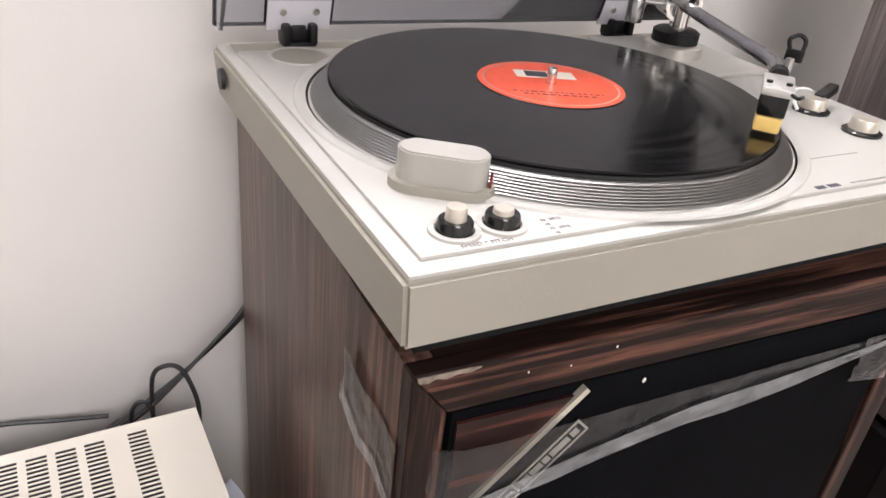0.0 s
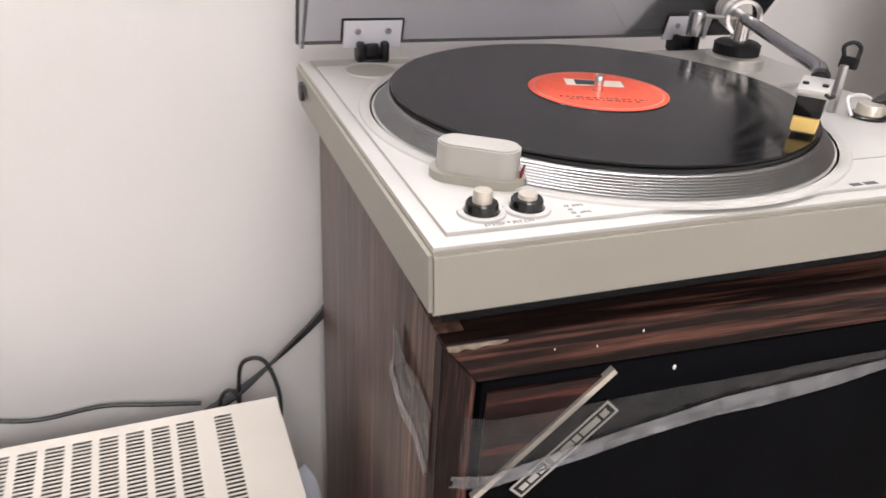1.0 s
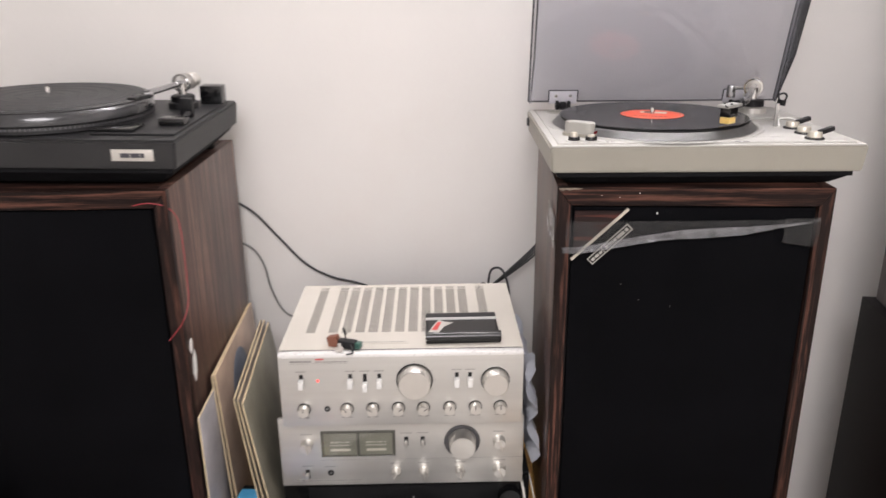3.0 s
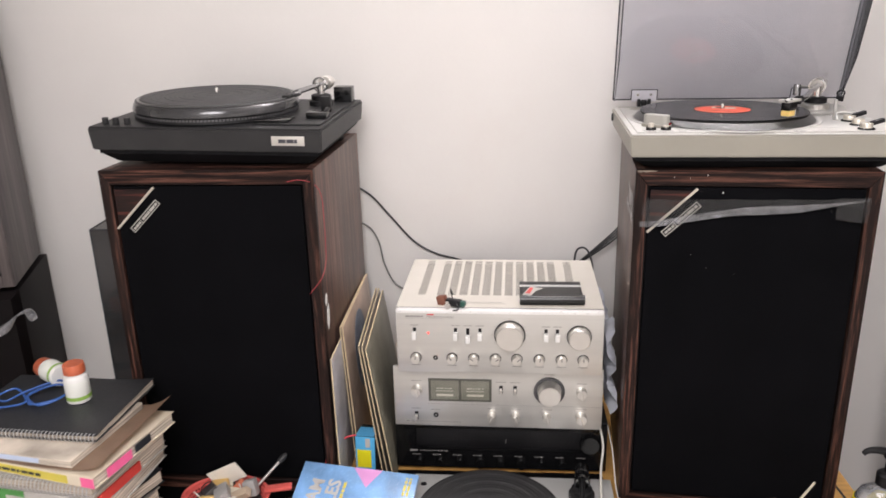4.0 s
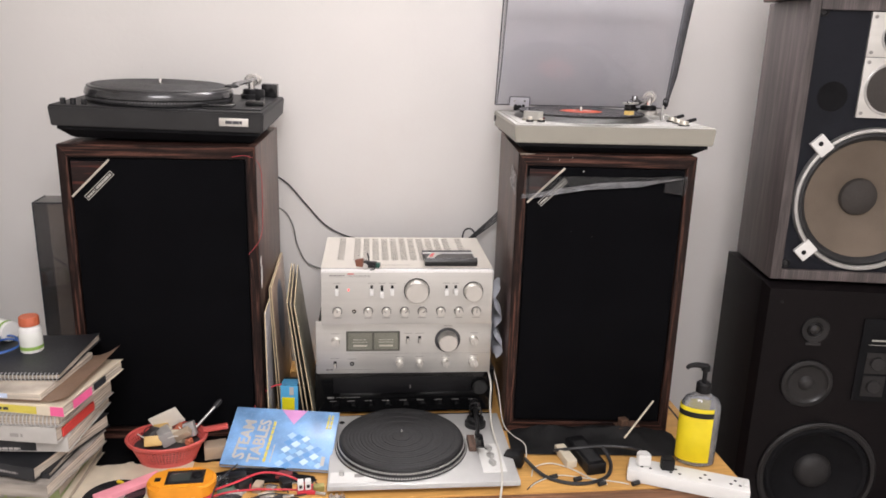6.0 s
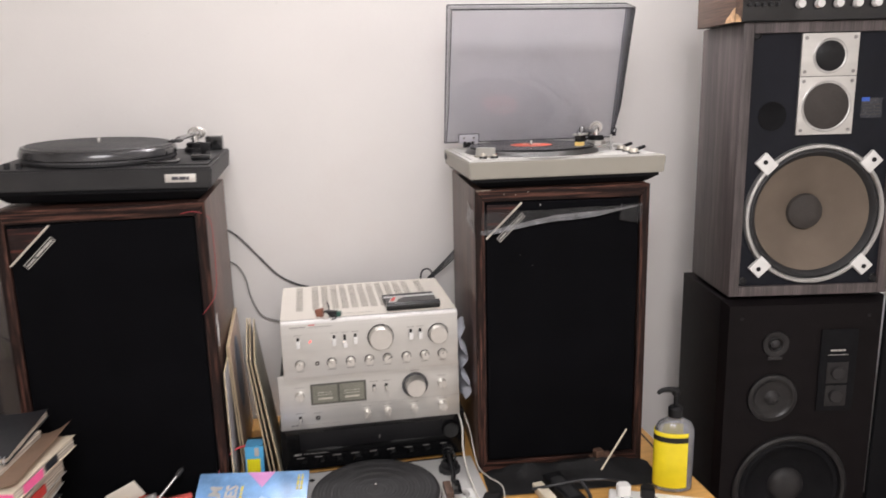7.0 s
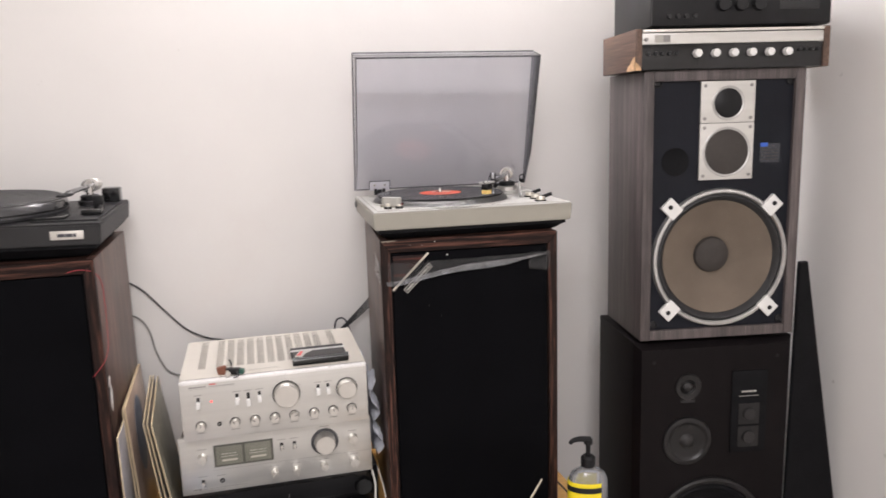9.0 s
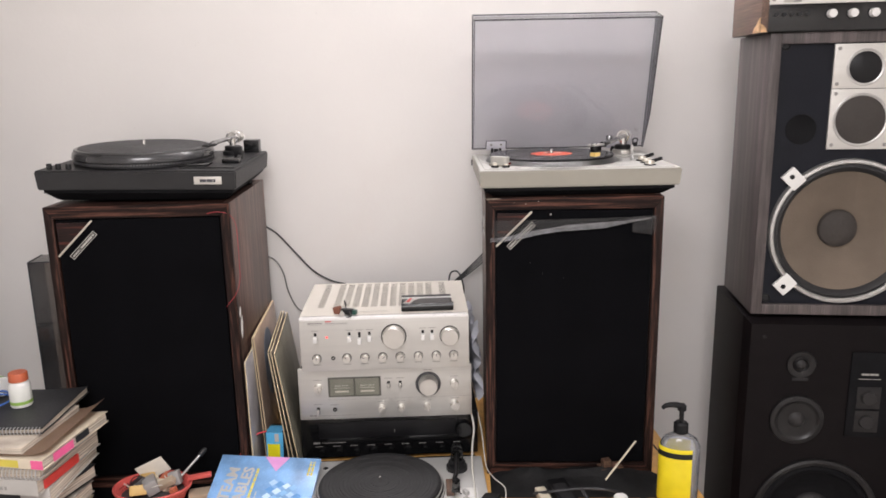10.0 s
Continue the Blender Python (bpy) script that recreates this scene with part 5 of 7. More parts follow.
M_COVERS = {k: paint(k + "_cover", c, 0.45) for k, c in dict(black=(0.016, 0.017, 0.02), white=(0.46, 0.44, 0.41), green=(0.07, 0.26, 0.06), olive=(0.30, 0.36, 0.16), yellow=(0.62, 0.52, 0.08), grey=(0.29, 0.275, 0.26), blue=(0.05, 0.12, 0.36), brown=(0.40, 0.275, 0.195), cream=(0.66, 0.58, 0.45), pink=(0.80, 0.12, 0.30), red=(0.60, 0.05, 0.04)).items()}
M_PAGES = mat("page_edges", (0.52, 0.455, 0.375), 0.9, var=0.55, scale=420, bump=0.5, fine=900, stretch=(0.02, 0.02, 1))
M_WORN = mat("worn_newsprint", (0.33, 0.295, 0.255), 0.8, var=0.4, scale=28, bump=0.5, stretch=(0.3, 1, 2))
M_WIRE = mat("coil_wire", (0.62, 0.62, 0.62), 0.3, 0.7, var=0.05, bump=0)
M_BLUEWIRE = mat("blue_coil", (0.05, 0.10, 0.32), 0.4, var=0.05, bump=0)


def book(name, label, at, w, d, h, cover, spine="front", coil=None, bend=0.0, group="stack of books"):
    """A book lying flat: w across, d deep, h thick, its spine or coil along the front."""
    b = thing(name, label, "book", group, at)
    t = 0.0012
    rb = random.Random(int(w * 7000 + d * 900 + h * 31000))
    curl, warp, ph = rb.uniform(0.002, 0.008), rb.uniform(0.0006, 0.0014), rb.uniform(0, 6)

    def lift(x, y):
        """Curled corners and wavy covers of a used book."""
        u, v = max(0.0, x / w - 0.70) / 0.30, max(0.0, y / d)
        return curl * u * u * (0.25 + 0.75 * v) + warp * math.sin(x * 40 + ph) * math.sin(y * 26 + ph * 2) * min(1.0, v * 4)

    for z in (0, h - t):
        bm = B()
        nx, ny = 12, 6
        vg = [[[bm.verts.new((w * i / nx + (0.0022 * noise.noise(Vector((j * 0.9, ph, z * 90))) if i == nx else 0), d * j / ny, z + q + lift(w * i / nx, d * j / ny) * (0.35 + 0.65 * z / h))) for q in (0, t)] for j in range(ny + 1)] for i in range(nx + 1)]
        for i in range(nx):
            for j in range(ny):
                bm.faces.new((vg[i][j][1], vg[i + 1][j][1], vg[i + 1][j + 1][1], vg[i][j + 1][1]))
                bm.faces.new((vg[i][j][0], vg[i][j + 1][0], vg[i + 1][j + 1][0], vg[i + 1][j][0]))
        for i in range(nx):
            bm.faces.new((vg[i][0][0], vg[i + 1][0][0], vg[i + 1][0][1], vg[i][0][1]))
            bm.faces.new((vg[i + 1][ny][0], vg[i][ny][0], vg[i][ny][1], vg[i + 1][ny][1]))
        for j in range(ny):
            bm.faces.new((vg[0][j + 1][0], vg[0][j][0], vg[0][j][1], vg[0][j + 1][1]))
            bm.faces.new((vg[nx][j][0], vg[nx][j + 1][0], vg[nx][j + 1][1], vg[nx][j][1]))
        part("cover", bm, cover, b)
    bm = box(B(), 0.003, 0.004 if coil else 0.002, t, w - 0.003, d - 0.004, h - t)
    bmesh.ops.subdivide_edges(bm, edges=[e for e in bm.edges if abs(e.verts[0].co.x - e.verts[1].co.x) > 0.1 or abs(e.verts[0].co.y - e.verts[1].co.y) > 0.1], cuts=9, use_grid_fill=True)
    for v in bm.verts:
        k_ = 0.0022 * noise.noise(v.co * 30 + Vector((w * 90, d * 70, h * 300)))
        if v.co.x > w - 0.004:
            v.co.x += k_
        if v.co.y > d - 0.005:
            v.co.y += k_
        v.co.z += lift(v.co.x, v.co.y) * (0.35 + 0.65 * v.co.z / h)
    part("page_block", bm, M_PAGES, b)
    if coil is None and spine == "front":
        boxp("spine", (0, -0.0014, 0, w, 0.0, h), cover, b, 0.0004)
    if coil is not None:
        bm = B()
        n = int(w / 0.0075)
        r = h / 2 + 0.0022
        for k in range(n):
            x = 0.006 + (w - 0.012) * k / (n - 1)
            pts = [(x + 0.0018 * q / 8, 0.003 + r * 0.8 * math.cos(a), h / 2 + r * math.sin(a)) for q, a in ((q, 2 * math.pi * q / 8) for q in range(9))]
            sweep(bm, pts, 0.0011, 5, soft=False)
        part("coil", bm, coil, b, "wire coil binding")["kind"] = "stuff"
    return b


def mark(par, name, x0, x1, z, h, seed, material, y=-0.0015, gap=0.3):
    part(name, bars(B(), x0, x1, z, h, 0, 0.0003, seed, gap), material, par, at=pose(0, y, 0) @ XZ)


def patch(par, name, x0, z0, x1, z1, material, y=-0.0015, label=""):
    boxp(name, (x0, y - 0.0004, z0, x1, y, z1), material, par, 0.0, label)


Z0 = DESK_Z
bk = book("notebook", "thick cream notebook at the bottom of the stack", pose(-1.228, -0.240, Z0, 0, 0, -2), 0.312, 0.20, 0.018, M_COVERS["cream"])
bk = book("book", "green-spined textbook near the bottom of the stack", pose(-1.226, -0.238, Z0 + 0.0185, 0, 0, -3), 0.298, 0.20, 0.021, M_COVERS["olive"])
mark(bk, "lettering", 0.06, 0.15, 0.006, 0.009, 101, M_COVERS["grey"], y=-0.0020)
mark(bk, "lettering", 0.17, 0.25, 0.006, 0.009, 102, M_COVERS["grey"], y=-0.0020)
bk = book("notebook", "blue coil-bound notebook low in the stack", pose(-1.236, -0.234, Z0 + 0.0402, 0, 0, -6), 0.290, 0.21, 0.016, M_COVERS["blue"], coil=M_BLUEWIRE)
bk = book("notebook", "thick grey soft notebook with worn page edges", pose(-1.236, -0.246, Z0 + 0.0585, 0, 0, -12), 0.318, 0.21, 0.025, M_WORN)
# cover made black to stand in for a dark gap between the books
bk = book("notebook", "thin exercise book coloured black for the dark gap in the stack", pose(-1.225, -0.240, Z0 + 0.0840, 0, 0, -9), 0.300, 0.21, 0.011, M_COVERS["black"])
bk = book("book", "black textbook lying askew in the stack", pose(-1.236, -0.205, Z0 + 0.0955, 0, 1.0, -19), 0.305, 0.22, 0.026, M_COVERS["black"])
mark(bk, "lettering", 0.16, 0.27, 0.009, 0.004, 103, M_COVERS["grey"])
bk = book("book", "black-spined textbook with white lettering", pose(-1.226, -0.236, Z0 + 0.1270, 0, 0, -5), 0.330, 0.20, 0.030, M_COVERS["white"])
patch(bk, "spine_band", 0.075, 0.002, 0.27, 0.028, M_COVERS["black"], label="black spine band")
patch(bk, "white_square", 0.110, 0.010, 0.130, 0.022, M_COVERS["white"], y=-0.0020)
mark(bk, "lettering", 0.11, 0.24, 0.004, 0.0045, 104, M_COVERS["white"], y=-0.0020)
bk = book("book", "green and white textbook in the stack", pose(-1.201, -0.232, Z0 + 0.1578, 0, 0, -11), 0.300, 0.21, 0.033, M_COVERS["white"])
patch(bk, "spine_band", 0.0, 0.016, 0.17, 0.033, M_COVERS["green"], label="green spine band")
boxp("fore_edge_tab", (0.2975, 0.02, 0.004, 0.3015, 0.13, 0.022), M_COVERS["red"], bk, 0.0006, "red divider tab")
patch(bk, "spine_band", 0.0, 0.0, 0.13, 0.0158, M_COVERS["green"])
mark(bk, "lettering", 0.15, 0.18, 0.009, 0.003, 105, M_COVERS["grey"], y=-0.0020)
mark(bk, "lettering", 0.21, 0.235, 0.010, 0.007, 106, M_COVERS["grey"], y=-0.0020)
bk = book("notebook", "white coil-bound notebook in the stack", pose(-1.201, -0.246, Z0 + 0.1920, 0, 0, -8), 0.305, 0.21, 0.022, M_COVERS["white"], coil=M_WIRE)
bk = book("book", "yellow-spined workbook with pink-edged pages", pose(-1.196, -0.225, Z0 + 0.2160, 0, 0, -13), 0.318, 0.21, 0.020, M_COVERS["cream"])
patch(bk, "spine_band", 0.0, 0.002, 0.265, 0.017, M_COVERS["yellow"], label="yellow spine")
mark(bk, "lettering", 0.12, 0.21, 0.006, 0.0055, 107, M_COVERS["black"], y=-0.0020)
patch(bk, "tab", 0.292, 0.001, 0.318, 0.019, M_COVERS["pink"], label="pink tab")
boxp("fore_edge_tab", (0.3172, 0.03, 0.002, 0.3188, 0.09, 0.018), M_COVERS["pink"], bk)
boxp("fore_edge_tab", (0.3172, 0.10, 0.006, 0.3190, 0.14, 0.019), M_COVERS["black"], bk)
# brown folder with loose sheets
fo = thing("folder", "brown card folder with curled edge and loose sheets", "folder", "stack of books", pose(-1.192, -0.240, Z0 + 0.2370, 0, 0, -9))
bm = B()
cols_, rows_ = 14, 8
vg = [[bm.verts.new((0.315 * i / cols_, 0.215 * j / rows_, 0.002 + (0.026 * max(0, (i / cols_ - 0.78) / 0.22) ** 2) * (0.55 + 0.45 * j / rows_) + 0.001 * math.sin(i * 1.3 + j))) for j in range(rows_ + 1)] for i in range(cols_ + 1)]
for i in range(cols_):
    for j in range(rows_):
        bm.faces.new((vg[i][j], vg[i + 1][j], vg[i + 1][j + 1], vg[i][j + 1]))
bmesh.ops.solidify(bm, geom=bm.faces[:], thickness=0.0012)
part("card", bm, M_COVERS["brown"], fo, "curled brown card")
boxp("paper_block", (0.004, 0.004, 0.0035, 0.262, 0.200, 0.0170), M_PAGES, fo, 0.0006, "loose white sheets")
patch(fo, "printed_edge", 0.03, 0.006, 0.20, 0.015, paint("pale_blue_print", (0.50, 0.58, 0.74)), y=0.0038)
nb = book("notebook", "black coil-bound notebook on top of the stack", pose(-1.201, -0.202, Z0 + 0.2550, 0, 0, -4), 0.285, 0.200, 0.011, M_COVERS["black"], coil=M_WIRE)
NBZ = Z0 + 0.2665


def pill_bottle(at, label):
    p_ = thing("pill_bottle", label, "bottle", "pill bottles", at)
    part("body", lathe(B(), [(0, 0), (0.0200, 0), (0.0215, 0.002), (0.0215, 0.047), (0.0195, 0.052), (0.0165, 0.0545), (0.0165, 0.058)], 36), M_WHITE, p_)
    part("label", lathe(B(), [(0.0217, 0.006), (0.0218, 0.0062), (0.0218, 0.043), (0.0217, 0.0432)], 36), paint("bottle_label", (0.74, 0.75, 0.70)), p_, "white paper label")
    part("label_band", lathe(B(), [(0.0219, 0.007), (0.0220, 0.0071), (0.0220, 0.0140), (0.0219, 0.0141)], 36), paint("green_band", (0.25, 0.42, 0.08)), p_, "green label band")
    bm = B()
    steps = 60
    lathe(bm, [(0, 0.057), (0.0190, 0.057), (0.0192, 0.058), (0.0188, 0.073), (0.0172, 0.0750), (0, 0.0752)], steps)
    for v in bm.verts:
        if 0.0575 < v.co.z < 0.0735 and v.co.xy.length > 0.015:
            k = round(math.atan2(v.co.y, v.co.x) / (2 * math.pi) * steps)
            if k % 2:
                v.co.x *= 0.965
                v.co.y *= 0.965
    part("cap", bm, paint("orange_cap", (0.50, 0.115, 0.05), 0.45), p_, "ribbed orange cap")


pill_bottle(pose(-1.013, -0.098, NBZ), "white pill bottle with orange cap standing on the notebook")
pill_bottle(pose(-1.102, -0.030, NBZ + 0.0222, 90, 0, 238) @ pose(0, 0, -0.035), "white pill bottle with orange cap lying on the notebook")
M_BLUECORD = paint("blue_cord", (0.03, 0.10, 0.34), 0.5)
bm = sweep(B(), [(-1.087, -0.045, NBZ + 0.006), (-1.117, -0.085, NBZ + 0.004), (-1.092, -0.125, NBZ + 0.004), (-1.052, -0.110, NBZ + 0.006), (-1.042, -0.075, NBZ + 0.008), (-1.077, -0.065, NBZ + 0.012), (-1.107, -0.105, NBZ + 0.010), (-1.067, -0.135, NBZ + 0.008), (-1.037, -0.100, NBZ + 0.012), (-1.072, -0.055, NBZ + 0.016), (-1.122, -0.090, NBZ + 0.010), (-1.145, -0.115, NBZ + 0.004), (-1.175, -0.100, NBZ + 0.003), (-1.150, -0.075, NBZ + 0.008), (-1.105, -0.120, NBZ + 0.005), (-1.150, -0.140, NBZ + 0.003)], 0.0021, 7)
solo("cord", bm, M_BLUECORD, "tangled blue cord lying over the black notebook", "cord")

# red basket with odds and ends
BX, BY = -0.765, -0.082
ba = thing("basket", "small red oval plastic basket full of odds and ends", "basket", at=pose(BX, BY, Z0) @ Matrix.Diagonal((1, 0.74, 1, 1)))
M_BASKET = paint("basket_red", (0.60, 0.105, 0.09), 0.35)
bm = B()
NR, NZ = 64, 8
R0, R1, HB = 0.058, 0.081, 0.056
for j in range(NZ + 1):       # rings of the mesh wall
    r = R0 + (R1 - R0) * j / NZ
    z = 0.004 + (HB - 0.008) * j / NZ
    part("hoop", sweep(B(), [(r * math.cos(2 * math.pi * k / 40), r * math.sin(2 * math.pi * k / 40), z) for k in range(41)], 0.0014, 5, soft=False), M_BASKET, ba)
bm = B()
for k in range(NR):
    a = 2 * math.pi * k / NR
    sweep(bm, [(R0 * math.cos(a), R0 * math.sin(a), 0.003), (R1 * math.cos(a), R1 * math.sin(a), HB - 0.004)], 0.0016, 5, soft=False)
part("wall_ribs", bm, M_BASKET, ba)["kind"] = "stuff"
part("rim", lathe(B(), [(R1 - 0.002, HB - 0.010), (R1 + 0.003, HB - 0.010), (R1 + 0.006, HB - 0.003), (R1 + 0.004, HB), (R1 - 0.001, HB - 0.002), (R1 - 0.002, HB - 0.010)], 60), M_BASKET, ba, "rolled red rim")
part("bottom", lathe(B(), [(0, 0), (R0 + 0.002, 0), (R0 + 0.003, 0.010), (R0, 0.010), (R0 - 0.002, 0.003), (0, 0.003)], 48), M_BASKET, ba)
part("handle", box(B(), R1 + 0.002, -0.012, HB - 0.008, R1 + 0.055, 0.012, HB - 0.001, 0.003), M_BASKET, ba, "red handle", pose(0, 0, 0.002, 0, -6, 8))
rnd = random.Random(11)
M_ODD = [paint("odd_" + n_, c) for n_, c in dict(cream=(0.62, 0.56, 0.44), amber=(0.55, 0.36, 0.12), grey=(0.30, 0.29, 0.28), rust=(0.45, 0.12, 0.06), dark=(0.05, 0.045, 0.045), tan=(0.42, 0.33, 0.24)).items()]
solo("card", box(B(), -0.032, -0.0008, -0.022, 0.032, 0.0008, 0.022), M_PAPER, "white card stuck upright in the basket", "card", at=pose(BX - 0.005, BY + 0.028, Z0 + 0.078, 15, -24, 4))
for k, (nm, lab, dm) in enumerate((("eraser", "pale eraser in the basket", (0.024, 0.012, 0.009)), ("small_box", "small amber box in the basket", (0.022, 0.016, 0.012)), ("small_box", "small tan carton in the basket", (0.020, 0.014, 0.016)), ("battery", "rust-red battery in the basket", (0.022, 0.007, 0.007)), ("small_box", "grey plastic case in the basket", (0.020, 0.018, 0.010)), ("adhesive_tube", "cream glue tube in the basket", (0.026, 0.008, 0.008)), ("connector", "dark connector in the basket", (0.014, 0.010, 0.008)), ("small_box", "cream carton in the basket", (0.018, 0.014, 0.011)), ("plug", "dark plug in the basket", (0.012, 0.012, 0.016)))):
    a = 2.4 * k
    r = 0.012 + 0.0048 * k
    solo(nm, box(B(), -dm[0], -dm[1], -dm[2], dm[0], dm[1], dm[2], min(dm) * 0.25), M_ODD[k % 6], lab, nm.replace("_", " "), "odds and ends in the basket", at=pose(BX + r * math.cos(a), BY + 0.70 * r * math.sin(a), Z0 + 0.054 + 0.004 * (k % 3), rnd.uniform(-30, 30), rnd.uniform(-30, 30), rnd.uniform(0, 180)))
solo("basket_fill", lathe(B(), [(0, 0.046), (0.03, 0.044), (0.055, 0.040), (0.073, 0.036), (0.058, 0.010), (0, 0.008)], 24), M_ODD[4], "dark jumble of small parts filling the basket", "small parts", kind="stuff", at=pose(BX, BY, Z0) @ Matrix.Diagonal((0.95, 0.70, 1, 1)))
sd = thing("screwdriver", "grey metal screwdriver leaning out of the basket", "screwdriver", at=pose(BX + 0.050, BY + 0.02, Z0 + 0.052, 0, 52, 35))
part("shaft", lathe(B(), [(0, 0), (0.003, 0), (0.003, 0.075), (0, 0.075)], 12), M_ALU, sd)
part("tip_nut", lathe(B(), [(0, 0.070), (0.006, 0.070), (0.006, 0.085), (0.003, 0.090), (0, 0.090)], 12), M_CHAR, sd)

# multimeter
mm = thing("multimeter", "orange digital multimeter lying on the desk", "multimeter", at=pose(-0.706, -0.218, Z0, 0, 0, 3))
bm = prism(B(), stadium(0.135, 0.072), 0.001, 0.034)
for v in bm.verts:
    v.co.y *= 1.0 - 0.10 * math.cos(v.co.x / 0.0675 * math.pi)
bmesh.ops.bevel(bm, geom=[e for e in bm.edges if abs(e.verts[0].co.z - e.verts[1].co.z) < 1e-5], offset=0.006, segments=3, affect="EDGES")
M_ORANGE = paint("orange_rubber", (0.78, 0.30, 0.015), 0.5)
part("holster", bm, M_ORANGE, mm, "orange rubber holster")
boxp("face", (-0.030, -0.024, 0.0335, 0.045, 0.024, 0.0355), M_CHAR2, mm, 0.002, "dark face")
boxp("screen", (-0.022, -0.016, 0.0352, 0.018, 0.016, 0.0362), paint("lcd", (0.045, 0.05, 0.045), 0.2), mm, 0.0006, "grey display")
knob(mm, "dial", pose(0.032, 0, 0.0350), 0.010, 0.005, M_BLACK, "black dial")
boxp("side_slot", (-0.052, -0.010, 0.0330, -0.040, 0.004, 0.0346), M_BLACK, mm, 0.001)

# disc, pink strip and paper
solo("paper_sheet", box(B(), -0.03, 0, 0, 0.20, 0.165, 0.0008), M_COVERS["cream"], "cream paper sheet on the desk", "paper", at=pose(-0.90, -0.262, Z0, 0, 0, 2))
cd = thing("disc", "dark shiny compact disc lying on paper", "disc", at=pose(-0.838, -0.226, Z0 + 0.0010))
part("plastic", lathe(B(), [(0.0075, 0), (0.060, 0), (0.060, 0.0012), (0.0075, 0.0012), (0.0075, 0)], 72), mat("disc_face", (0.05, 0.05, 0.055), 0.12, 0.6, var=0.1, bump=0), cd)
part("hub", lathe(B(), [(0.0076, 0.0013), (0.022, 0.0013), (0.022, 0.0015), (0.0076, 0.0015)], 40), M_ALU, cd)
solo("pink_strip", box(B(), -0.065, -0.014, 0, 0.065, 0.014, 0.012, 0.002), paint("pink_foam", (0.80, 0.30, 0.36), 0.7), "pink foam strip lying across the disc", "strip", at=pose(-0.815, -0.206, Z0 + 0.0024, 0, -3, 33))
solo("small_connector", box(B(), -0.012, -0.004, 0, 0.012, 0.004, 0.006, 0.001), paint("bright_green", (0.03, 0.65, 0.18), 0.4), "bright green plastic connector", "connector", at=pose(-0.805, -0.252, Z0 + 0.0024, 0, 0, -40))
solo("clip", box(B(), -0.008, -0.003, 0, 0.008, 0.003, 0.005, 0.001), paint("bright_yellow", (0.80, 0.55, 0.02), 0.4), "small bright yellow plastic clip", "clip", at=pose(-0.838, -0.180, Z0 + 0.0024, 0, 0, -30))

# blue paperback leaning on the clutter
SB = pose(-0.644, -0.1420, Z0 + 0.010, 23, 1.5, -7.5) @ Matrix.Scale(0.975, 4)
sb = thing("book", "blue softcover book of steam tables with cube pattern", "book", at=SB)
M_SKY = mat("blue_cover", (0.20, 0.38, 0.66), 0.25, var=0.35, scale=14, bump=0.0)
boxp("page_block", (0.001, 0.001, 0.0006, 0.239, 0.159, 0.0085), M_PAGES, sb)
boxp("cover", (0, 0, 0.0085, 0.240, 0.160, 0.0094), M_SKY, sb, 0.0002, "glossy blue front cover")
boxp("back_cover", (0, 0, 0, 0.240, 0.160, 0.0006), M_SKY, sb)
boxp("spine", (-0.0006, 0, 0, 0, 0.160, 0.0094), M_SKY, sb)
words("title", "STEAM", 0.036, M_COVERS["white"], sb, pose(0.046, 0.016, 0.0095, 0, 0, 86), "white title lettering", bold=0.0011)
words("title", "TABLES", 0.036, M_COVERS["white"], sb, pose(0.080, 0.008, 0.0095, 0, 0, 86), "white title lettering", bold=0.0011)
part("subtitle", bars(B(), 0.012, 0.125, 0.0, 0.006, 0, 0.0002, 130, 0.25), M_COVERS["yellow"], sb, "yellow subtitle line", pose(0.096, 0, 0.0095, 0, 0, 88))
part("subtitle", bars(B(), 0.012, 0.060, 0.0, 0.003, 0, 0.0002, 131, 0.4), M_COVERS["white"], sb, "", pose(0.108, 0, 0.0095, 0, 0, 88))
part("author_mark", bars(B(), 0.110, 0.150, 0.0, 0.005, 0, 0.0002, 132, 0.3), M_COVERS["yellow"], sb, "", pose(0.216, 0, 0.0095, 0, 0, 88))
part("author_mark", bars(B(), 0.110, 0.150, 0.0, 0.005, 0, 0.0002, 133, 0.3), M_COVERS["yellow"], sb, "", pose(0.224, 0, 0.0095, 0, 0, 88))
part("publisher_mark", box(B(), 0.218, 0.010, 0.0095, 0.226, 0.034, 0.0098), M_COVERS["white"], sb)
part("pink_corner", prism(B(), [(0.105, 0.1595), (0.165, 0.1595), (0.140, 0.118)], 0.0095, 0.0097), paint("pink_print", (0.66, 0.30, 0.60)), sb, "pink printed wedge")
M_CUBES = [paint("cube_" + str(k), c, 0.25) for k, c in enumerate(((0.40, 0.60, 0.80), (0.24, 0.46, 0.74), (0.55, 0.72, 0.86), (0.12, 0.30, 0.60)))]
rnd = random.Random(5)
for i in range(6):
    for j in range(5):
        x, y = 0.128 + 0.0165 * i + 0.0035 * j, 0.010 + 0.0190 * j - 0.004 * i
        if y < 0.004 or x > 0.205 and j > 2 or y > 0.10:
            continue
        s_ = rnd.uniform(0.0098, 0.0115)
        part("printed_cube", prism(B(), [(x - s_, y), (x, y - s_ * 0.8), (x + s_, y + 0.002), (x, y + s_ * 0.9)], 0.0095, 0.0097), M_CUBES[(i * 3 + j) % 4], sb)
# what it leans on
solo("cardboard_box", box(B(), -0.60, -0.060, Z0, -0.42, -0.008, Z0 + 0.040, 0.002), M_CHAR2, "dark cardboard box under the blue book", "box")

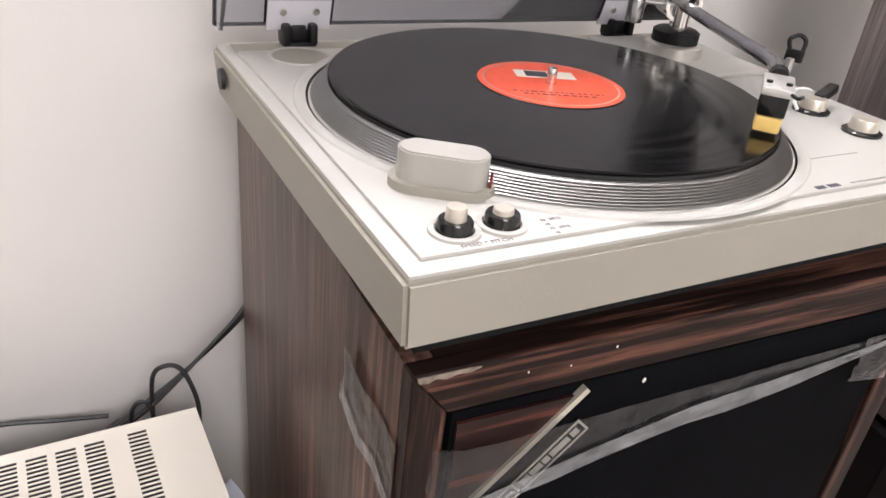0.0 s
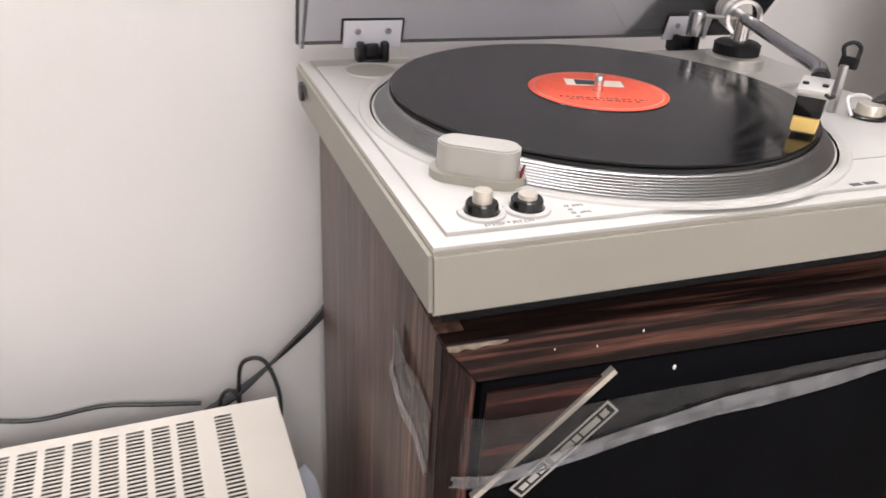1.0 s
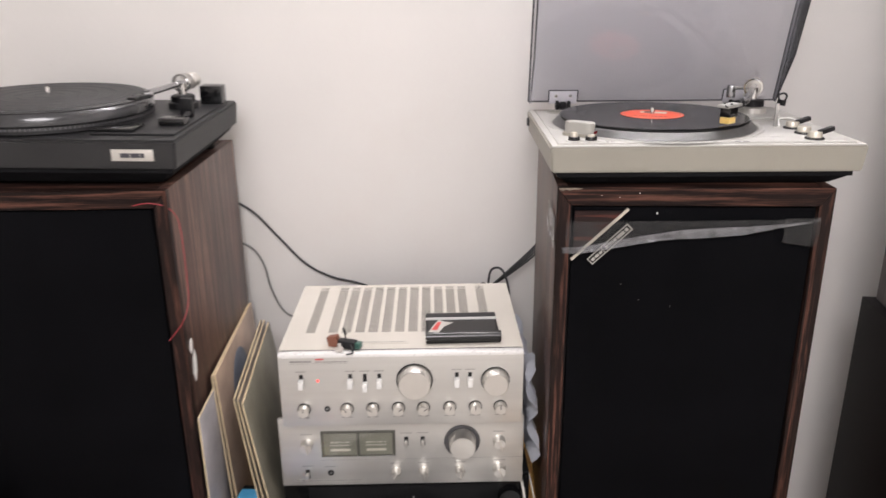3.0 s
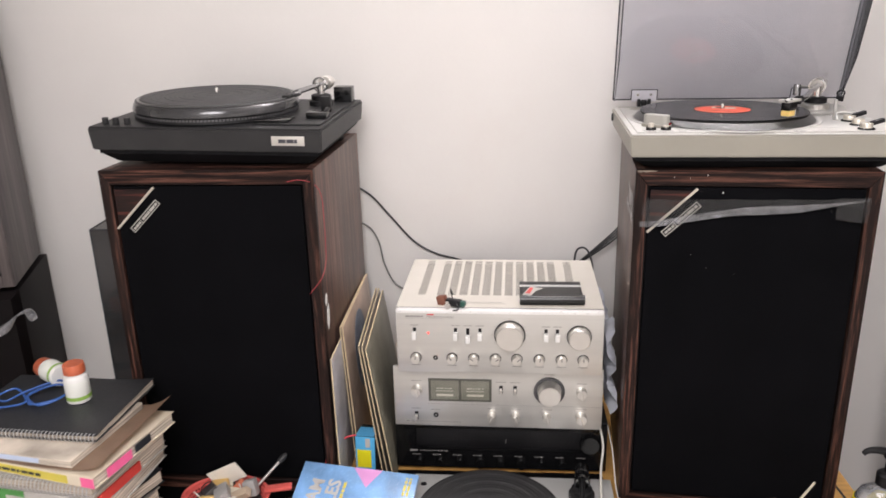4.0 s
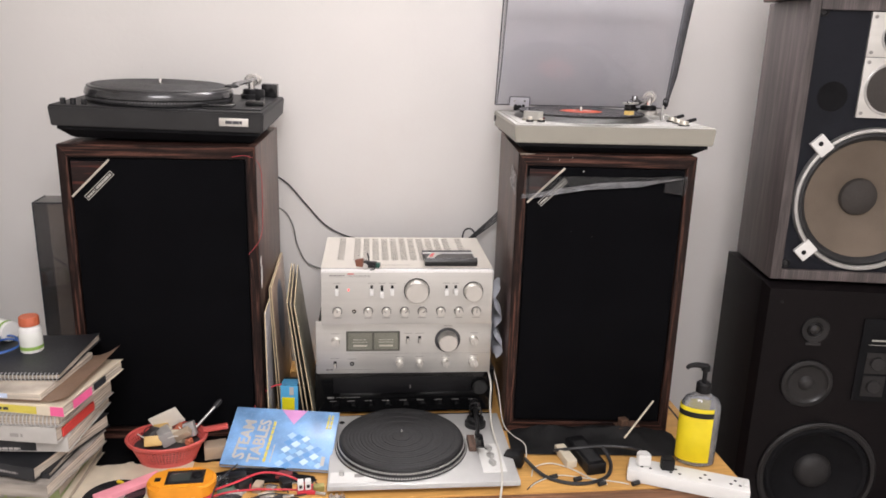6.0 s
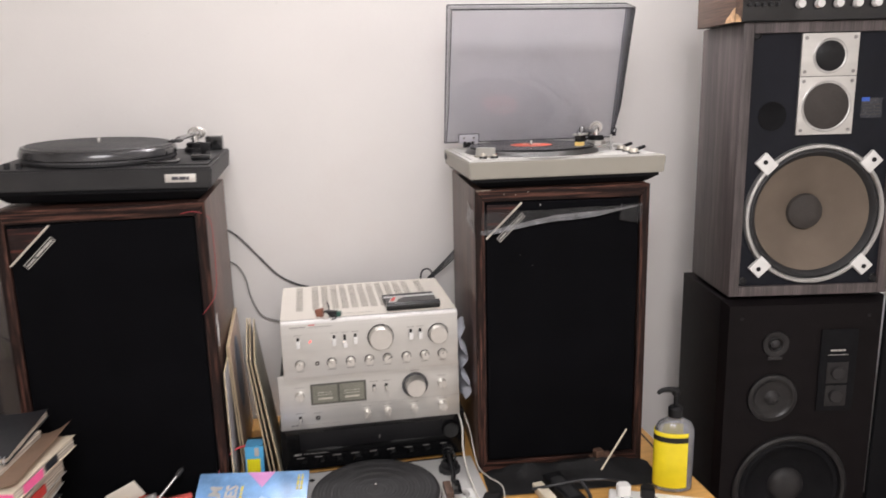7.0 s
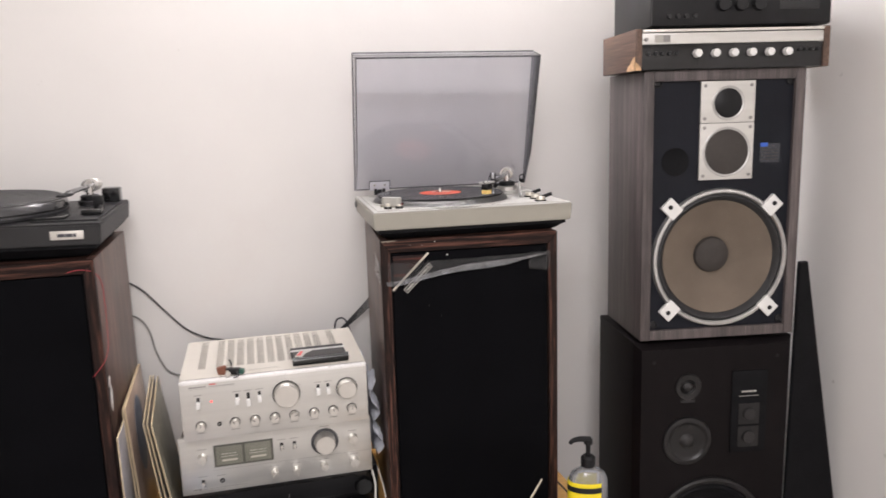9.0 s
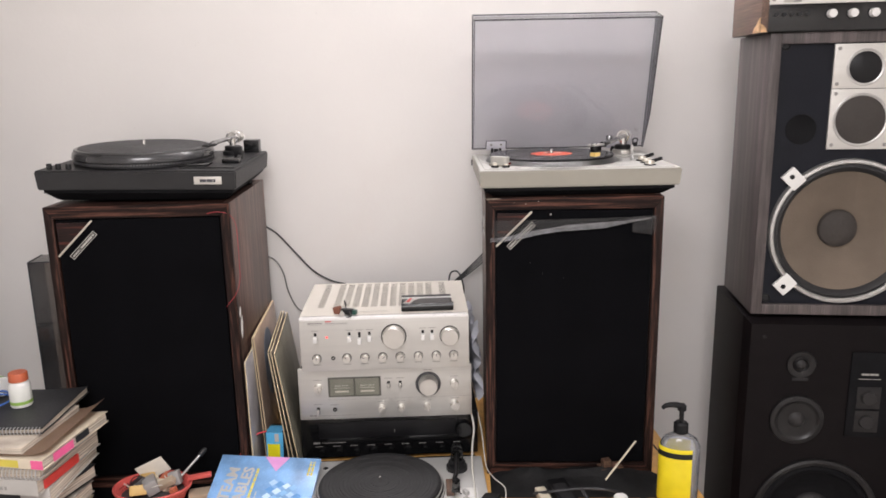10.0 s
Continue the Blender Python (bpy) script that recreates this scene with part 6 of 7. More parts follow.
# blue and yellow battery box
bb = thing("battery_box", "black box with blue and yellow label", "box", at=pose(-0.534, 0.047, Z0, -4, 0, -6))
boxp("case", (0, 0, 0, 0.052, 0.055, 0.104), M_BLACK, bb, 0.003)
boxp("label", (0.001, -0.0008, 0.03, 0.042, 0, 0.1035), paint("label_blue", (0.10, 0.42, 0.72), 0.3), bb, 0.0, "bright blue label")
boxp("yellow_panel", (0.004, -0.0014, 0.034, 0.034, -0.0009, 0.074), paint("label_yellow", (0.80, 0.72, 0.02), 0.35), bb, 0.0, "yellow label panel")
boxp("pale_mark", (0.022, -0.0014, 0.080, 0.032, -0.0009, 0.100), M_COVERS["white"], bb)
boxp("top_label", (0.001, 0.001, 0.1041, 0.040, 0.040, 0.1047), paint("label_blue_top", (0.10, 0.42, 0.72), 0.3), bb)

# parts and clip leads in front of the book
M_REDW, M_BLKW, M_WHTW = paint("red_wire", (0.55, 0.03, 0.05), 0.4), paint("black_wire", (0.02, 0.02, 0.022), 0.45), paint("pale_wire", (0.62, 0.60, 0.54), 0.45)


def cord(name, label, pts, r, material, group="leads", per=8):
    return solo(name, sweep(B(), pts, r, 7, per), material, label, "cable", group)


cord("clip_lead", "thin red clip lead on the desk", [(-0.655, -0.235, Z0 + 0.008), (-0.60, -0.225, Z0 + 0.022), (-0.55, -0.205, Z0 + 0.030), (-0.50, -0.21, Z0 + 0.026), (-0.455, -0.225, Z0 + 0.012), (-0.43, -0.22, Z0 + 0.006)], 0.0022, M_REDW)
cord("clip_lead", "thin red clip lead on the desk", [(-0.66, -0.252, Z0 + 0.004), (-0.61, -0.240, Z0 + 0.010), (-0.56, -0.238, Z0 + 0.012), (-0.49, -0.236, Z0 + 0.008), (-0.45, -0.240, Z0 + 0.006)], 0.0020, M_REDW)
cord("clip_lead", "red lead rising beside the battery box", [(-0.600, -0.010, Z0 + 0.030), (-0.592, 0.010, Z0 + 0.060), (-0.575, 0.030, Z0 + 0.088), (-0.552, 0.045, Z0 + 0.104), (-0.530, 0.052, Z0 + 0.107)], 0.0020, M_REDW)
cord("clip_lead", "black clip lead hanging over the desk edge", [(-0.60, -0.185, Z0 + 0.040), (-0.632, -0.235, Z0 + 0.030), (-0.640, -0.278, Z0 + 0.004), (-0.625, -0.288, Z0 - 0.022), (-0.590, -0.284, Z0 - 0.020), (-0.555, -0.270, Z0 + 0.003), (-0.51, -0.255, Z0 + 0.004), (-0.47, -0.260, Z0 + 0.003)], 0.0017, M_BLKW)
cord("clip_lead", "black clip lead on the desk", [(-0.63, -0.245, Z0 + 0.004), (-0.58, -0.258, Z0 + 0.003), (-0.53, -0.248, Z0 + 0.008), (-0.47, -0.250, Z0 + 0.003), (-0.44, -0.235, Z0 + 0.003)], 0.0015, M_BLKW)
for cx_, cy_, rz, mt_ in ((-0.645, -0.238, 200, M_REDW), (-0.466, -0.232, 20, M_REDW), (-0.455, -0.243, -15, M_REDW), (-0.565, -0.262, 10, M_BLKW), (-0.520, -0.258, 5, M_BLKW)):
    cl = thing("crocodile_clip", "small crocodile clip with coloured sleeve", "clip", "crocodile clips", pose(cx_, cy_, Z0 + 0.005, 0, 0, rz))
    part("sleeve", sweep(B(), [(0, 0, 0), (0.018, 0, 0.001)], 0.0042, 8, soft=False), mt_, cl)
    part("jaw", box(B(), 0.018, -0.003, -0.002, 0.040, 0.003, 0.003, 0.001), M_ALU, cl)
solo("circuit_board", box(B(), -0.03, -0.02, 0, 0.03, 0.02, 0.002), paint("pcb", (0.08, 0.13, 0.09), 0.4), "small green circuit board", "circuit board", at=pose(-0.610, -0.215, Z0 + 0.005, 12, 8, 20))
for k, (x, y, s_) in enumerate(((-0.635, -0.21, 0.014), (-0.585, -0.212, 0.016), (-0.555, -0.222, 0.013), (-0.500, -0.215, 0.015), (-0.528, -0.228, 0.010), (-0.600, -0.195, 0.018))):
    solo("component", box(B(), -s_, -s_ * 0.7, 0, s_, s_ * 0.7, s_ * 1.3, s_ * 0.2), (M_CHAR2, M_CHAR, M_ODD[5], M_CHAR2, M_ALU, M_CHAR2)[k], "small loose electronic part on the desk", "component", "loose parts", at=pose(x, y, Z0, 0, 0, 37 * k))
rl = thing("relay", "pair of small white terminal blocks on red board", "terminal block", at=pose(-0.460, -0.236, Z0, 0, 0, 6))
boxp("board", (-0.016, -0.010, 0, 0.016, 0.014, 0.008), M_REDW, rl, 0.001)
for x in (-0.014, 0.001):
    boxp("block", (x, -0.006, 0.0085, x + 0.012, 0.008, 0.028), M_WHITE, rl, 0.0015, "white terminal block")
    boxp("hole", (x + 0.003, -0.0066, 0.014, x + 0.009, -0.0061, 0.021), M_BLACK, rl)
boxp("heat_strip", (0.018, -0.004, 0, 0.040, 0.010, 0.012), paint("brass_strip", (0.42, 0.38, 0.14), 0.4, metal=0.5), rl, 0.001)

# plastic bag hanging under the deck
bm = B()
cols_, rows_ = 12, 8
vg = [[bm.verts.new((0.034 * (i / cols_ - 0.5) * (1 + 0.25 * j / rows_) + 0.002 * math.sin(j * 2.1), -0.006 * math.sin(i * 1.7) - 0.004 * j / rows_, -0.075 * j / rows_)) for j in range(rows_ + 1)] for i in range(cols_ + 1)]
for i in range(cols_):
    for j in range(rows_):
        bm.faces.new((vg[i][j], vg[i + 1][j], vg[i + 1][j + 1], vg[i][j + 1]))
solo("plastic_bag", bm, clear("bag_film", (0.8, 0.8, 0.8), 1.4, 0.2, haze=0.3, bump=0.6), "crumpled clear plastic bag hanging from the deck", "plastic bag", at=pose(-0.395, -0.292, Z0 + 0.030))

# more odds and ends in front of the blue book
def lump(name, label, category, at, sx, sy, sz, material, seed, rough=0.35):
    """A small crumpled or knobbly thing resting on its flat underside."""
    bm = B()
    bmesh.ops.create_icosphere(bm, subdivisions=4, radius=1.0)
    for v in bm.verts:
        k_ = 1 + rough * noise.noise(v.co * 2.2 + Vector((seed, 0, 0))) + rough * 0.5 * noise.noise(v.co * 6 + Vector((0, seed, 0)))
        v.co = Vector((v.co.x * sx * k_, v.co.y * sy * k_, max(-0.35, v.co.z) * sz * (k_ if v.co.z > -0.3 else 1) + 0.35 * sz))
    return solo(name, bm, material, label, category, at=at)


lump("plastic_wrap", "crumpled grey-green plastic wrap among loose parts on the desk", "plastic wrap", pose(-0.630, -0.205, Z0, 0, 0, 20), 0.026, 0.020, 0.016, clear("wrap_film", (0.30, 0.36, 0.31), 1.40, 0.12, haze=0.05, bump=0.5), 3, 0.5)
# black lump added for the shade and dark jumble below the blue book
lump("rag", "black lump standing in for shade and dark jumble under the blue book", "rag", pose(-0.545, -0.178, Z0, 0, 0, -6), 0.085, 0.022, 0.012, M_DEADBLACK, 8, 0.5)
lump("paper_scrap", "crumpled pale paper scrap on the desk", "paper", pose(-0.600, -0.238, Z0, 0, 0, 40), 0.022, 0.012, 0.006, M_COVERS["white"], 5, 0.5)
lump("paper_scrap", "crumpled pale paper scrap on the desk", "paper", pose(-0.535, -0.246, Z0, 0, 0, -20), 0.018, 0.010, 0.005, M_COVERS["cream"], 7, 0.5)
solo("carton", box(B(), -0.024, -0.018, 0, 0.024, 0.018, 0.030, 0.002), M_ODD[5], "small tan carton beside the red basket", "box", at=pose(-0.664, -0.078, Z0, 0, 0, 12))
solo("transformer", box(B(), -0.016, -0.012, 0, 0.016, 0.012, 0.018, 0.003), paint("dark_red_case", (0.16, 0.03, 0.03), 0.45), "small dark red transformer under the blue book", "transformer", at=pose(-0.505, -0.190, Z0, 0, 0, -14))
for k in range(5):
    rk = random.Random(70 + k)
    x0, y0 = -0.64 + 0.035 * k, -0.190 - 0.012 * (k % 3)
    cord("loose_wire", "thin loose wire in the heap of parts", [(x0 + 0.020 * q + rk.uniform(-0.012, 0.012), y0 - 0.008 * q + rk.uniform(-0.014, 0.014), Z0 + 0.004 + rk.uniform(0, 0.016) * (0 < q < 4)) for q in range(5)], 0.0013, (M_BLKW, M_REDW, M_BLKW, M_WHTW, M_BLKW)[k], "loose wires")
lump("black_tester_lead", "coiled black tester lead on the desk", "cable", pose(-0.615, -0.252, Z0, 0, 0, 5), 0.030, 0.009, 0.008, M_BLKW, 11, 0.3)

# smaller bits heaped in the basket
rnd = random.Random(23)
for k in range(8):
    a, r = rnd.uniform(0, 6.28), rnd.uniform(0.015, 0.060)
    lump("trinket", "small knobbly trinket heaped in the red basket", "trinket", pose(BX + r * math.cos(a), BY + 0.70 * r * math.sin(a), Z0 + 0.042, 0, 0, rnd.uniform(0, 180)), rnd.uniform(0.008, 0.016), rnd.uniform(0.006, 0.012), rnd.uniform(0.008, 0.014), (M_ODD[3], M_ODD[0], M_ODD[2], M_ODD[1], M_ODD[5], M_COVERS["olive"], M_ODD[3], M_COVERS["white"])[k], 30 + k, 0.4)
for k in range(4):
    a = rnd.uniform(0, 6.28)
    cord("loose_wire", "thin loose wire tangled in the red basket", [(BX + 0.060 * math.cos(a + q * 0.9) * (1 - 0.12 * q), BY + 0.042 * math.sin(a + q * 0.9) * (1 - 0.12 * q), Z0 + 0.052 + rnd.uniform(0, 0.016)) for q in range(5)], 0.0012, (M_REDW, M_BLKW, M_WHTW, M_BLKW)[k], "loose wires")


# ---- right half of the desk ----
PS = pose(0.232, -0.219, Z0, 0, 0, -25.5)
ps = thing("power_strip", "white power strip with two plugs, hanging over the desk edge", "power strip", at=PS)
boxp("case", (0, -0.028, 0.002, 0.247, 0.028, 0.032), M_WHITE, ps, 0.005, "white plastic case")
for k in range(4):
    for dx, dy in ((0, 0.008), (-0.009, -0.008), (0.009, -0.008)):
        part("socket_hole", lathe(B(), [(0, 0.0004), (0.0030, 0.0004), (0.0034, 0)], 14), M_BLACK, ps, at=pose(0.038 + 0.060 * k + dx, dy, 0.0320))
boxp("switch", (0.234, -0.010, 0.0318, 0.243, 0.010, 0.036), M_WHITE, ps, 0.001)


def plug(at, material, label):
    p_ = thing("plug", label, "plug", "plugs", at)
    bm = prism(B(), [(-0.016, -0.014), (0.016, -0.014), (0.018, 0.004), (0.010, 0.016), (-0.010, 0.016), (-0.018, 0.004)], 0, 0.030)
    bmesh.ops.bevel(bm, geom=bm.edges[:], offset=0.003, segments=2, affect="EDGES")
    part("body", bm, material, p_)
    part("strain_relief", lathe(B(), [(0, 0), (0.006, 0), (0.004, 0.020), (0, 0.020)], 14, pose(0, 0.014, 0.012, -90, 0, 0)), material, p_)


plug(PS @ pose(0.030, 0.004, 0.0325, 0, 0, 20) @ Matrix.Scale(0.85, 4), M_WHITE, "white plug in the power strip")
plug(PS @ pose(0.080, 0.004, 0.0325, 0, 0, 10) @ Matrix.Scale(0.85, 4), M_BLACK, "black plug in the power strip")

# soap bottle with pump
sb = thing("pump_bottle", "clear plastic pump bottle with yellow label and black pump", "bottle", at=pose(0.405, -0.174, Z0, 0, 0, -16) @ Matrix.Scale(1.045, 4))
prof = [(0.0, 0.002), (0.030, 0.0), (0.036, 0.004), (0.037, 0.12), (0.036, 0.138), (0.030, 0.152), (0.018, 0.160), (0.0125, 0.164), (0.0125, 0.172)]
FLAT = Matrix.Diagonal((1.12, 0.72, 1, 1))
bm = lathe(B(), prof, 48, FLAT)
part("body", bm, clear("bottle_plastic", (0.86, 0.87, 0.86), 1.45, 0.08, haze=0.22, scale=20), sb, "clear plastic body")
part("soap", lathe(B(), [(0, 0.004), (0.0335, 0.005), (0.0345, 0.010), (0.0345, 0.095), (0, 0.096)], 40, FLAT), clear("liquid", (0.86, 0.86, 0.80), 1.33, 0.02), sb)
M_YEL = paint("label_yellow_paper", (0.82, 0.66, 0.02), 0.4)
lb = lathe(B(), [(0.0375, 0.012), (0.0380, 0.0122), (0.0380, 0.136), (0.0375, 0.1362)], 64, FLAT)
bmesh.ops.delete(lb, geom=[v for v in lb.verts if v.co.x > 0.026], context="VERTS")
lab_ = part("label", lb, M_YEL, sb, "yellow wraparound label")
lb = lathe(B(), [(0.0382, 0.115), (0.0385, 0.1152), (0.0385, 0.127), (0.0382, 0.1272)], 64, FLAT)
bmesh.ops.delete(lb, geom=[v for v in lb.verts if v.co.x > 0.025], context="VERTS")
part("label_band", lb, M_CHAR2, lab_, "dark label band")
part("pump_collar", lathe(B(), [(0, 0.166), (0.0150, 0.166), (0.0150, 0.184), (0.011, 0.188), (0, 0.188)], 28), M_BLACK, sb, "black pump collar")
part("pump_stem", lathe(B(), [(0, 0.188), (0.0048, 0.188), (0.0048, 0.212), (0.009, 0.214), (0.009, 0.224), (0, 0.226)], 20), M_BLACK, sb)
part("nozzle", sweep(B(), [(0.004, 0, 0.222), (-0.018, 0, 0.226), (-0.034, 0, 0.224), (-0.040, 0, 0.218)], lambda t: 0.0068 - 0.003 * t, 10), M_BLACK, sb, "black nozzle", pose(0, 0, 0, 0, 0, 12))

# sheet added to darken the desk at the other loudspeaker's and the receiver's feet
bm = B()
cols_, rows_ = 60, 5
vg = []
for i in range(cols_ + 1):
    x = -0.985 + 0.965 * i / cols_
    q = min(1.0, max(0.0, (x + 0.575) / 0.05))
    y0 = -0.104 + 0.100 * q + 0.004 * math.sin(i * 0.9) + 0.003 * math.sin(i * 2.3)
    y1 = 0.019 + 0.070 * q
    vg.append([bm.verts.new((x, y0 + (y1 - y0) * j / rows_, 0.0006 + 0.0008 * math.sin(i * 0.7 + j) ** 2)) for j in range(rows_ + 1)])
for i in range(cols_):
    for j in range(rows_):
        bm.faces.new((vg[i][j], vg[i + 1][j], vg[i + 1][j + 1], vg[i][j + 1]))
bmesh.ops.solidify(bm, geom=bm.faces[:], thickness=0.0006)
solo("black_sheet", bm, M_DEADBLACK, "thin black sheet darkening the desk at the loudspeaker's foot", "sheet", at=pose(0, 0, Z0))

# black cloth and cable bundle at the foot of the loudspeaker
bm = B()
cols_, rows_ = 28, 8
vg = []
for i in range(cols_ + 1):
    col = []
    for j in range(rows_ + 1):
        e_ = min(1.0, 4 * min(i / cols_, 1 - i / cols_, j / rows_ + 0.05, 1 - j / rows_ + 0.05))
        col.append(bm.verts.new((0.400 * i / cols_, 0.105 * j / rows_, 0.002 + e_ * (0.010 + 0.036 * (j / rows_) ** 2 + 0.003 * math.sin(i * 0.5 + j * 0.8) + 0.0015 * math.sin(i * 1.1 - j)))))
    vg.append(col)
for i in range(cols_):
    for j in range(rows_):
        bm.faces.new((vg[i][j], vg[i + 1][j], vg[i + 1][j + 1], vg[i][j + 1]))
bmesh.ops.solidify(bm, geom=bm.faces[:], thickness=0.0015)
solo("black_cloth", bm, M_RUBBER, "crumpled black plastic sheet at the foot of the loudspeaker", "plastic sheet", at=pose(-0.004, -0.122, Z0, 0, 0, -5))
ad = thing("adapter", "black power adapter with pale label on the desk", "adapter", at=pose(0.165, -0.215, Z0, 0, 0, 98))
boxp("case", (0, -0.022, 0.001, 0.125, 0.022, 0.028), M_BLACK, ad, 0.004)
boxp("label", (0.012, -0.014, 0.0281, 0.100, 0.014, 0.0286), M_CHAR, ad)
ad = thing("adapter", "pale grey plug-in adapter on the desk", "adapter", at=pose(0.118, -0.185, Z0, 0, 0, 98))
boxp("case", (0, -0.012, 0.001, 0.075, 0.012, 0.020), M_ODD[0], ad, 0.003)
solo("wooden_stick", sweep(B(), [(0.258, -0.120, Z0 + 0.034), (0.342, -0.066, Z0 + 0.098)], 0.0024, 6, soft=False), M_ODD[0], "thin wooden stick leaning by the loudspeaker", "stick")
br = thing("metal_bracket", "small rusty metal bracket by the loudspeaker foot", "bracket", at=pose(0.262, -0.075, Z0 + 0.030, 0, 0, 10))
boxp("plate", (0, 0, 0, 0.055, 0.03, 0.003), M_CHEEK, br, 0.0006)
boxp("block", (0.006, 0.004, 0.003, 0.026, 0.022, 0.022), M_CHEEK, br, 0.002)
cord("power_cable", "thick black power cable curling over the desk", [(0.012, -0.175, Z0 + 0.024), (0.045, -0.215, Z0 + 0.006), (0.090, -0.245, Z0 + 0.004), (0.140, -0.248, Z0 + 0.004), (0.185, -0.225, Z0 + 0.004), (0.205, -0.185, Z0 + 0.012), (0.195, -0.150, Z0 + 0.034)], 0.0042, M_BLKW)
pg = thing("plug", "large black plug lying on the desk", "plug", "plugs", pose(-0.006, -0.168, Z0 + 0.004, 0, -12, -28))
bm = box(B(), -0.020, -0.017, 0, 0.020, 0.017, 0.032, 0.006)
part("body", bm, M_BLACK, pg)
for py_ in (-0.010, 0.010):
    part("pin", sweep(B(), [(-0.020, py_, 0.016), (-0.038, py_, 0.016)], 0.0024, 8, soft=False), M_ALU, pg)
cord("power_cable", "black cable running to the power strip", [(0.09, -0.130, Z0 + 0.014), (0.14, -0.150, Z0 + 0.030), (0.20, -0.152, Z0 + 0.034), (0.25, -0.165, Z0 + 0.036), (0.272, -0.196, Z0 + 0.044)], 0.0036, M_BLKW)
cord("thin_cable", "thin clear cable looped on the desk", [(0.020, -0.215, Z0 + 0.004), (0.035, -0.180, Z0 + 0.004), (0.075, -0.165, Z0 + 0.003), (0.115, -0.190, Z0 + 0.003), (0.150, -0.235, Z0 + 0.003), (0.175, -0.255, Z0 + 0.003)], 0.0015, M_WHTW)
cord("thin_cable", "thin pale cable looped on the desk", [(0.008, -0.255, Z0 + 0.003), (0.030, -0.235, Z0 + 0.003), (0.080, -0.214, Z0 + 0.003), (0.140, -0.230, Z0 + 0.003), (0.200, -0.248, Z0 + 0.003), (0.222, -0.258, Z0 + 0.003)], 0.0013, M_WHTW)
cord("thin_cable", "thin black cable with small plug on the desk", [(0.050, -0.220, Z0 + 0.003), (0.020, -0.240, Z0 + 0.003), (0.000, -0.262, Z0 + 0.003)], 0.0013, M_BLKW)
for x, y in ((0.155, -0.258), (0.058, -0.226), (0.108, -0.238), (0.228, -0.262)):
    solo("audio_plug", sweep(B(), [(x, y, Z0 + 0.006), (x + 0.016, y + 0.006, Z0 + 0.006)], 0.0052, 10, soft=False), M_CHAR, "small dark audio plug on the desk", "plug", "audio plugs")
cord("white_cable", "white cable running down over the silver deck", [(-0.030, 0.080, 0.884), (-0.026, 0.050, 0.855), (-0.034, 0.010, 0.826), (-0.041, -0.06, 0.806), (-0.044, -0.16, 0.800), (-0.052, -0.245, 0.797), (-0.062, -0.292, 0.782), (-0.070, -0.300, 0.70)], 0.0023, M_WHTW)
cord("thin_cable", "thin grey cable beside the loudspeaker", [(-0.012, 0.10, 0.875), (-0.006, 0.055, 0.84), (-0.002, 0.0, 0.78), (0.010, -0.05, 0.775), (0.030, -0.10, 0.776), (0.025, -0.14, 0.758)], 0.0013, M_WHTW)
cord("thin_cable", "thin black cable behind the bottle", [(0.385, 0.02, 0.84), (0.42, -0.02, 0.80), (0.45, -0.06, 0.762), (0.47, -0.10, 0.754)], 0.0022, M_BLKW)

# ---- things on the amplifier ----
AZ = 1.1571
tp = thing("cassette_case", "black cassette case with red and white sticker on the amplifier", "cassette case", at=pose(-0.194, 0.055, AZ, 0, 0, -0.5))
boxp("tray", (0, 0.004, 0.0004, 0.122, 0.106, 0.0085), M_BLACK, tp, 0.001)
boxp("window", (0.004, 0.026, 0.0086, 0.118, 0.078, 0.0094), M_BLACKGLOSS, tp)
part("hinge_bar", sweep(B(), [(-0.001, 0.010, 0.0095), (0.123, 0.010, 0.0095)], 0.0090, 16, soft=False), M_BLACKGLOSS, tp, "rounded black front bar")
boxp("edge_strip", (0, 0.080, 0.0086, 0.122, 0.083, 0.0120), M_WHITE, tp)
boxp("grey_strip", (0, 0.0835, 0.0086, 0.122, 0.106, 0.0105), M_CHAR, tp, 0.0004, "dark grey label strip")
st = part("sticker", prism(B(), [(0.004, 0.010), (0.020, 0.006), (0.030, 0.030), (0.046, 0.046), (0.030, 0.050), (0.022, 0.058), (0.014, 0.040)], 0.0187, 0.0192), M_COVERS["white"], tp, "torn white sticker")
part("red_mark", prism(B(), [(0.009, 0.018), (0.018, 0.016), (0.026, 0.046), (0.020, 0.048)], 0.0193, 0.0196), M_RED, st, "red print")
gd = thing("cartridge", "old copper-brown phono cartridge with loose wires", "cartridge", at=pose(-0.324, 0.055, AZ, 0, 0, -20))
boxp("bracket", (-0.030, -0.004, 0.0, -0.012, 0.010, 0.022), paint("copper_brown", (0.20, 0.075, 0.045), 0.4), gd, 0.002, "copper-brown bracket", pose(0, 0, 0, 0, -14, 0))
boxp("body", (-0.012, -0.008, 0.001, 0.018, 0.006, 0.014), M_CHAR2, gd, 0.002)
boxp("tag", (0.016, -0.006, 0.002, 0.026, 0.006, 0.012), paint("green_tag", (0.03, 0.09, 0.07), 0.4), gd, 0.001, "dark green tag")
part("weight", lathe(B(), [(0, 0), (0.006, 0), (0.006, 0.010), (0, 0.010)], 16, pose(-0.006, -0.014, 0.007, 90, 0, 30)), M_CHROME, gd)
part("lead", sweep(B(), [(0.0, 0.0, 0.014), (-0.006, 0.004, 0.032), (-0.002, 0.006, 0.020)], 0.0012, 6), M_BLKW, gd)
part("lead", sweep(B(), [(0.010, -0.006, 0.010), (0.020, -0.020, 0.003), (0.012, -0.028, 0.002)], 0.0014, 6), M_BLKW, gd)

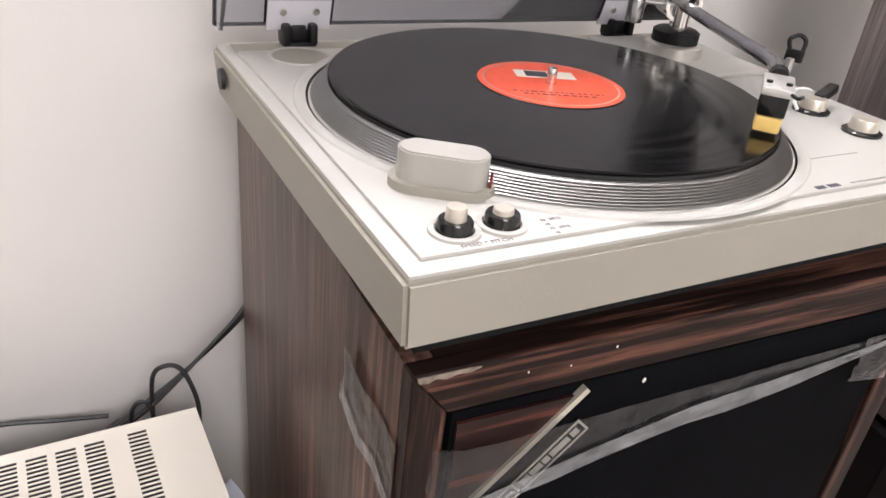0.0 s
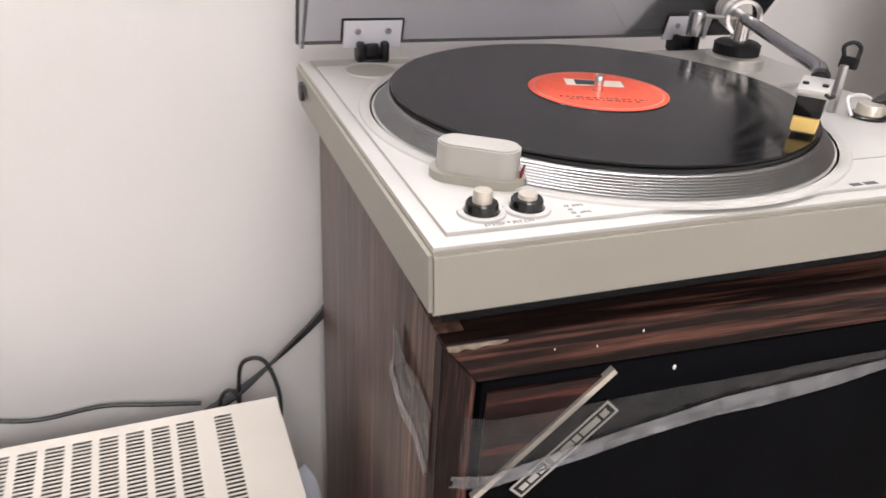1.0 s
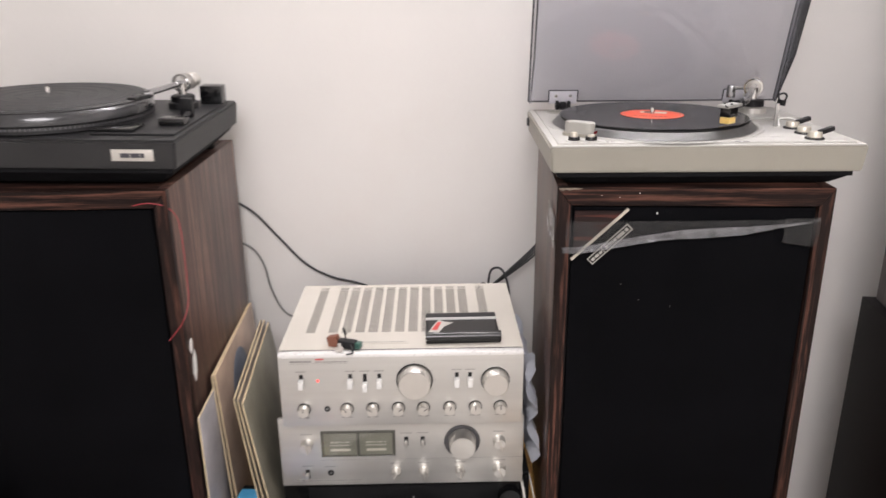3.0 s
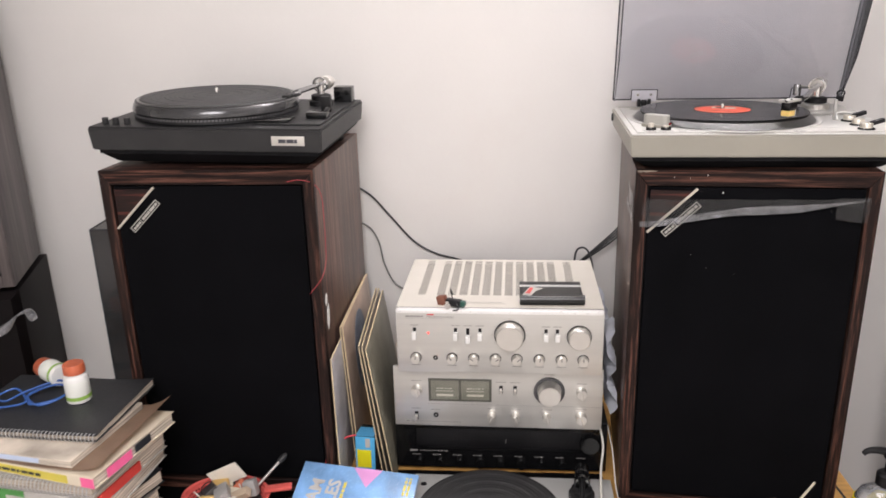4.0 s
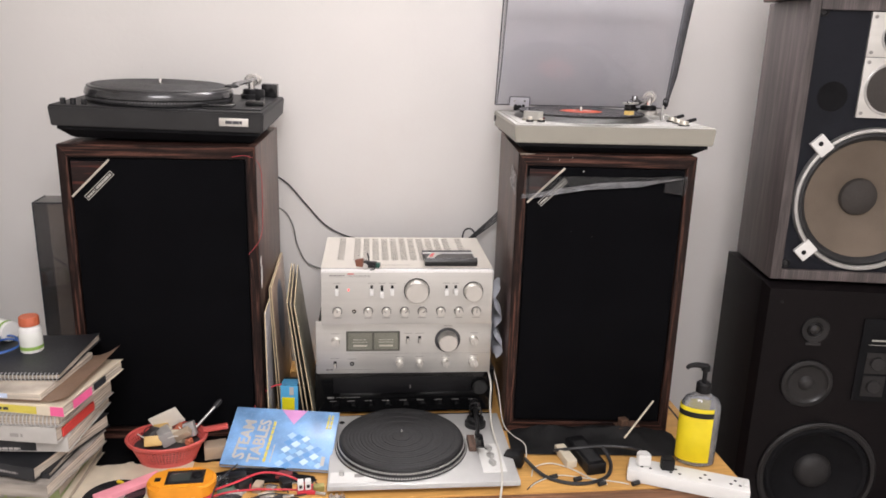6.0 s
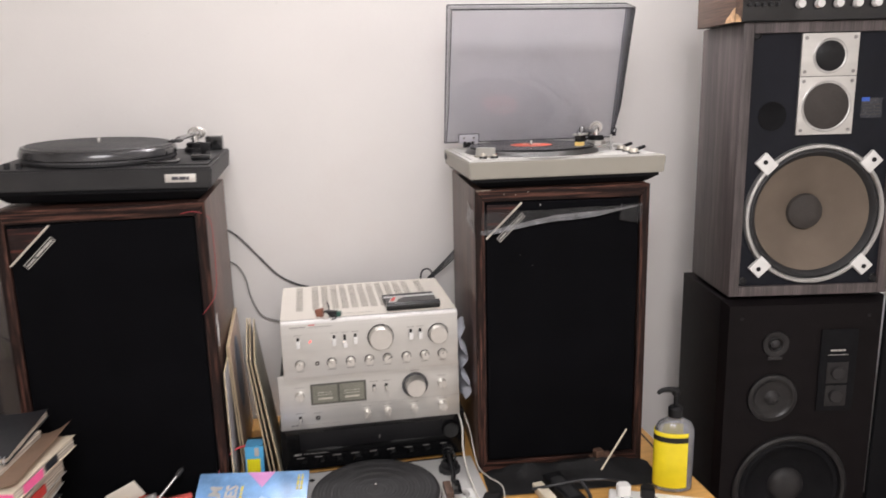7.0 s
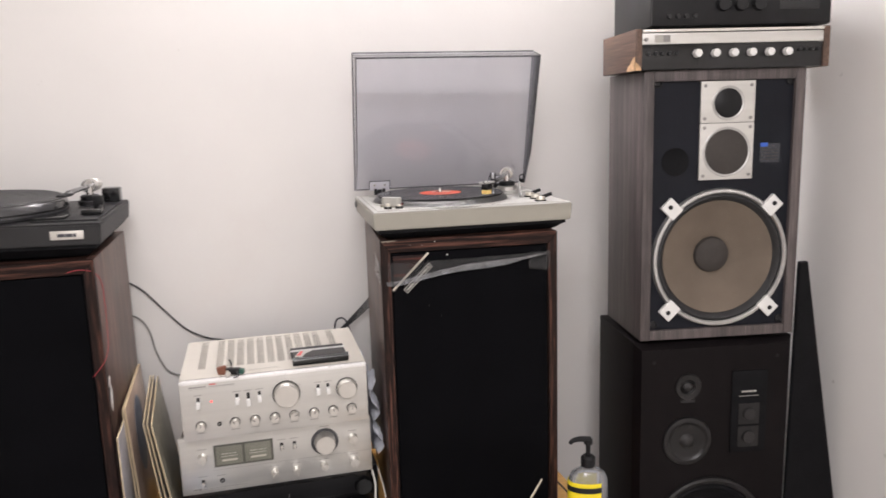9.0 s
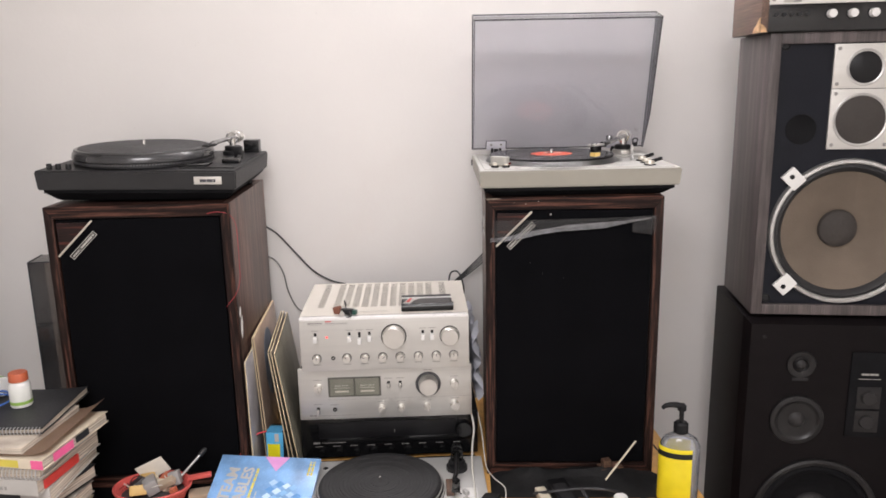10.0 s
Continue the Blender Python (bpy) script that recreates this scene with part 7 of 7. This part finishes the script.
# white cloth stuffed between amplifier and loudspeaker
bm = B()
cols_, rows_ = 12, 18
vg = [[bm.verts.new((0.010 * math.sin(j * 0.9 + i * 0.7) + 0.012 * (j / rows_), 0.19 * i / cols_ + 0.010 * math.sin(j * 0.7), -0.20 * j / rows_ + 0.012 * math.sin(i * 1.2) - (0.05 * abs(i / cols_ - 0.6) if j == 0 else 0))) for j in range(rows_ + 1)] for i in range(cols_ + 1)]
for i in range(cols_):
    for j in range(rows_):
        bm.faces.new((vg[i][j], vg[i + 1][j], vg[i + 1][j + 1], vg[i][j + 1]))
bmesh.ops.solidify(bm, geom=bm.faces[:], thickness=0.002)
solo("white_cloth", bm, mat("white_cloth", (0.78, 0.80, 0.86), 0.8, var=0.05, scale=20, bump=0.2), "crumpled white cloth stuffed beside the amplifier", "cloth", at=pose(-0.020, 0.066, 1.118))

# ---- record sleeves leaning beside the loudspeaker ----
M_SLEEVES = [mat("sleeve_" + str(k), c, 0.4, var=0.3, scale=9, bump=0.05) for k, c in enumerate(((0.24, 0.19, 0.16), (0.42, 0.315, 0.245), (0.44, 0.42, 0.43), (0.17, 0.155, 0.14), (0.22, 0.19, 0.165), (0.25, 0.235, 0.185)))]
M_SPINE = mat("sleeve_edge", (0.60, 0.48, 0.30), 0.7, var=0.15, scale=60, bump=0.1)
for k, (x, y, lean, yaw, pitch, size) in enumerate(((-0.540, 0.085, -2.6, 0.5, 0.0, 0.330), (-0.534, 0.090, -3.0, 0.5, 0.3, 0.330), (-0.5545, -0.005, -0.2, 0, 0.5, 0.305), (-0.475, 0.046, -6.6, 2.6, 0.6, 0.311), (-0.464, 0.040, -7.2, 2.6, 0.6, 0.313), (-0.450, 0.030, -8.0, 2.4, 0.8, 0.313))):
    sl = thing("record_sleeve", ("worn tan record sleeve leaning beside the loudspeaker", "yellowed record sleeve standing on edge", "grey worn record sleeve standing on edge")[k % 3], "record sleeve", "record sleeves", pose(x, y, Z0 + 0.003, 0, lean, yaw))
    boxp("cover", (-0.0015, 0, 0, 0.0015, 0.315, size), M_SLEEVES[k], sl, 0.0006, at=pose(0, 0, 0, pitch, 0, 0))
    boxp("edge", (-0.0010, -0.0012, 0.001, 0.0010, -0.0002, size - 0.001), M_SPINE, sl, 0.0, "frayed pale edge", at=pose(0, 0, 0, pitch, 0, 0))
    boxp("edge", (-0.0011, 0.001, size + 0.0002, 0.0011, 0.314, size + 0.0012), M_SPINE, sl, 0.0, "frayed pale edge", at=pose(0, 0, 0, pitch, 0, 0))
# printed picture on the outermost sleeve
solo("blue_print", lathe(B(), [(0, 0.0022), (0.09, 0.0022), (0.09, 0.0026), (0, 0.0026)], 40, Matrix.Diagonal((1, 0.75, 1, 1))), paint("faded_blue", (0.17, 0.20, 0.25), 0.4, var=0.3), "faded blue printed disc on the record sleeve", "print", at=pose(-0.534, 0.090, Z0 + 0.003, 0, -3.0, 0.5) @ pose(0, 0.150, 0.215, 0, 90, 0))

# ---- the smoked dust cover standing behind the other loudspeaker ----
dc = thing("dust_cover", "brown smoked acrylic turntable cover standing on edge", "dust cover", at=pose(-1.082, 0.150, Z0, 0, 0, 3))
boxp("panel", (0.0, 0, 0, 0.36, 0.003, 0.522), M_COVER, dc, 0.0)
boxp("side", (0.0, 0.0032, 0, 0.003, 0.085, 0.522), M_COVER, dc)
boxp("side", (0.0032, 0.0032, 0.519, 0.36, 0.085, 0.522), M_COVER, dc)
bm = B()
for a, b in (((0, 0, 0), (0, 0, 0.522)), ((0, 0, 0.522), (0.36, 0, 0.522)), ((0, 0, 0.522), (0, 0.085, 0.522)), ((0, 0.085, 0), (0, 0.085, 0.522))):
    sweep(bm, [a, b], 0.0016, 6, soft=False)
part("edges", bm, M_SMOKE_EDGE, dc)
solo("newspaper", box(B(), -0.96, 0.20, Z0, -0.99, 0.30, Z0 + 0.16, 0.003), M_COVERS["cream"], "folded paper bundle standing behind the loudspeaker", "paper")

# ---- cables on the wall ----
cord("speaker_cable", "black cable hanging along the wall", [(-0.610, 0.420, 1.326), (-0.578, 0.434, 1.308), (-0.536, 0.436, 1.279), (-0.490, 0.436, 1.225), (-0.440, 0.436, 1.168), (-0.390, 0.436, 1.138), (-0.340, 0.436, 1.124), (-0.270, 0.434, 1.104), (-0.200, 0.430, 1.108), (-0.145, 0.422, 1.102), (-0.100, 0.412, 1.100)], 0.0024, M_BLKW, "wall cables")
cord("speaker_cable", "thin grey cable hanging along the wall", [(-0.610, 0.425, 1.222), (-0.578, 0.435, 1.219), (-0.546, 0.436, 1.202), (-0.526, 0.436, 1.165), (-0.515, 0.436, 1.110), (-0.490, 0.436, 1.058), (-0.446, 0.430, 1.040), (-0.41, 0.40, 1.035)], 0.0021, paint("grey_wire", (0.16, 0.16, 0.15), 0.5), "wall cables")
for k in range(4):
    o = 0.0075 * k
    cord("signal_cable", "black cable bundle rising behind the loudspeaker", [(0.068, 0.418 - o * 0.3, 1.214 + o * 1.6), (0.035, 0.412 - o, 1.181 + o * 1.4), (-0.012, 0.407 - o, 1.146 + o), (-0.058, 0.402 - o, 1.118 + o * 0.5), (-0.098, 0.395 - o * 0.5, 1.102), (-0.130 - o, 0.385, 1.085)], 0.0020, M_BLKW, "wall cables")
cord("signal_cable", "black cable loop behind the amplifier", [(-0.022, 0.362, 1.09), (-0.020, 0.370, 1.125), (-0.030, 0.380, 1.160), (-0.045, 0.384, 1.168), (-0.058, 0.388, 1.152), (-0.062, 0.385, 1.09)], 0.0024, M_BLKW, "wall cables")
cord("signal_cable", "black cable loop behind the amplifier", [(-0.062, 0.366, 1.09), (-0.064, 0.372, 1.128), (-0.072, 0.376, 1.138), (-0.082, 0.376, 1.126), (-0.084, 0.370, 1.09)], 0.0022, M_BLKW, "wall cables")
cord("antenna_wire", "thin black wire beside the stacked loudspeakers", [(-1.20, 0.43, 1.10), (-1.14, 0.436, 1.06), (-1.08, 0.437, 1.005), (-1.03, 0.437, 0.965), (-0.99, 0.435, 0.93)], 0.0018, M_BLKW, "wall cables")

# ---- clear packing tape on the loudspeaker ----
def ribbon(bm, lo, hi, wob=0.0012, seed=0):
    rnd_ = random.Random(seed)
    n_ = len(lo)
    rows__ = 6
    g_ = [[bm.verts.new(Vector(a).lerp(Vector(b), j / rows__) + Vector((0, -abs(rnd_.gauss(0, wob)), rnd_.gauss(0, wob * 0.4)))) for j in range(rows__ + 1)] for a, b in zip(lo, hi)]
    for i in range(n_ - 1):
        for j in range(rows__):
            bm.faces.new((g_[i][j], g_[i + 1][j], g_[i + 1][j + 1], g_[i][j + 1]))
    return bm


tpz = thing("packing_tape", "crinkled clear packing tape stuck across the loudspeaker", "tape", at=SPK_R @ pose(0, 0, -0.012))
fx = [0.0, 0.03, 0.06, 0.09, 0.12, 0.15, 0.18, 0.21, 0.24, 0.27, 0.30, 0.33, 0.36, 0.388]
lowz = lambda x: 0.587 + 0.050 * (x / 0.388)
yy = lambda x: -0.0025 if x < 0.02 or x > 0.376 else -0.0135
part("strip", ribbon(B(), [(x, yy(x), lowz(x)) for x in fx], [(x, yy(x), 0.634 + 0.012 * x) for x in fx], 0.0009, 1), M_TAPE, tpz, "clear tape film", closed=False)
part("fold", ribbon(B(), [(x, yy(x) - 0.001, lowz(x) - 0.003 - 0.003 * math.sin(x * 31)) for x in fx], [(x, yy(x) - 0.0015, lowz(x) + 0.004 + 0.008 * math.sin(math.pi * min(1, x / 0.34)) ** 2) for x in fx], 0.0009, 2), M_TAPE_FOLD, tpz, "whitish folded edge", closed=False)
part("tail", ribbon(B(), [(x, yy(x) - 0.0012, 0.604 - 0.1 * (x - 0.325)) for x in (0.325, 0.345, 0.365, 0.384)], [(x, yy(x) - 0.0012, 0.642) for x in (0.325, 0.345, 0.365, 0.384)], 0.0014, 3), M_TAPE, tpz, closed=False)
sy = [0.070, 0.055, 0.040, 0.025, 0.012, 0.0]
bm = ribbon(B(), [(-0.0016 - 0.004 * (y > 0.03), y + 0.0015, 0.588 + y * 0.35) for y in sy], [(-0.0016 - 0.003 * (y > 0.03), y + 0.0015, 0.634 + y * 0.14) for y in sy], 0.0006, 4)
part("side_strip", bm, M_TAPE, tpz, "clear tape film", closed=False)
bm = ribbon(B(), [(-0.0030 - 0.004 * (y > 0.03), y + 0.002, 0.586 + y * 0.35) for y in sy], [(-0.0024 - 0.004 * (y > 0.03), y + 0.002, 0.593 + y * 0.40) for y in sy], 0.0008, 5)
part("side_fold", bm, M_TAPE_FOLD, tpz, "whitish folded edge", closed=False)
bm = ribbon(B(), [(-0.0045, 0.074, 0.612), (-0.0060, 0.066, 0.606), (-0.0040, 0.060, 0.600)], [(-0.0045, 0.074, 0.646), (-0.0060, 0.066, 0.648), (-0.0040, 0.060, 0.646)], 0.0010, 6)
part("side_end", bm, M_TAPE, tpz, closed=False)
# worn top edge at the loudspeaker's corner
solo("worn_edge", prism(B(), [(0.002, 0.6712), (0.003, 0.6680), (0.008, 0.6672), (0.012, 0.6690), (0.017, 0.6676), (0.023, 0.6692), (0.030, 0.6686), (0.036, 0.6706), (0.030, 0.6714)], 0.0, 0.0007, SPK_R @ pose(0, -0.0086, 0) @ FRONT), mat("bare_chip", (0.20, 0.165, 0.13), 0.85, var=0.5, scale=160, bump=0.5), "worn pale chip on the loudspeaker's top edge", "chip")
# flecks of paint on the front
M_FLECK = paint("paint_fleck", (0.75, 0.73, 0.68), 0.6)
for k, (x, z, s_) in enumerate(((0.145, 0.646, 0.0030), (0.064, 0.672, 0.0012), (0.090, 0.670, 0.0012), (0.118, 0.676, 0.0016), (0.128, 0.510, 0.0010), (0.100, 0.535, 0.0009), (0.175, 0.500, 0.0010), (0.060, 0.628, 0.0009))):
    y = -0.0079 if 0.025 < x < 0.37 and z < 0.655 else -0.0088
    y = -0.0080 if z < 0.657 else -0.0087
    solo("paint_fleck", lathe(B(), [(0, 0.0004), (s_ * 0.30, 0.0003), (s_ * 0.42, 0)], 9, Matrix.Diagonal((1, 1.5, 1, 1))), M_FLECK, "dried white paint fleck on the loudspeaker front", "paint fleck", "paint flecks", at=SPK_R @ pose(x, y, z - 0.012, 90, 0, 0))

# red wire on the other loudspeaker's corner
wr = [(0.345, -0.010, 0.668), (0.368, -0.012, 0.672), (0.392, -0.006, 0.664), (0.402, 0.006, 0.640), (0.403, 0.010, 0.590), (0.402, 0.011, 0.540), (0.401, 0.008, 0.510), (0.395, -0.008, 0.484), (0.372, -0.014, 0.455)]
solo("red_wire", sweep(B(), wr, 0.0007, 6), paint("dull_red_wire", (0.38, 0.04, 0.05), 0.5), "thin red wire hanging at the loudspeaker corner", "wire", at=SPK_L @ pose(0.008, 0, -0.015))
for y, z, w, h in ((0.020, 0.395, 0.010, 0.026), (0.013, 0.433, 0.007, 0.012)):
    solo("torn_label", prism(B(), [(-w, -h * 0.3), (-w * 0.3, -h), (w * 0.6, -h * 0.5), (w, h * 0.4), (w * 0.5, h), (-w * 0.5, h * 0.6)], 0, 0.0010, SPK_L @ pose(0.4024, y, z - 0.015, 90, 0, 90)), M_WHITE, "torn white sticker on the loudspeaker side", "sticker", "torn stickers")
bm = sweep(B(), [(0, 0, 0), (0.03, -0.004, 0.02), (0.055, -0.01, 0.045), (0.075, -0.004, 0.05), (0.085, 0, 0.03)], lambda t: 0.006 + 0.004 * math.sin(t * 9), 8)
solo("tape_scrap", bm, M_TAPE_FOLD, "curled clear tape scrap on the lower loudspeaker", "tape", at=LOW_L @ pose(0.345, -0.012, 0.60))
